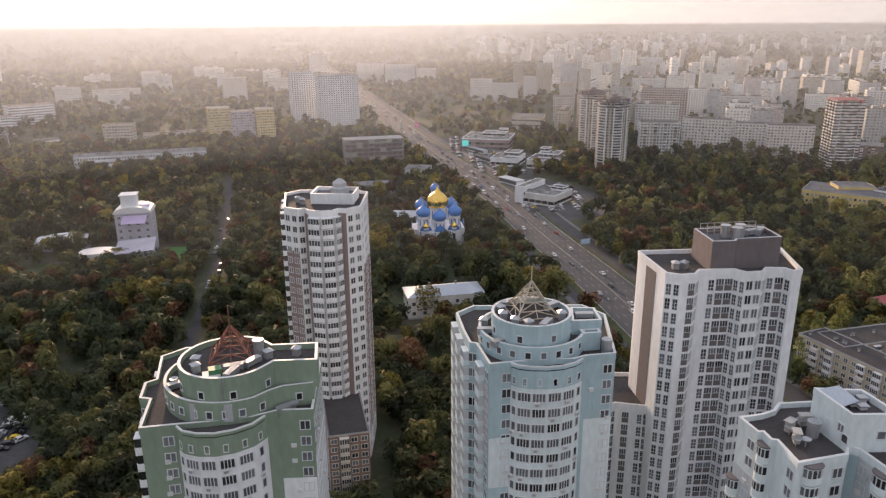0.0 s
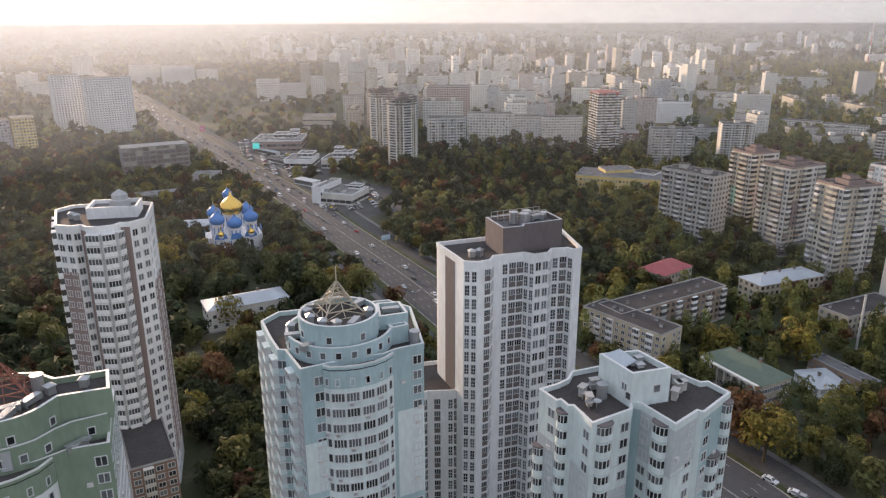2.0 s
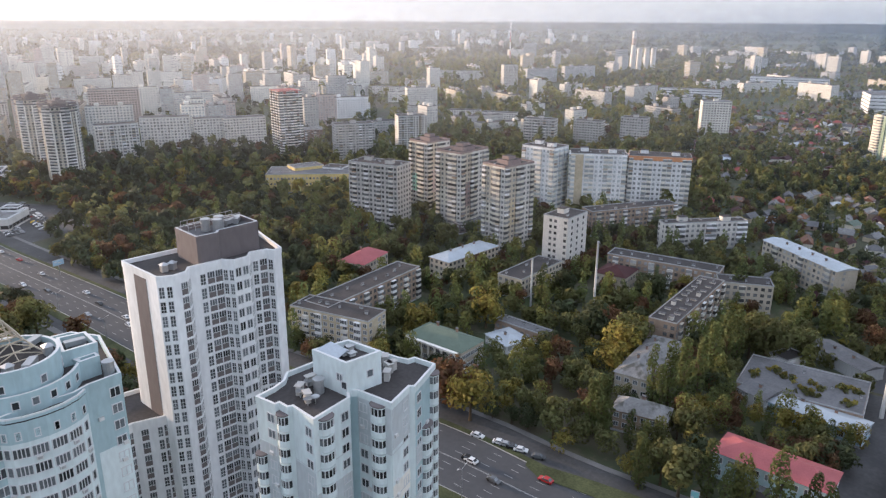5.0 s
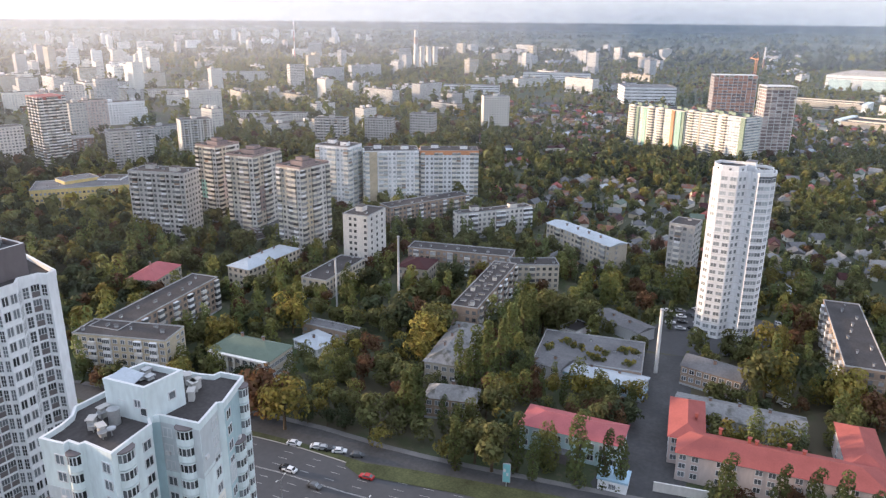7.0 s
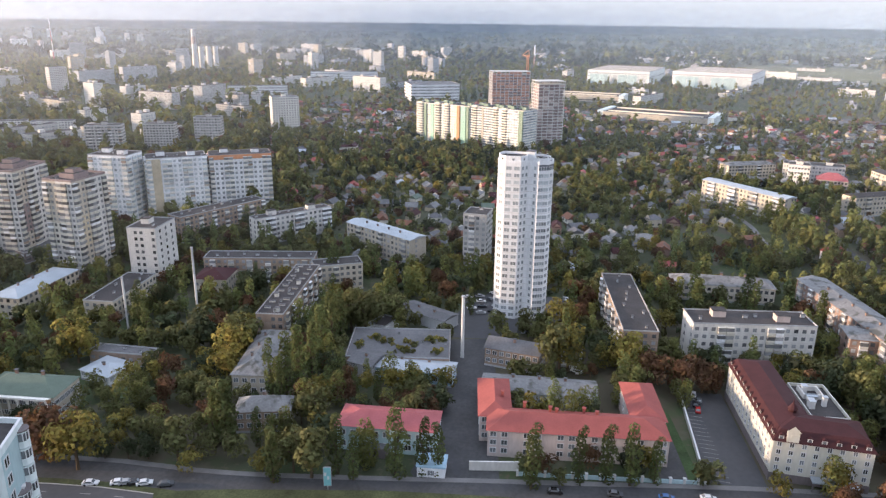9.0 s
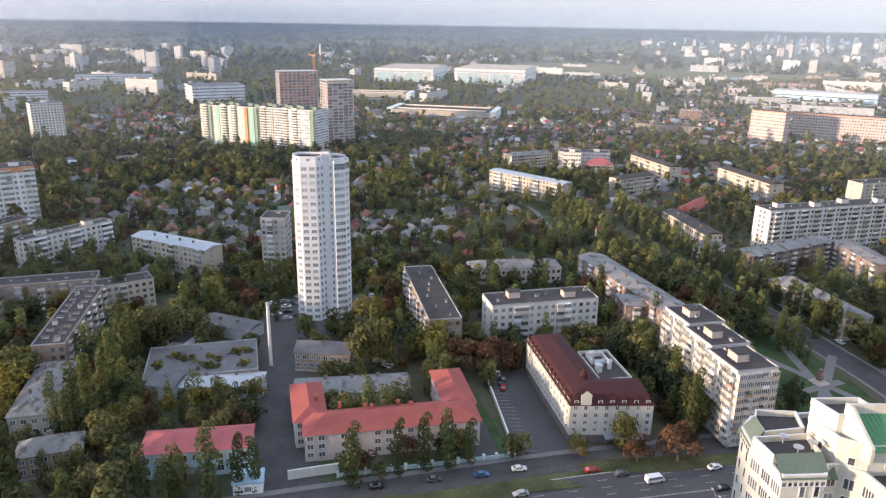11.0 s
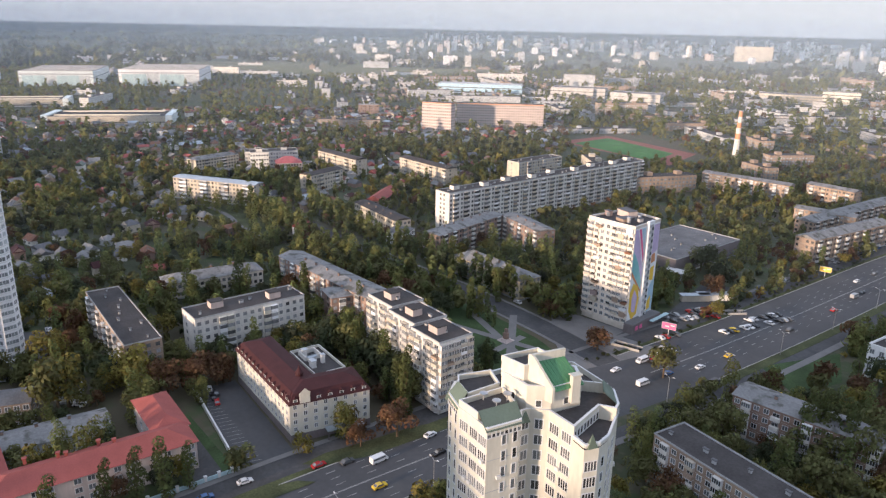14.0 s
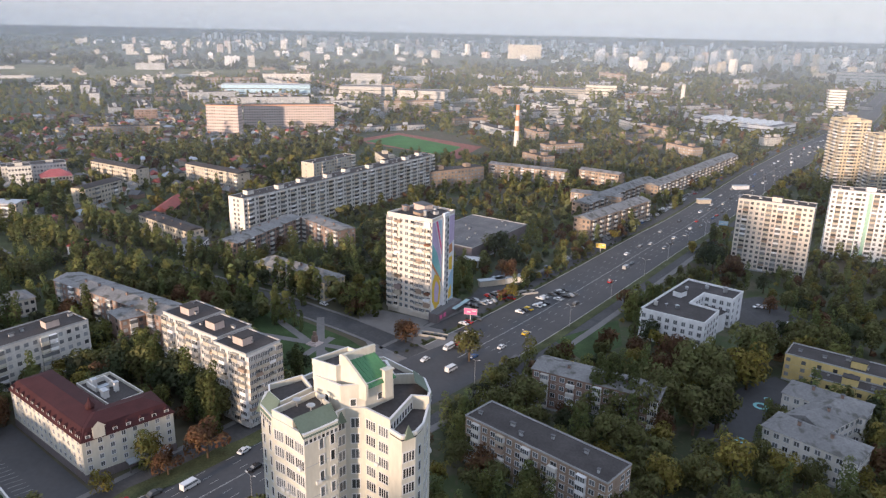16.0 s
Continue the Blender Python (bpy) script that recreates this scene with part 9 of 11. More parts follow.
AV_XY = np.array([(p[0], p[1]) for p in along(AVENUE, 6)])
SIDE_XY = np.array([(p[0], p[1]) for p in along(SIDE_STREET, 5)])
SIDE_ROOM = np.where(SIDE_XY[:, 0] < 410, 13.0, 5.0)
WOOD_XY = np.array([(p[0], p[1]) for p in along(WOOD_STREET, 5)])
TK = np.array(TAKEN)


def free(xy, margin, bare=True):
    """Which of the places are off buildings, roads and open yards."""
    ok = np.ones(len(xy), bool)
    for i in range(0, len(xy), 4000):
        q = xy[i:i + 4000]
        d = q[:, None, :] - TK[None, :, :2]
        u = np.abs(d[..., 0] * TK[:, 2] + d[..., 1] * TK[:, 3])
        w = np.abs(-d[..., 0] * TK[:, 3] + d[..., 1] * TK[:, 2])
        hit = ((u < TK[:, 4] + margin) & (w < TK[:, 5] + margin)).any(1)
        a = np.min(np.hypot(q[:, None, 0] - AV_XY[None, :, 0], q[:, None, 1] - AV_XY[None, :, 1]), 1) < 22
        b = np.min(np.hypot(q[:, None, 0] - SIDE_XY[None, :, 0], q[:, None, 1] - SIDE_XY[None, :, 1]) - SIDE_ROOM[None, :], 1) < 0
        c = np.min(np.hypot(q[:, None, 0] - WOOD_XY[None, :, 0], q[:, None, 1] - WOOD_XY[None, :, 1]), 1) < 6.5
        ok[i:i + 4000] &= ~(hit | a | b | c)
    for poly in BARE if bare else ():
        px, py = [p[0] for p in poly], [p[1] for p in poly]
        box = (xy[:, 0] > min(px)) & (xy[:, 0] < max(px)) & (xy[:, 1] > min(py)) & (xy[:, 1] < max(py)) & ok
        for i in np.nonzero(box)[0]:
            if inside(poly, *xy[i]):
                ok[i] = False
    return ok


def garden(x, y):
    """Above about -0.1 the houses of the villa quarter stand close; below it are groves."""
    return noise.noise((x * 0.0095, y * 0.0095, 7.0))


def cover(x, y):
    """How thickly trees stand: 1 in closed wood."""
    az, d = np.degrees(np.arctan2(x, y)), np.hypot(x, y)
    av = np.interp(y, [-1000, -390, -165, 0, 150, 335, 560, 1200, 2859], [400, 238, 190, 160, 122, 80, 34, -123, -506])
    c = np.full(len(x), 0.62)
    c = np.where((x < av) & (y > 120) & (d < 760), 1.0, c)
    c = np.where((x < av) & (y > 120) & (d >= 760), 0.75, c)
    c = np.where((az > 36) & (d < 480), 0.9, c)
    c = np.where((az > 8) & (az < 38) & (d > 330) & (d < 560), 1.0, c)
    c = np.where((az > -40) & (az < 8) & (d > 1500) , 0.95, c)
    c = np.where((az > 8) & (az < 40) & (d > 700) & (d < 2300), 0.28, c)
    c = np.where((az > 62) & (az < 124) & (d > 260) & (d <= 400), 1.15, c)
    plots = np.array([garden(p, q) for p, q in zip(x, y)])
    c = np.where((az > 62) & (az < 124) & (d > 400) & (d < 1150), np.where(plots > -0.17, 0.48, 1.05), c)
    c = np.where((az > 64) & (az < 80) & (d > 590) & (d < 690), 1.2, c)
    c = np.where((az > 124) & (d <= 380), 1.1, c)
    c = np.where((az > 124) & (d > 380), 0.7, c)
    c = np.where((az > 124) & (d > 600), 0.6, c)
    c = np.where((az > 118) & (d > 880), 0.42, c)
    return c




# ---- the villa quarter ----
def villa(x, y, ang, L, W, h, rise, wall, roof, label, single):
    s, r, w = Shape(), Shape(), Shape()
    s.prism([(-L / 2, -W / 2), (L / 2, -W / 2), (L / 2, W / 2), (-L / 2, W / 2)], -0.3, h)
    s.face([(-L / 2, -W / 2, h), (-L / 2, W / 2, h), (-L / 2, 0, h + rise - 0.1)][::-1]), s.face([(L / 2, -W / 2, h), (L / 2, W / 2, h), (L / 2, 0, h + rise - 0.1)])
    hip_roof(r, L, W, h, rise, 0.5, 0, (x * 3 + y) % 3 < 1)
    claim(x, y, ang, L / 2 + 1, W / 2 + 1)
    at = pose(x, y, 0, 0, 0, ang)
    if not single:
        VILLAS.setdefault(wall, Shape()).add(s, at), VILLAS.setdefault(roof, Shape()).add(r, at)
        return
    ob = thing("villa", x, y, ang, 0, 1, label, "house", "houses of the villa quarter")
    part("wall", s, wall, ob), part("roof", r, roof, ob)
    side = 1 if turn(-ang, -x, -y)[1] > 0 else -1
    for sx in (-L * 0.25, L * 0.25):
        part("window", opening("w", 1.5, 1.4, "white_plaster", True).data, None, ob, "", pose(sx, side * W / 2, 0, 0, 0, 0 if side < 0 else 180))


VILLAS = {}
ROOFS = ["slate_roof", "grey_roof", "rust_roof", "red_metal_roof", "maroon_roof", "pale_metal_roof", "rose_metal_roof", "grey_green_roof"]
WALLS = ["beige_panel", "yellow_brick", "red_brick", "warm_white_plaster", "grey_plaster", "brown_brick"]
vr = random.Random(21)
TK = np.array(TAKEN)
spots = []
tries = 0
while len(spots) < 1020 and tries < 22000:
    tries += 1
    d, a = math.sqrt(vr.uniform(350 ** 2, 1120 ** 2)), radians(vr.uniform(60, 124))
    x, y = d * math.sin(a), d * math.cos(a)
    if a > radians(108) and d < 560 or (a < radians(66) and d < 480) or (radians(64) < a < radians(80) and 590 < d < 690) or garden(x, y) < -0.2:
        continue
    if all(math.hypot(x - p[0], y - p[1]) > 10.4 for p in spots) and free(np.array([(x, y)]), 4.0)[0]:
        spots.append((x, y))
far_houses, far_roofs = Shape(), Shape()
for i, (x, y) in enumerate(spots):
    L, W, h, rise = vr.uniform(7, 11.5), vr.uniform(5.5, 8), vr.choice((2.8, 3.0, 3.2, 4.8)), vr.uniform(1.8, 3.2)
    roof, wall = vr.choices(ROOFS, (8, 6, 4, 2.2, 2.5, 1.4, 0.8, 1))[0], vr.choice(WALLS)
    words = {"slate_roof": "grey slate", "grey_roof": "dark grey", "rust_roof": "rusty brown", "red_metal_roof": "red metal", "maroon_roof": "maroon", "pale_metal_roof": "pale metal", "rose_metal_roof": "rose red metal", "grey_green_roof": "grey-green"}[roof]
    villa(x, y, vr.choice((10, 100, 25, 115, -5)) + vr.uniform(-8, 8), L, W, h, rise, wall, roof, f"small detached house with a {words} roof among garden trees", math.hypot(x, y) < 500)

for key, sh in VILLAS.items():
    tagged(part("far_villas", sh, key), "many small far houses among garden trees", "houses", kind="stuff")


# ---- the far town: slab and tower blocks in rows ----
def slab_row(az0, az1, d0, d1, count, h0, h1, seed, styles, gap=26, lens=(18, 70)):
    rr = random.Random(seed)
    made, tries = 0, 0
    while made < count and tries < count * 30:
        tries += 1
        a, d = radians(rr.uniform(az0, az1)), math.sqrt(rr.uniform(d0 * d0, d1 * d1))
        x, y = d * math.sin(a), d * math.cos(a)
        if any(math.hypot(x - q[0], y - q[1]) < gap + d * 0.006 for q in CITY):
            continue
        if any(math.hypot(x - q[0], y - q[1]) < q[4] + 16 for q in TAKEN):
            continue
        if d < 2300 and np.min(np.hypot(AV_XY[:, 0] - x, AV_XY[:, 1] - y)) < 42:
            continue
        CITY.append((x, y))
        h = rr.choice((h0, h0, (h0 + h1) / 2, h1)) * rr.uniform(0.9, 1.1)
        L = rr.uniform(*lens) if h < 34 else rr.uniform(18, 30)
        st = rr.choice(styles)
        X, Y, Z, sc = settle(x, y)
        ang = rr.choice((-20, 70, -12, 78)) + rr.uniform(-6, 6)
        W = rr.uniform(12, 17)
        poly = [(-L / 2, -W / 2), (L / 2, -W / 2), (L / 2, W / 2), (-L / 2, W / 2)]
        s, r, f = Shape(), Shape(), Shape()
        s.prism(poly, -1, h)
        hut = Shape()
        for q in range(1 if h > 34 else 2):
            hut.box(L * (q * 0.5 - 0.25) - 2.5, L * (q * 0.5 - 0.25) + 2.5, -2.5, 2.5, h, h + 2.8)
        r.prism(inset(poly, 0.3), h, h + 0.06)
        for i in range(4):
            p, c = poly[i], poly[(i + 1) % 4]
            if (c[1] - p[1]) * turn(-ang, -x, -y)[0] + (p[0] - c[0]) * turn(-ang, -x, -y)[1] < 0:
                continue
            if d < 1500:
                panes(f, p, c, 0.8, int((h - 1) / 2.9), 2.9, 3.4, 1.9, 1.5, 0)
            else:
                panes(f, p, c, 0.8, int((h - 1) / 2.9 / 2), 5.8, 7.0, 4.0, 2.2, 0)
        if d < 1100:
            ob = thing("apartment_building", X, Y, ang, Z, sc, TOWN[st], "apartment building", "blocks of the far town")
            part("wall", s, STYLES[st][0], ob), part("roof", r, "bitumen_roof", ob), part("roof_hut", hut, STYLES[st][0], ob)
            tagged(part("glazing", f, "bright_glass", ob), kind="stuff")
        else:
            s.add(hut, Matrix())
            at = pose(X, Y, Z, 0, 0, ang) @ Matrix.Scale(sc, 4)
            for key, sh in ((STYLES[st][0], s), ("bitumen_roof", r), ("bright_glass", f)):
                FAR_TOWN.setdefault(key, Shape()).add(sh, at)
        claim(x, y, ang, L / 2 + 4, W / 2 + 4)
        made += 1


claim(630, -518, -20, 95, 60)
CITY = []
FAR_TOWN = {}
TOWN = {"panel9": "pale panel apartment block in the far town", "white16": "white apartment tower in the far town", "red16": "rose and white apartment block in the far town",
        "beige16": "beige apartment tower in the far town", "grey9": "grey panel block in the far town", "cream16": "cream apartment block in the far town",
        "panel5": "low pale panel block in the far town", "cream5": "low cream block in the far town", "works": "grey works building in the far town", "hall": "pale works hall in the far town",
        "yellow": "low yellow building in the far town", "brown5": "low brown brick block among trees", "red5": "low red brick block among trees"}
TALL = ["panel9", "white16", "red16", "beige16", "grey9", "cream16", "panel9"]
slab_row(9, 34, 800, 1150, 34, 27, 46, 1, TALL)
slab_row(8, 36, 1150, 2150, 110, 27, 52, 2, TALL)
slab_row(2, 36, 2150, 4200, 90, 27, 54, 3, TALL, 40)
slab_row(33, 62, 760, 1300, 26, 15, 30, 4, ["panel5", "panel9", "grey9", "cream5"], 34)
slab_row(35, 75, 1300, 3000, 60, 15, 40, 5, ["panel5", "panel9", "works", "cream5"], 60, (25, 110))
slab_row(38, 52, 3200, 5200, 26, 30, 55, 6, ["white16", "panel9", "red16"], 60)
slab_row(60, 104, 1150, 3200, 44, 8, 14, 7, ["works", "hall", "panel5"], 80, (30, 120))
slab_row(104, 165, 1100, 2300, 85, 7, 18, 8, ["works", "brown5", "grey9", "works", "panel5"], 40, (30, 130))
slab_row(104, 165, 2300, 6000, 260, 12, 34, 9, TALL + ["panel5", "works"], 50)
slab_row(112, 165, 3500, 8500, 300, 28, 56, 10, TALL + ["red16", "white16"], 40)
slab_row(142, 166, 2600, 4800, 90, 36, 56, 21, TALL, 40)
slab_row(-32, 0, 1100, 2000, 12, 12, 30, 12, ["panel5", "panel9"], 70)
slab_row(106, 166, 860, 1700, 80, 6, 12, 31, ["works", "brown5", "grey9", "works"], 30, (28, 110))
slab_row(126, 150, 600, 1000, 6, 11, 14, 13, ["brown5", "cream5"], 70, (30, 60))
for key, sh in FAR_TOWN.items():
    tagged(part("far_town", sh, key), "hazy far town of many pale apartment blocks", "buildings", kind="stuff")


# ---- haze: translucent rings standing in for evening air, one behind another ----
def haze_material(amount, foot):
    """Sheet standing in for air that scatters light: thickest low over the land, thinning out upwards, and thickened
    round the sun's bearing to put in its glow.
    """
    m = bpy.data.materials.new("evening_haze")
    m.use_nodes = True
    n, k = m.node_tree.nodes, m.node_tree.links
    n.remove(n["Principled BSDF"])
    d, t, a, x, clear = n.new("ShaderNodeBsdfDiffuse"), n.new("ShaderNodeBsdfTranslucent"), n.new("ShaderNodeMixShader"), n.new("ShaderNodeMixShader"), n.new("ShaderNodeBsdfTransparent")
    a.inputs[0].default_value = 0.55
    # the far rings have the blue of distance put into their colour
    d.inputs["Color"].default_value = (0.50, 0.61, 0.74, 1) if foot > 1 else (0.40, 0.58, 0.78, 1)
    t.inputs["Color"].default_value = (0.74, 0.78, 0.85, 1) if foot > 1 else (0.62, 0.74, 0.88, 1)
    k.new(d.outputs[0], a.inputs[1]), k.new(t.outputs[0], a.inputs[2])
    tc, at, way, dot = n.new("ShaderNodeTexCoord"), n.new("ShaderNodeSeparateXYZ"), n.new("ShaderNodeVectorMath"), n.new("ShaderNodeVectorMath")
    k.new(tc.outputs["Object"], at.inputs[0])
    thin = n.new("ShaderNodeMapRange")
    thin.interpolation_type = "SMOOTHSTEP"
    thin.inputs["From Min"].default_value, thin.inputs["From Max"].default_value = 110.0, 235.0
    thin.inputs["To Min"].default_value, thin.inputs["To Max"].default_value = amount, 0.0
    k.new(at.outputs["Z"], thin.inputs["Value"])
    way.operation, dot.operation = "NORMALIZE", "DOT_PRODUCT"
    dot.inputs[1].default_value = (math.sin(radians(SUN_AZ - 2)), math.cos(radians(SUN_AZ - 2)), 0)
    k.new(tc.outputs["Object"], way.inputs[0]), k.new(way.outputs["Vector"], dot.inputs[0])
    # glow round the sun, put in as extra haze on its bearing
    sun_glow = n.new("ShaderNodeMapRange")
    sun_glow.interpolation_type = "SMOOTHSTEP"
    sun_glow.inputs["From Min"].default_value, sun_glow.inputs["From Max"].default_value = 0.86, 1.0
    sun_glow.inputs["To Min"].default_value, sun_glow.inputs["To Max"].default_value = 1.0, 2.0
    k.new(dot.outputs["Value"], sun_glow.inputs["Value"])
    rise = n.new("ShaderNodeMapRange")
    rise.interpolation_type = "SMOOTHSTEP"
    rise.inputs["From Min"].default_value, rise.inputs["From Max"].default_value = 0.0, foot
    k.new(at.outputs["Z"], rise.inputs["Value"])
    settled, both = n.new("ShaderNodeMath"), n.new("ShaderNodeMath")
    settled.operation = "MULTIPLY"
    both.operation, both.use_clamp = "MULTIPLY", True
    k.new(thin.outputs["Result"], settled.inputs[0]), k.new(rise.outputs["Result"], settled.inputs[1])
    k.new(settled.outputs[0], both.inputs[0]), k.new(sun_glow.outputs["Result"], both.inputs[1])
    k.new(both.outputs[0], x.inputs[0])
    k.new(clear.outputs[0], x.inputs[1]), k.new(a.outputs[0], x.inputs[2])
    k.new(x.outputs[0], n["Material Output"].inputs["Surface"])
    return m


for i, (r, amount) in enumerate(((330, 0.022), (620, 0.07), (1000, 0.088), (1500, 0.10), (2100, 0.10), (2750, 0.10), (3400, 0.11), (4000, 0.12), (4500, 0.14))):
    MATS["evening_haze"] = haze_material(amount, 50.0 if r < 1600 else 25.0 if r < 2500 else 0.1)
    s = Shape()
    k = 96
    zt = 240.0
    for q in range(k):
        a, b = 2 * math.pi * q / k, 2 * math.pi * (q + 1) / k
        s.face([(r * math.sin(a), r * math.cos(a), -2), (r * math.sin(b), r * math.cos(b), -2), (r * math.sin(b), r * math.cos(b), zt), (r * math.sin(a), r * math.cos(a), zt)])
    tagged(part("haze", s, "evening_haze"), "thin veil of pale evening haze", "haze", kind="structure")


# ---- cars ----
CAR_SHAPES = {}


def car_mesh(kind):
    s = Shape()
    L, W, van = (4.4, 1.75, False) if kind == "car" else (5.6, 2.0, True)
    if van:
        prof = [(-2.8, 0.35), (2.8, 0.35), (2.8, 0.95), (2.35, 1.25), (1.75, 2.15), (-2.75, 2.2), (-2.8, 1.0)]
        glass = [(-2.6, 1.3), (2.2, 1.3), (1.72, 1.95), (-2.6, 1.95)]
    else:
        prof = [(-2.2, 0.35), (2.2, 0.35), (2.2, 0.72), (1.1, 0.92), (0.45, 1.42), (-1.1, 1.45), (-1.75, 0.98), (-2.2, 0.92)]
        glass = [(-1.55, 0.98), (0.95, 0.95), (0.42, 1.36), (-1.08, 1.38)]

    def extrude(pts, w, m, sh, top=1.0):
        n = len(pts)
        zs = [p[1] for p in pts]
        zl, zh = min(zs), max(zs)
        wid = [w * (1 - 0.16 * max(0, (z - 0.9) / 0.6)) if not van else w for z in zs]
        a = [(p[0], -q, p[1]) for p, q in zip(pts, wid)]
        b = [(p[0], q, p[1]) for p, q in zip(pts, wid)]
        sh.face(a, m), sh.face(b[::-1], m)
        for i in range(n):
            j = (i + 1) % n
            sh.face([a[j], a[i], b[i], b[j]], m)

    extrude(prof, W / 2, 0, s)
    gl = Shape()
    extrude(glass, W / 2 + 0.015, 0, gl)
    ws = Shape()
    if not van:
        ws.face([(1.12, -0.7, 0.94), (1.12, 0.7, 0.94), (0.5, 0.62, 1.42), (0.5, -0.62, 1.42)], 0), ws.face([(-1.78, 0.7, 1.0), (-1.78, -0.7, 1.0), (-1.14, -0.6, 1.45), (-1.14, 0.6, 1.45)], 0)
        gl.add(ws, Matrix())
    else:
        gl.face([(2.38, -0.85, 1.27), (2.38, 0.85, 1.27), (1.8, 0.85, 2.12), (1.8, -0.85, 2.12)], 0)
    wh = Shape()
    for i in range(10):
        a, b = 2 * math.pi * i / 10, 2 * math.pi * (i + 1) / 10
        p, q = (0.33 * math.cos(a), 0.33 * math.sin(a)), (0.33 * math.cos(b), 0.33 * math.sin(b))
        wh.face([(p[0], -0.11, p[1]), (q[0], -0.11, q[1]), (q[0], 0.11, q[1]), (p[0], 0.11, p[1])])
        wh.face([(0, -0.11, 0), (q[0], -0.11, q[1]), (p[0], -0.11, p[1])]), wh.face([(0, 0.11, 0), (p[0], 0.11, p[1]), (q[0], 0.11, q[1])])
    CAR_SHAPES[kind] = (s, gl)
    return s, gl.mesh("car_glass", ["window_glass"]), wh.mesh("wheel", ["tyre_rubber"]), L, W


CARS = {}
TRAFFIC, PARKED = {}, {}
for kind in ("car", "van"):
    s, gl, wh, L, W = car_mesh(kind)
    for colour in ("white", "black", "silver", "grey", "red", "blue", "yellow"):
        CARS[kind, colour] = (s.mesh("car_body", ["car_" + colour]), gl, wh, L, W)


def car(x, y, ang, colour="white", kind="car", z=0.09, group="cars on the avenue", far=False):
    if any(inside(q, x, y) for q in LAWNS):
        return
    body, gl, wh, L, W = CARS[kind, colour]
    ob = part("van" if kind == "van" else "car", body, None, None, f"{colour} passenger {'van' if kind == 'van' else 'car'} with dark windows", pose(x, y, z, 0, 0, ang))
    tagged(ob, category=kind, group=group)
    part("car_glass", gl, None, ob)
    if not far:
        for sx in (-0.31, 0.31):
            for sy in (-0.46, 0.46):
                part("wheel", wh, None, ob, "", pose(sx * L, sy * W, 0.33))


cr = random.Random(8)
COLOURS, WEIGHTS = ("white", "black", "silver", "grey", "red", "blue", "yellow"), (5, 4, 4, 3, 1, 1, 0.6)
AVD = along(AVENUE[2:-2], 3.0)
used = []
for n in range(1700):
    p = cr.choice(AVD)
    d = math.hypot(p[0], p[1])
    busy = 1.0 if p[1] > 450 else 0.6 if p[1] < -380 else 0.15
    if cr.random() > busy:
        continue
    lane = cr.choice((-8.0, -4.8, -1.7, 1.7, 4.8, 8.0)) + cr.uniform(-0.3, 0.3)
    x, y = p[0] + p[4] * lane, p[1] - p[3] * lane
    if any(abs(x - u[0]) < 8 and abs(y - u[1]) < 9 for u in used):
        continue
    used.append((x, y))
    ang = math.degrees(math.atan2(p[4], p[3])) + (0 if lane > 0 else 180)
    colour, kind = cr.choices(COLOURS, WEIGHTS)[0], "van" if cr.random() < 0.07 else "car"
    colour = "white" if kind == "van" and colour in ("red", "blue", "black") else colour
    if d > 480:
        for key, sh in (("car_" + colour, CAR_SHAPES[kind][0]), ("window_glass", CAR_SHAPES[kind][1])):
            TRAFFIC.setdefault(key, Shape()).add(sh, pose(x, y, 0.09, 0, 0, ang))
    else:
        car(x, y, ang, colour, kind, far=d > 300)
for key, sh in TRAFFIC.items():
    tagged(part("far_traffic", sh, key), "many cars far down the avenue", "cars", kind="stuff")
# parked along the street through the wood
for i, (u, side) in enumerate(((0.10, 1), (0.22, -1), (0.30, 1), (0.36, 1), (0.47, -1), (0.60, 1), (0.72, -1), (0.85, 1))):
    car(-106 - 45 * u + side * 2.0, 300 + 190 * u + side * 0.5, 103 + (i % 3) * 2, ("grey", "white", "black", "silver")[i % 4], "car", 0.06, "cars parked along the wood street")
# parked along the service lanes
for p in AVD:
    if not (-760 < p[1] < -300 or 470 < p[1] < 760) or cr.random() < 0.35:
        continue
    off = p[2] + cr.choice((9.5, 13.0))
    x, y = p[0] + p[4] * -off, p[1] + p[3] * off
    if p[1] > 0:
        x, y = p[0] + p[4] * off, p[1] - p[3] * off
    colour = cr.choices(COLOURS, WEIGHTS)[0]
    for key, sh in (("car_" + colour, CAR_SHAPES["car"][0]), ("window_glass", CAR_SHAPES["car"][1])):
        PARKED.setdefault(key, Shape()).add(sh, pose(x, y, 0.12, 0, 0, math.degrees(math.atan2(p[4], p[3])) + cr.uniform(-4, 4)))
for a0, a1, b0, b1 in ((10, 80, 600, 820), (58, 112, 478, 580), (-160, -125, 175, 222), (210, 250, -275, -200)):
    for i in range(int((a1 - a0) / 6)):
        for j in range(int((b1 - b0) / 3)):
            x, y = a0 + i * 6.0, b0 + j * 3.0
            if i % 3 == 2 or cr.random() < 0.45 or not any(inside(poly, x, y) for poly in BARE) or any(abs((x - t[0]) * t[2] + (y - t[1]) * t[3]) < t[4] and abs((y - t[1]) * t[2] - (x - t[0]) * t[3]) < t[5] for t in TAKEN):
                continue
            colour = cr.choices(COLOURS, WEIGHTS)[0]
            for key, sh in (("car_" + colour, CAR_SHAPES["car"][0]), ("window_glass", CAR_SHAPES["car"][1])):
                PARKED.setdefault(key, Shape()).add(sh, pose(x, y, 0.12, 0, 0, cr.choice((12, 192)) + cr.uniform(-4, 4)))
for key, sh in PARKED.items():
    tagged(part("parked_traffic", sh, key), "many cars parked along the service lanes", "cars", kind="stuff")
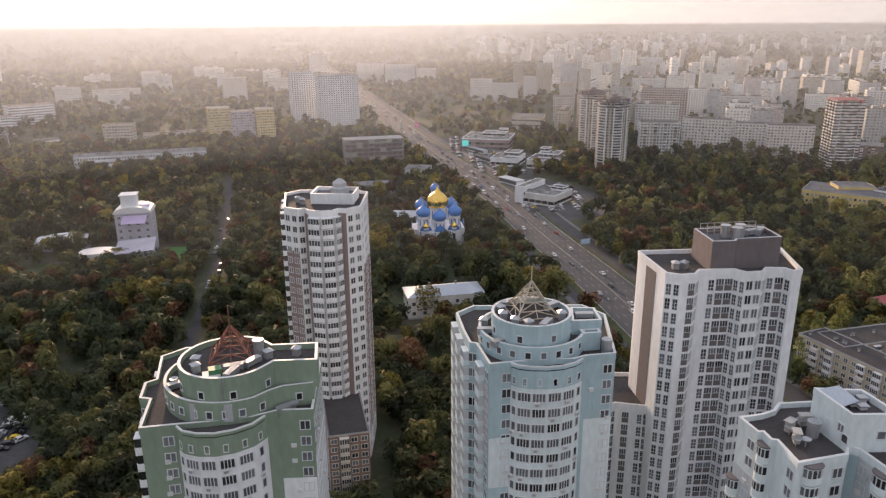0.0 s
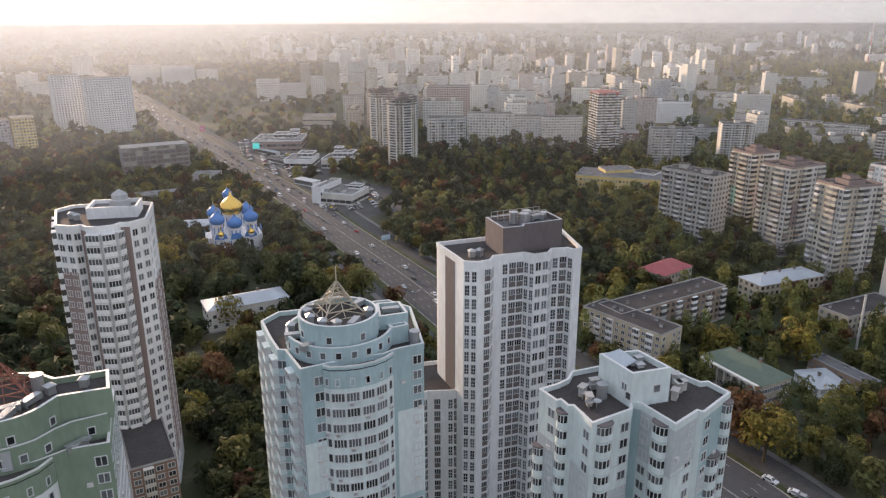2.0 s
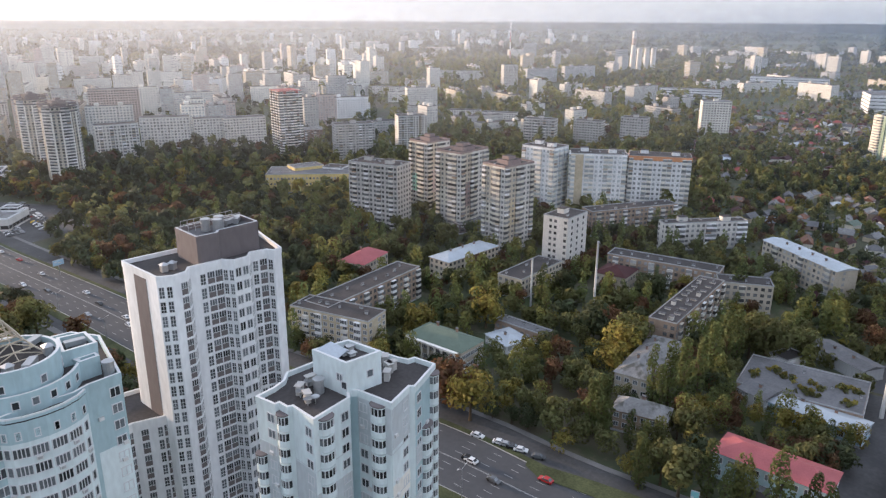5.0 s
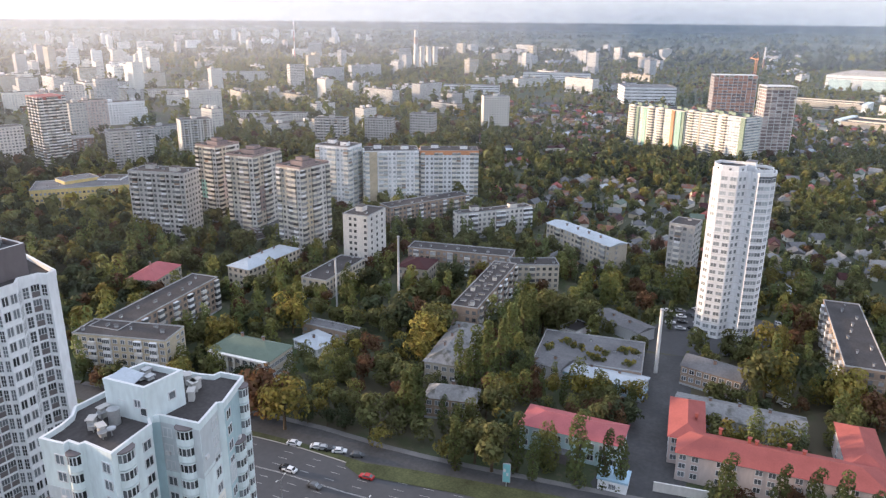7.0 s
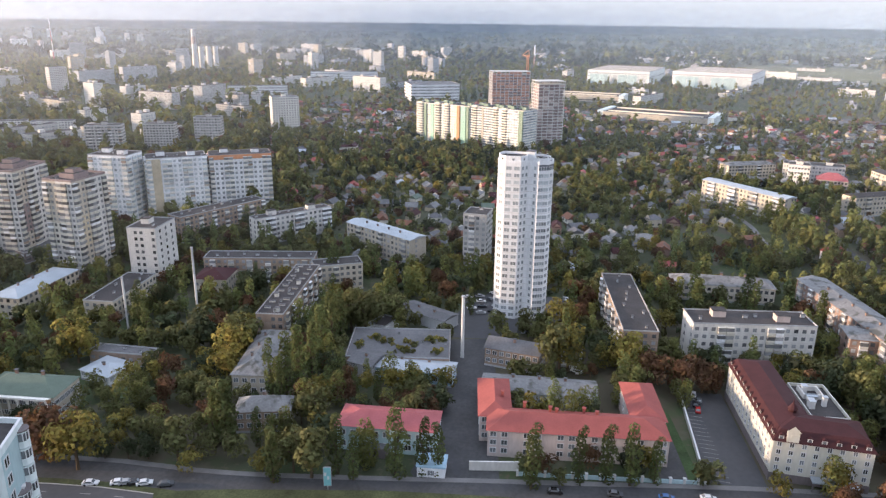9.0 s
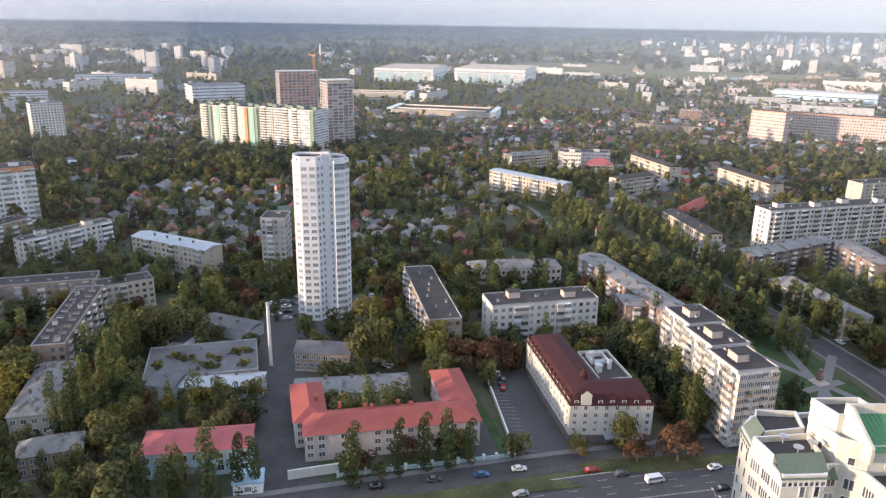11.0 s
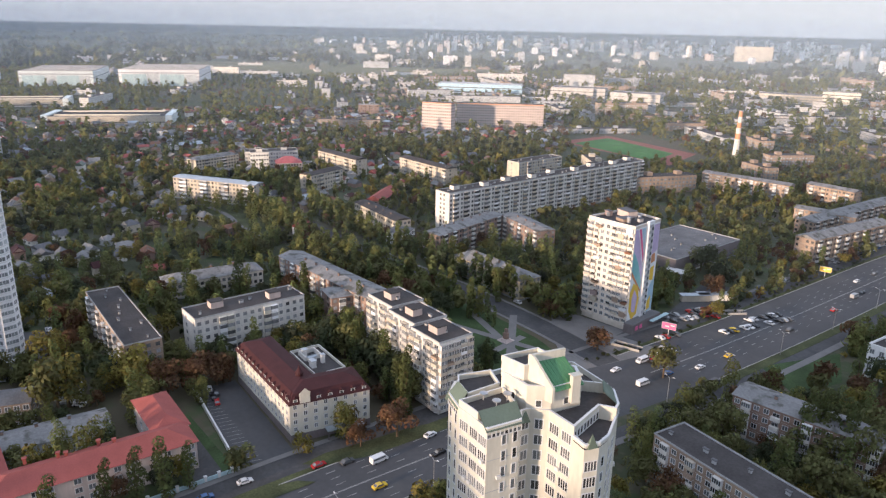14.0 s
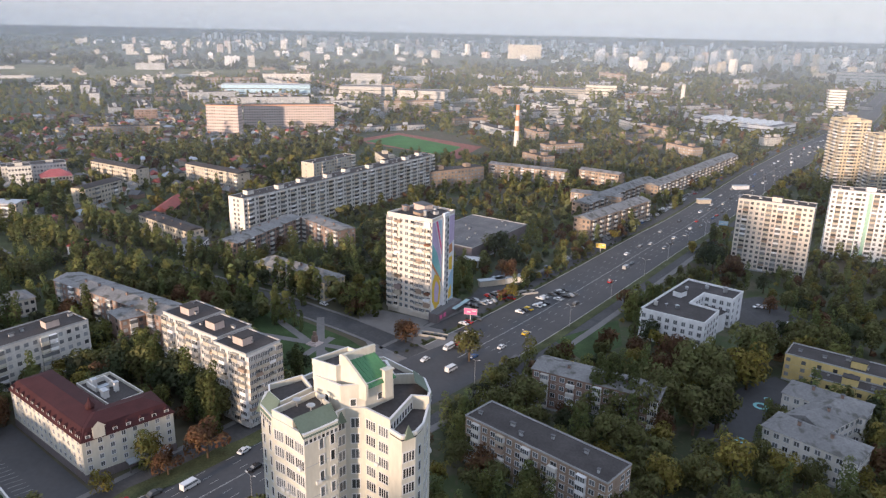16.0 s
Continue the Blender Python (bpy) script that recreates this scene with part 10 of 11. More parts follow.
car(137.9, 141.2, -70, "white", "car", 0.1, "parked and passing cars")
car(140.5, 134.0, -60, "white", "car", 0.1, "parked and passing cars")
car(141.1, 131.8, -60, "silver", "car", 0.1, "parked and passing cars")
car(141.8, 129.5, -60, "black", "car", 0.1, "parked and passing cars")
car(142.4, 126.9, -60, "white", "car", 0.1, "parked and passing cars")
car(143.7, 121.0, -60, "grey", "car", 0.1, "parked and passing cars")
car(127.4, 133.9, -72, "black", "car", 0.1, "parked and passing cars")
car(241.9, -22.5, 0, "white", "car", 0.1, "parked and passing cars")
car(235.0, -23.0, 0, "black", "car", 0.1, "parked and passing cars")
car(231.2, -23.6, 0, "red", "car", 0.1, "parked and passing cars")
car(237.8, -24.2, 0, "grey", "car", 0.1, "parked and passing cars")
car(247.1, 18.9, 70, "white", "car", 0.1, "parked and passing cars")
car(172.6, 16.5, -80, "black", "car", 0.1, "parked and passing cars")
car(176.3, 0.4, -80, "grey", "car", 0.1, "parked and passing cars")
car(178.8, -13.3, -80, "blue", "car", 0.1, "parked and passing cars")
car(181.9, -24.4, -80, "white", "car", 0.1, "parked and passing cars")
car(184.0, -82.6, -70, "white", "car", 0.1, "parked and passing cars")
car(177.3, -62.9, -75, "white", "van", 0.1, "parked and passing cars")
car(181.7, -45.7, -75, "red", "car", 0.1, "parked and passing cars")
car(180.1, -54.0, -75, "grey", "car", 0.1, "parked and passing cars")
car(187.3, -87.8, -70, "blue", "van", 0.1, "parked and passing cars")
car(173.8, -80.9, 105, "black", "car", 0.1, "parked and passing cars")
car(274.2, -167.3, 10, "white", "car", 0.1, "parked and passing cars")
car(336.2, -218.2, 15, "white", "car", 0.1, "parked and passing cars")
car(224.8, -242.8, 20, "red", "car", 0.1, "parked and passing cars")
car(203.9, -198.4, 20, "white", "car", 0.1, "parked and passing cars")
car(203.3, -189.7, 20, "white", "car", 0.1, "parked and passing cars")
car(204.4, -193.0, 20, "silver", "car", 0.1, "parked and passing cars")
car(201.4, -185.8, 20, "red", "car", 0.1, "parked and passing cars")
car(198.4, -184.3, 20, "black", "car", 0.1, "parked and passing cars")
car(207.0, -197.4, 20, "white", "car", 0.1, "parked and passing cars")
car(234.3, -243.4, 20, "red", "car", 0.1, "parked and passing cars")
car(230.7, -242.9, 20, "red", "car", 0.1, "parked and passing cars")
car(230.8, -235.2, 20, "black", "car", 0.1, "parked and passing cars")
car(158.8, -205.8, 100, "yellow", "van", 0.1, "parked and passing cars")
car(154.8, -186.4, 100, "black", "car", 0.1, "parked and passing cars")
car(143.6, -328.6, 70, "white", "car", 0.1, "parked and passing cars")
car(141.2, -330.6, 70, "white", "car", 0.1, "parked and passing cars")
car(123.6, -320.4, 20, "white", "car", 0.1, "parked and passing cars")
car(146.9, -273.5, 30, "white", "car", 0.1, "parked and passing cars")
car(-141.1, 206.9, 60, "white", "car", 0.1, "parked and passing cars")
car(-138.1, 210.4, 60, "white", "car", 0.1, "parked and passing cars")
car(-133.3, 198.5, 60, "white", "car", 0.1, "parked and passing cars")
car(-143.2, 212.2, 60, "black", "car", 0.1, "parked and passing cars")
car(-147.0, 234.5, 80, "blue", "car", 0.1, "parked and passing cars")
car(-150.8, 221.2, 60, "silver", "car", 0.1, "parked and passing cars")
car(-140.1, 215.8, 60, "white", "car", 0.1, "parked and passing cars")
car(-115.8, 334.3, 80, "silver", "car", 0.1, "parked and passing cars")
car(-130.1, 389.0, 80, "grey", "car", 0.1, "parked and passing cars")
car(-131.0, 399.7, 80, "white", "car", 0.1, "parked and passing cars")
car(260.7, 91.4, 20, "silver", "car", 0.1, "parked and passing cars")
car(293.5, 61.3, 60, "black", "car", 0.1, "parked and passing cars")
car(300.9, 60.8, 60, "white", "car", 0.1, "parked and passing cars")
car(308.6, 65.9, 60, "grey", "car", 0.1, "parked and passing cars")
car(289.6, 56.8, 60, "silver", "car", 0.1, "parked and passing cars")
car(331.3, 32.0, 10, "silver", "car", 0.1, "parked and passing cars")
car(319.7, 31.4, 10, "white", "car", 0.1, "parked and passing cars")
car(277.1, 44.0, 0, "silver", "car", 0.1, "parked and passing cars")
car(278.1, 39.0, 0, "red", "car", 0.1, "parked and passing cars")
car(279.1, 36.6, 0, "red", "car", 0.1, "parked and passing cars")
car(248.8, 18.8, 80, "white", "car", 0.1, "parked and passing cars")
car(316.7, 65.5, 60, "white", "car", 0.1, "parked and passing cars")
car(308.1, 75.9, -74, "white", "car", 0.1, "parked and passing cars", True)
car(310.0, 74.3, -70, "black", "car", 0.1, "parked and passing cars", True)
car(310.9, 71.0, -70, "silver", "car", 0.1, "parked and passing cars", True)
car(301.2, 73.3, -66, "grey", "car", 0.1, "parked and passing cars", True)
car(304.7, 69.0, -76, "white", "car", 0.1, "parked and passing cars", True)
car(295.4, 71.2, -65, "white", "car", 0.1, "parked and passing cars", True)
car(298.8, 67.0, -75, "black", "car", 0.1, "parked and passing cars", True)
car(291.3, 65.8, -70, "silver", "car", 0.1, "parked and passing cars", True)
car(257.4, 92.9, -66, "white", "car", 0.1, "parked and passing cars", True)
car(277.5, 44.4, 10, "white", "car", 0.1, "parked and passing cars", True)
car(279.5, 39.5, 10, "red", "car", 0.1, "parked and passing cars", True)
car(279.9, 37.3, 10, "red", "car", 0.1, "parked and passing cars", True)
car(277.2, 42.0, 10, "black", "car", 0.1, "parked and passing cars", True)
car(247.2, 18.4, 10, "white", "car", 0.1, "parked and passing cars", True)
car(320.1, 32.3, 10, "silver", "car", 0.1, "parked and passing cars", True)
car(271.8, 29.4, 10, "grey", "car", 0.1, "parked and passing cars", True)


# ---- street lamps ----
def lamp_mesh():
    s = Shape()
    s.tube([(0.13, 0), (0.09, 5), (0.06, 9.5)], 7)
    for sx in (-1, 1):
        s.bar((0, 0, 9.3), (sx * 1.6, 0, 10.1), 0.07)
    h = Shape()
    h.box(-0.55, 0.25, -0.13, 0.13, 0, 0.14)
    return s.mesh("pole", ["galvanised"]), h.mesh("lamp_head", ["white_paint"])


pole_me, head_me = lamp_mesh()
for p in along(AVENUE[7:-5], 34.0)[::1]:
    ob = thing("street_lamp", p[0] + p[4] * (p[2] + 1.2), p[1] - p[3] * (p[2] + 1.2), math.degrees(math.atan2(p[4], p[3])) + 90, 0.1, 1, "grey steel street lamp with two arms beside the avenue", "street lamp", "lamps along the avenue")
    part("pole", pole_me, None, ob)
    for sx in (-1, 1):
        part("lamp_head", head_me, None, ob, "", pose(sx * 1.6, 0, 10.05, 0, 0, 0 if sx < 0 else 180))


# ---- small things of the streets ----
def monument(x, y):
    ob = thing("monument", x, y, 20, 0.1, 1, "reddish stone monument on steps in the square", "monument")
    for i, (w, z0, z1) in enumerate(((2.6, 0, 0.3), (2.0, 0.3, 0.6), (1.5, 0.6, 1.0))):
        s = Shape()
        s.box(-w, w, -w, w, z0, z1)
        part("step", s, "rose_plaster", ob)
    s = Shape()
    s.prism([(-1.0, -0.8), (1.0, -0.8), (1.0, 0.8), (-1.0, 0.8)], 1.0, 3.6), s.prism([(-0.7, -0.5), (0.7, -0.5), (0.5, 0.5), (-0.5, 0.5)], 3.6, 5.4)
    part("stele", s, "red_brick", ob)


monument(239, -141)


def billboard(x, y, ang, w, h, z, face, label):
    ob = thing("billboard", x, y, ang, 0, 1, label, "billboard")
    s = Shape()
    s.box(-0.15, 0.15, -0.15, 0.15, 0, z)
    part("post", s, "galvanised", ob)
    s = Shape()
    s.box(-w / 2, w / 2, -0.15, 0.15, z, z + h)
    part("frame", s, "grey_plaster", ob)
    for sy in (-1, 1):
        s = Shape()
        s.box(-w / 2 + 0.15, w / 2 - 0.15, sy * 0.16 - 0.01, sy * 0.16 + 0.01, z + 0.15, z + h - 0.15)
        p = part("poster", s, face, ob)
        for i, (bx, bw) in enumerate(((-0.25, 0.3), (0.12, 0.26))):
            s = Shape()
            s.box((bx - bw / 2) * w, (bx + bw / 2) * w, sy * 0.18 - 0.01, sy * 0.18 + 0.01, z + h * (0.55 - 0.2 * i), z + h * (0.72 - 0.2 * i))
            part("bar", s, "white_paint", p)


billboard(215.5, -206.7, 35, 6, 3, 4, "pink_paint", "pink roadside billboard on a grey post")
billboard(246.0, -340.8, 30, 6, 3, 3, "yellow_paint", "yellow roadside billboard beside the avenue")
billboard(224.8, -444.0, 30, 6, 3, 5, "sky_paint", "blue and white roadside billboard")
billboard(80.0, 387.3, 20, 6, 3, 5, "sky_paint", "pale roadside billboard above the verge")
billboard(155.2, 77.1, -70, 2.2, 6, 1.5, "teal_paint", "tall narrow teal advertising panel")
billboard(-29.3, 838.1, 10, 5, 6, 8, "pink_paint", "lit pink sign beside the avenue")


def shelter(x, y, ang):
    ob = thing("bus_shelter", x, y, ang, 0.1, 1, "glass bus shelter with a dark flat roof", "bus shelter")
    s = Shape()
    s.box(-5, 5, -1.2, 1.2, 2.5, 2.7)
    part("roof", s, "grey_roof", ob)
    s = Shape()
    s.box(-5, 5, 1.05, 1.12, 0.2, 2.5)
    part("back_pane", s, "window_glass", ob)
    for px in (-4.8, 0, 4.8):
        s = Shape()
        s.box(px - 0.08, px + 0.08, 0.9, 1.06, 0, 2.5)
        part("post", s, "galvanised", ob)


def kiosk(x, y, ang, L, W, h, wall, roof, label):
    ob = thing("kiosk", x, y, ang, 0.05, 1, label, "kiosk", "kiosks beside the avenue")
    s = Shape()
    s.box(-L / 2, L / 2, -W / 2, W / 2, 0, h)
    part("wall", s, wall, ob)
    s = Shape()
    s.box(-L / 2 - 0.4, L / 2 + 0.4, -W / 2 - 0.6, W / 2 + 0.3, h, h + 0.3)
    part("roof", s, roof, ob)
    s = Shape()
    s.box(-L / 2 + 0.3, L / 2 - 0.3, -W / 2 - 0.05, -W / 2 + 0.05, 0.8, h - 0.4)
    part("window", s, "window_glass", ob)


def underpass(x, y, ang, L):
    ob = thing("underpass_entrance", x, y, ang, 0.1, 1, "grey stone parapet round underpass stairs", "stairs")
    for px, py, lx, ly in ((0, -1.9, L, 0.4), (0, 1.9, L, 0.4), (L / 2 - 0.2, 0, 0.4, 3.4)):
        s = Shape()
        s.box(px - lx / 2, px + lx / 2, py - ly / 2, py + ly / 2, 0, 1.0)
        part("parapet", s, "kerb_stone", ob)
    # flat near-black sheet: the darkness of the stairs below is painted on
    s = Shape()
    s.face([(-L / 2, -1.7, 0.02), (L / 2 - 0.4, -1.7, 0.02), (L / 2 - 0.4, 1.7, 0.02), (-L / 2, 1.7, 0.02)])
    part("stair_well", s, "dark_opening", ob)


shelter(174.0, -189.9, 105)
underpass(164.1, -169.9, 60, 12)
underpass(226.0, -254.2, 70, 12)
underpass(214.6, -184.4, 30, 12)
kiosk(245.3, -249.5, 70, 14, 3, 3, "beige_panel", "pale_metal_roof", "row of kiosks under a pale roof")
kiosk(243.0, -259.6, 70, 16, 4, 3, "warm_white_plaster", "pale_metal_roof", "long white market kiosk with a pale roof")
kiosk(275.2, -263.7, 20, 10, 6, 4, "white_plaster", "white_paint", "white tent-roofed pavilion beside the shop")
kiosk(32.5, 721.2, -60, 40, 5, 3.5, "pale_panel", "pale_metal_roof", "long low market arcade beside the avenue")
kiosk(40.8, 668.5, -60, 30, 5, 3.5, "pale_panel", "grey_roof", "long low market arcade beside the avenue")
kiosk(55.4, 569.4, -55, 22, 8, 4, "white_plaster", "white_paint", "round-roofed canopy of a petrol station")
kiosk(287.7, -589.6, 60, 14, 4, 3, "white_plaster", "pale_metal_roof", "white bus stop kiosk with a pale roof")
kiosk(278.4, -513.7, 60, 10, 4, 3, "beige_panel", "pale_metal_roof", "white bus stop kiosk with a pale roof")
kiosk(268.1, -221.7, 20, 5, 5, 3, "white_plaster", "pale_metal_roof", "small white substation hut with a pale roof")
kiosk(191.9, 75.2, -80, 6, 3, 3, "white_plaster", "grey_roof", "small white guard hut at the gate")


# clipped bushes on the avenue's verge
br = np.random.default_rng(4)
bush_me = [cards_mesh("bush", crown_cloud(br, 150, 1.0, 1.3, 0.1, 0.95, 4), "leaf_dark_green") for _ in range(3)]
for i, p in enumerate(along(AVENUE[14:18], 6.5)):
    for row in (0, 1):
        if (i * 7 + row * 3) % 5 == 0:
            continue
        o = -(p[2] + 1.6 + row * 1.8)
        ob = part("bush", bush_me[(i + row) % 3], None, None, "clipped dark green bush on the verge", pose(p[0] - p[4] * -o, p[1] + p[3] * -o, 0.12, 0, 0, i * 50))
        tagged(ob, category="bush", group="bushes on the verge")


# the columned hall's portico
portico = bpy.data.objects["columned_hall"]
for i in range(8):
    s = Shape()
    s.box(-0.55, 0.55, -0.55, 0.55, 0.0, 1.2), s.tube([(0.45, 1.2), (0.38, 7.8), (0.55, 8.0), (0.55, 8.4)], 10), s.box(-0.6, 0.6, -0.6, 0.6, 8.4, 8.7)
    part("column", s, "warm_white_plaster", portico, "", pose(-11.2 + i * 3.2, -8.0, 0))
s = Shape()
s.box(-12.4, 12.4, -8.7, -6.9, 8.7, 9.4)
part("architrave", s, "warm_white_plaster", portico)


# ---- the woods and gardens ----
TK = np.array(TAKEN)
wr = np.random.default_rng(5)
LEAVES = ["leaf_dark_green", "leaf_olive", "leaf_yellow", "leaf_rust", "leaf_poplar", "leaf_lime", "leaf_deep"]
for name, d0, d1, area_each, n_cards, size, mx, reach in (("near", 120, 260, 36, 300, 1.1, (0.24, 0.28, 0.09, 0.09, 0.09, 0.11, 0.10), 1.0), ("middle", 260, 470, 49, 130, 1.16, (0.26, 0.26, 0.08, 0.07, 0.10, 0.13, 0.10), 1.0),
                                                   ("far", 470, 850, 52, 42, 1.32, (0.22, 0.33, 0.07, 0.06, 0.08, 0.13, 0.11), 1.05), ("distant", 850, 2300, 190, 14, 1.3, (0.34, 0.30, 0.04, 0.03, 0.04, 0.07, 0.18), 1.15)):
    lo, hi = radians(-42), radians(172)
    count = int((hi - lo) / 2 * (d1 * d1 - d0 * d0) / area_each)
    d = np.sqrt(wr.uniform(d0 * d0, d1 * d1, count))
    a = wr.uniform(lo, hi, count)
    xy = np.stack([d * np.sin(a), d * np.cos(a)], -1)
    clump = np.array([noise.noise((x * 0.012, y * 0.012, 3.0)) for x, y in xy])
    keep = wr.uniform(0, 1, count) < cover(xy[:, 0], xy[:, 1]) * np.clip(0.95 + clump * 0.9, 0.25, 1.2)
    xy = xy[keep]
    xy = xy[free(xy, -0.5)]
    if len(TREES) and d0 < 300:
        T = np.array(TREES)
        xy = xy[np.min(np.hypot(xy[:, None, 0] - T[None, :, 0], xy[:, None, 1] - T[None, :, 1]), 1) > 4.5]
    n = len(xy)
    which = wr.choice(7, n, p=mx)
    tint = np.array([noise.noise((x * 0.02, y * 0.02, 9.0)) for x, y in xy])
    which = np.where((tint > 0.25) & (which == 0), 1, which)
    villa = (np.abs(np.degrees(np.arctan2(xy[:, 0], xy[:, 1])) - 93) < 31) & (np.hypot(xy[:, 0], xy[:, 1]) > 420)
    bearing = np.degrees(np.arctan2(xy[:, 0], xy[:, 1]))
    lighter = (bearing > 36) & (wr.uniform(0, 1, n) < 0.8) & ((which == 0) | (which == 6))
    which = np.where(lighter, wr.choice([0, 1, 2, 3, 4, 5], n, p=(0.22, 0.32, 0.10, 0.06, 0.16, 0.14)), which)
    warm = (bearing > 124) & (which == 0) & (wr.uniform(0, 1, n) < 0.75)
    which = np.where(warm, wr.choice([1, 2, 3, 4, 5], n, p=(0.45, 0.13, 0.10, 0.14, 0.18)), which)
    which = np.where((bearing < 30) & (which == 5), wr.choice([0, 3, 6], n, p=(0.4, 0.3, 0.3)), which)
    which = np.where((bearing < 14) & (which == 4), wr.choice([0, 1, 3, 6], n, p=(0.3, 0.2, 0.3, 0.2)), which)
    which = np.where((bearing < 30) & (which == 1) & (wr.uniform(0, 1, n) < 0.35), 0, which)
    sc = wr.uniform(0.75, 1.25, n) * reach * np.where((bearing > 36) & (bearing < 124) & (d0 < 400), 0.84, np.where((bearing > 124) & (d0 < 600), np.where(np.hypot(xy[:, 0], xy[:, 1]) < 340, 0.86, 0.64), 1.0)) * np.where(villa & (d0 < 900), 0.70, 1.0)
    for k in range(7):
        idx = np.nonzero(which == k)[0]
        if not len(idx):
            continue
        protos = [crown_cloud(wr, n_cards, *((2.1, 16.0, 1.0) if k == 4 else (3.2, 14.0, 0.8) if k == 5 else (4.7, 11.5, 0.6)), size, (13 if n_cards > 150 else 7 if n_cards > 50 else 4 if n_cards > 20 else 2), k in (4, 5)) for _ in range(6)]
        pick = wr.integers(0, 6, len(idx))
        out = []
        for v in range(6):
            ii = idx[pick == v]
            an = wr.uniform(0, 6.283, len(ii))
            P = protos[v]
            c, s_ = np.cos(an)[:, None, None], np.sin(an)[:, None, None]
            S = sc[ii][:, None, None]
            X = (P[None, ..., 0] * c - P[None, ..., 1] * s_) * S + xy[ii, 0][:, None, None]
            Y = (P[None, ..., 0] * s_ + P[None, ..., 1] * c) * S + xy[ii, 1][:, None, None]
            Z = P[None, ..., 2] * S * wr.uniform(0.85, 1.15, len(ii))[:, None, None]
            card = np.stack([X, Y, Z], -1)
            card[:, :, 4] -= np.stack([xy[ii, 0], xy[ii, 1], 0 * an], -1)[:, None]
            card[:, :, 4] /= np.linalg.norm(card[:, :, 4], axis=-1, keepdims=True)
            out.append(card.reshape(-1, 5, 3))
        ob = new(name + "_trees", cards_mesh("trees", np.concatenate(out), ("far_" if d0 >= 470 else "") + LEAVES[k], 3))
        tagged(ob, {0: "dark green closed canopy of many trees", 1: "olive canopy of many trees in early autumn", 2: "scattered yellow autumn trees", 3: "scattered rust-red autumn trees", 4: "scattered tall poplars", 5: "tall oval yellow-green trees", 6: "very dark green trees in the canopy"}[k], "trees", kind="stuff")


# ---- shrubs and fruit trees of the gardens ----
count = 15500
d, a = np.sqrt(wr.uniform(265.0 ** 2, 1150.0 ** 2, count)), radians(58) + wr.uniform(0, radians(112), count)
xy = np.stack([d * np.sin(a), d * np.cos(a)], -1)
xy = xy[free(xy, 0.2)]
which = wr.choice(4, len(xy), p=(0.30, 0.42, 0.18, 0.10))
for k in range(4):
    idx = np.nonzero(which == k)[0]
    forms = [crown_cloud(wr, 8, 2.0, 3.4, 0.1, 1.3, 2) for _ in range(8)]
    P = np.stack(forms)[wr.integers(0, 8, len(idx))]
    P[:, :, :4] *= wr.uniform(0.5, 1.35, len(idx))[:, None, None, None]
    P[:, :, :4, :2] += xy[idx][:, None, None, :]
    ob = new("garden_shrubs", cards_mesh("shrubs", P.reshape(-1, 5, 3), "far_" + LEAVES[k], 3))
    tagged(ob, {0: "dark green garden shrubs between the houses", 1: "olive garden shrubs and fruit trees", 2: "yellowing garden shrubs and fruit trees", 3: "rust-red garden shrubs in autumn"}[k], "shrubs", kind="stuff")


# ---- rows of tall trees along the side streets ----
rows = [(q[0] + s_ * q[4] * o, q[1] - s_ * q[3] * o) for q in along(SIDE_STREET, 6.5) for s_, o in ((-1, 15.5), (-1, 20.0), (1, 10.5), (1, 15.0))]
xy = np.array(rows) + wr.normal(0, 1.0, (len(rows), 2))
xy = xy[(np.hypot(xy[:, 0], xy[:, 1]) < 900) & (np.hypot(xy[:, 0], xy[:, 1]) > 300) & (wr.uniform(0, 1, len(xy)) < 0.85)]
which = wr.choice([1, 4, 5], len(xy), p=(0.3, 0.4, 0.3))
for k in (1, 4, 5):
    idx = np.nonzero(which == k)[0]
    forms = [crown_cloud(wr, 60, *((2.0, 14.0, 0.8) if k == 4 else (2.6, 12.0, 0.8) if k == 5 else (3.6, 9.5, 0.6)), 0.95, 6, k != 1) for _ in range(6)]
    P = np.stack(forms)[wr.integers(0, 6, len(idx))]
    P[:, :, :4] *= wr.uniform(0.8, 1.3, len(idx))[:, None, None, None]
    P[:, :, :4, :2] += xy[idx][:, None, None, :]
    ob = new("street_trees", cards_mesh("street_trees", P.reshape(-1, 5, 3), LEAVES[k]))
    tagged(ob, {1: "olive street trees along the side street", 4: "rows of narrow poplars along the side street", 5: "yellow-green street trees along the side street"}[k], "trees", kind="stuff")


# ---- light green trees in rows through the park strip ----
lines = [((534, -13), (496, -86), 14), ((522, -14), (486, -80), 11), ((480, -88), (427, -97), 10), ((488, -97), (432, -106), 10), ((474, -80), (440, -86), 6), ((420, -96), (385, -104), 7), ((590, 72), (554, 27), 11), ((582, 75), (546, 30), 10), ((552, 24), (536, -10), 7), ((795, -395), (772, -455), 13), ((772, -455), (784, -492), 8), ((940, 75), (890, -95), 30), ((1480, 120), (1440, -200), 46), ((1462, 120), (1425, -200), 40)]
xy = np.array([(p[0] + (q[0] - p[0]) * i / (n - 1), p[1] + (q[1] - p[1]) * i / (n - 1)) for p, q, n in lines for i in range(n)]) + wr.normal(0, 1.6, (sum(l[2] for l in lines), 2))
xy = xy[free(xy, 1.0, False)]
which = wr.choice([1, 4, 5], len(xy), p=(0.35, 0.15, 0.5))
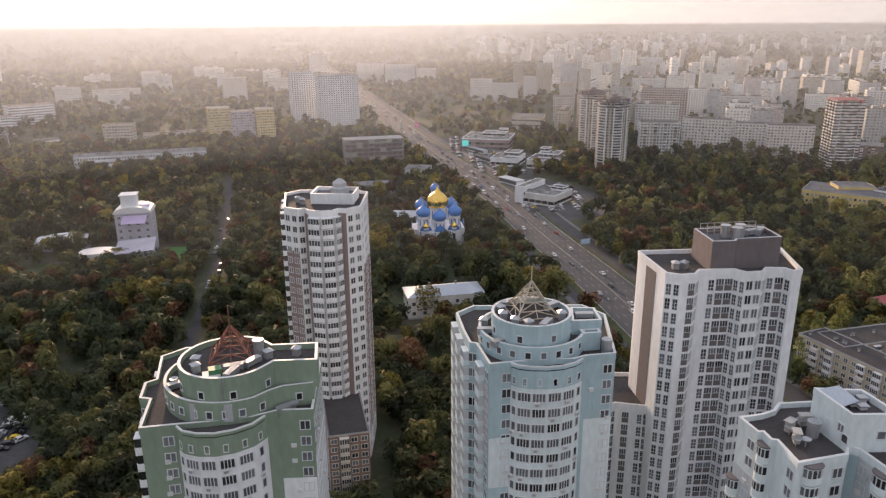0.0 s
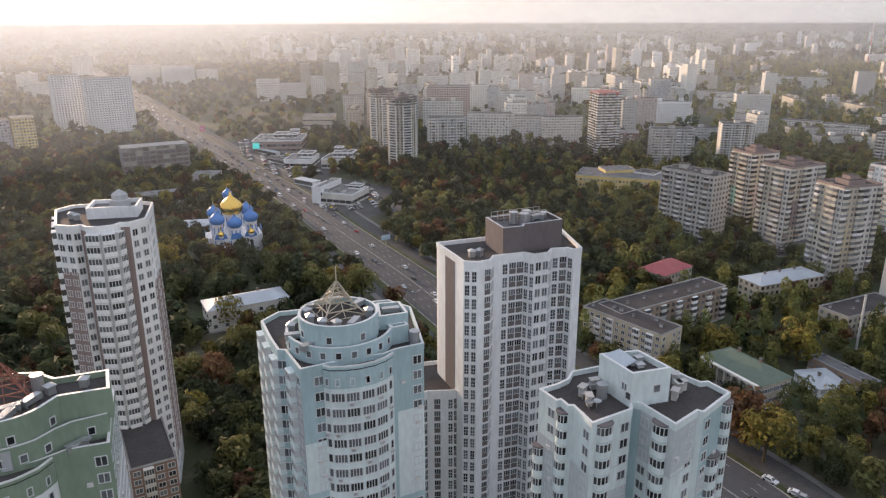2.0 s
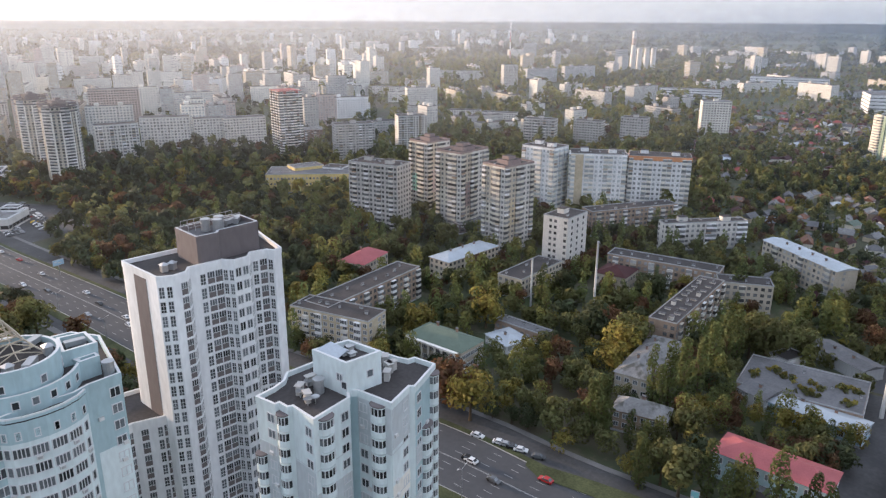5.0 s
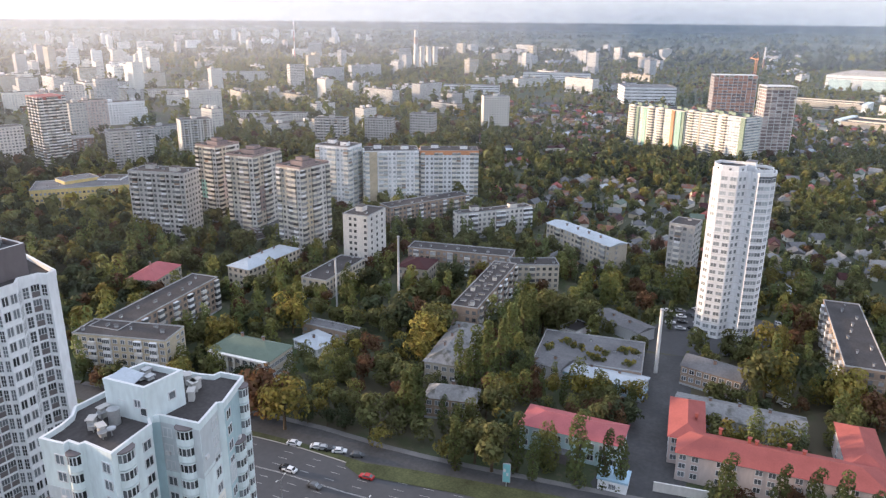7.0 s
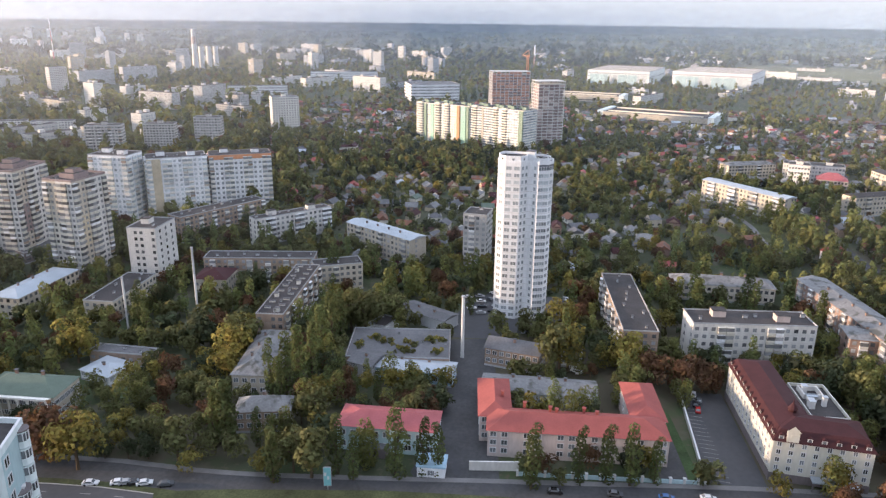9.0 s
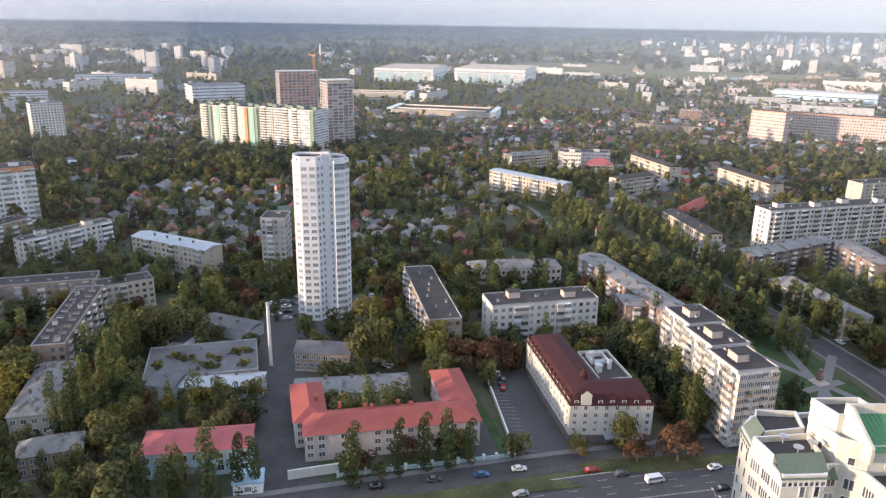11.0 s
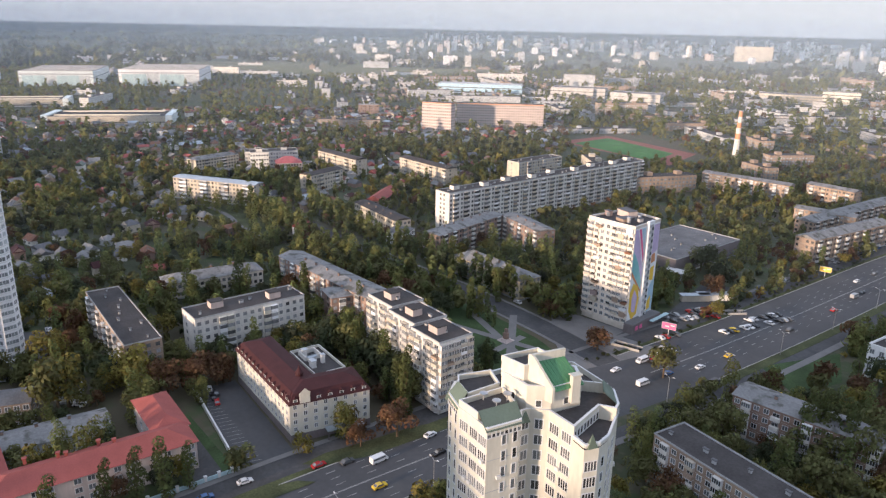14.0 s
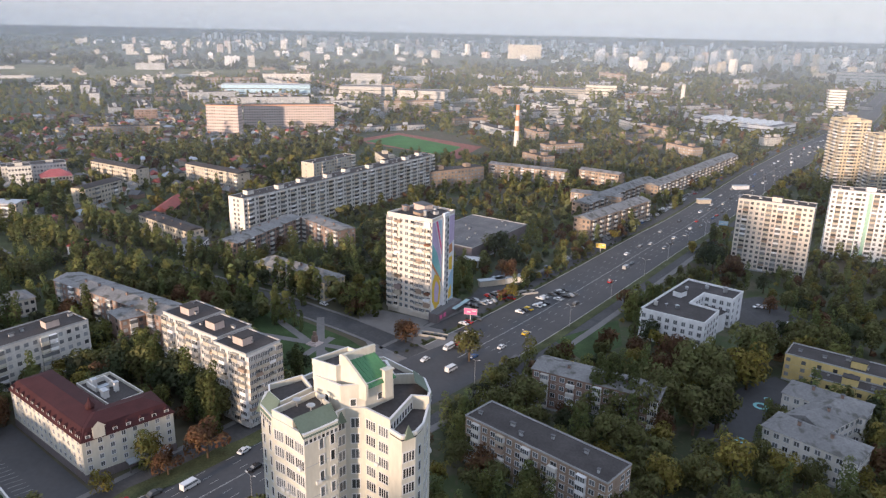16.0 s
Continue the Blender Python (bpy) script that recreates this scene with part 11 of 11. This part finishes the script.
for k in (1, 4, 5):
    idx = np.nonzero(which == k)[0]
    forms = [crown_cloud(wr, 80, *((2.0, 14.0, 0.8) if k == 4 else (3.1, 11.5, 0.4) if k == 5 else (3.8, 9.5, 0.4)), 1.0, 6, k != 1) for _ in range(5)]
    P = np.stack(forms)[wr.integers(0, 5, len(idx))]
    P[:, :, :4] *= wr.uniform(0.75, 1.1, len(idx))[:, None, None, None]
    P[:, :, :4, :2] += xy[idx][:, None, None, :]
    ob = new("park_trees", cards_mesh("park_trees", P.reshape(-1, 5, 3), LEAVES[k], 3))
    tagged(ob, {1: "olive trees in rows through the park strip", 4: "narrow poplars in the park strip", 5: "light green drooping trees in the park strip"}[k], "trees", kind="stuff")


# ---- the woods towards the horizon ----
count = 14000
d, a = 2250.0 + wr.uniform(0, 1, count) ** 1.3 * 6500.0, radians(-40) + wr.uniform(0, radians(212), count)
clump = np.array([noise.noise((x * 0.0016, y * 0.0016, 1.0)) for x, y in np.stack([d * np.sin(a), d * np.cos(a)], -1)])
keep = wr.uniform(0, 1, count) < (0.75 + clump * 1.4) * np.where((a > radians(106)) & (d > 2600), 0.4, 1.0)
d, a = d[keep], a[keep]
which = wr.choice([0, 1, 6], len(d), p=(0.4, 0.2, 0.4))
for k in (0, 1, 6):
    idx = np.nonzero(which == k)[0]
    forms = [crown_cloud(wr, 5, 9.0, 13.0, 0.0, 1.7, 2) for _ in range(6)]
    P = np.stack(forms)[wr.integers(0, 6, len(idx))]
    at = np.array([settle(d[i] * math.sin(a[i]), d[i] * math.cos(a[i])) for i in idx])
    P[:, :, :4] *= (at[:, 3] * wr.uniform(0.7, 1.5, len(idx)))[:, None, None, None]
    P[:, :, :4] += at[:, None, None, :3]
    ob = new("horizon_woods", cards_mesh("woods", P.reshape(-1, 5, 3), "far_" + LEAVES[k], 3))
    tagged(ob, "dark hazy woods reaching the horizon", "trees", kind="stuff")


# ---- weeds on the workshop's flat roof ----
spots = np.array([(232.7, 99.5), (239.8, 95.4), (237.7, 90.6), (233.2, 83.8), (232.7, 79.4), (239.6, 80.5), (244.9, 74.7), (245.8, 69.7), (235.3, 68.5)])
for k, shift in ((1, 0.0), (2, 1.2)):
    n = len(spots) * 5
    P = np.stack([crown_cloud(wr, 8, 1.1, 1.3, 0.0, 1.0, 2) for _ in range(n)])
    P[:, :, :4, :2] += (np.repeat(spots, 5, 0) + wr.normal(0, 1.1, (n, 2)) + shift)[:, None, None, :]
    P[:, :, :4, 2] += 6.0
    tagged(new("roof_weeds", cards_mesh("weeds", P.reshape(-1, 5, 3), LEAVES[k])), "yellow-green weeds growing on a flat roof", "weeds", kind="stuff")
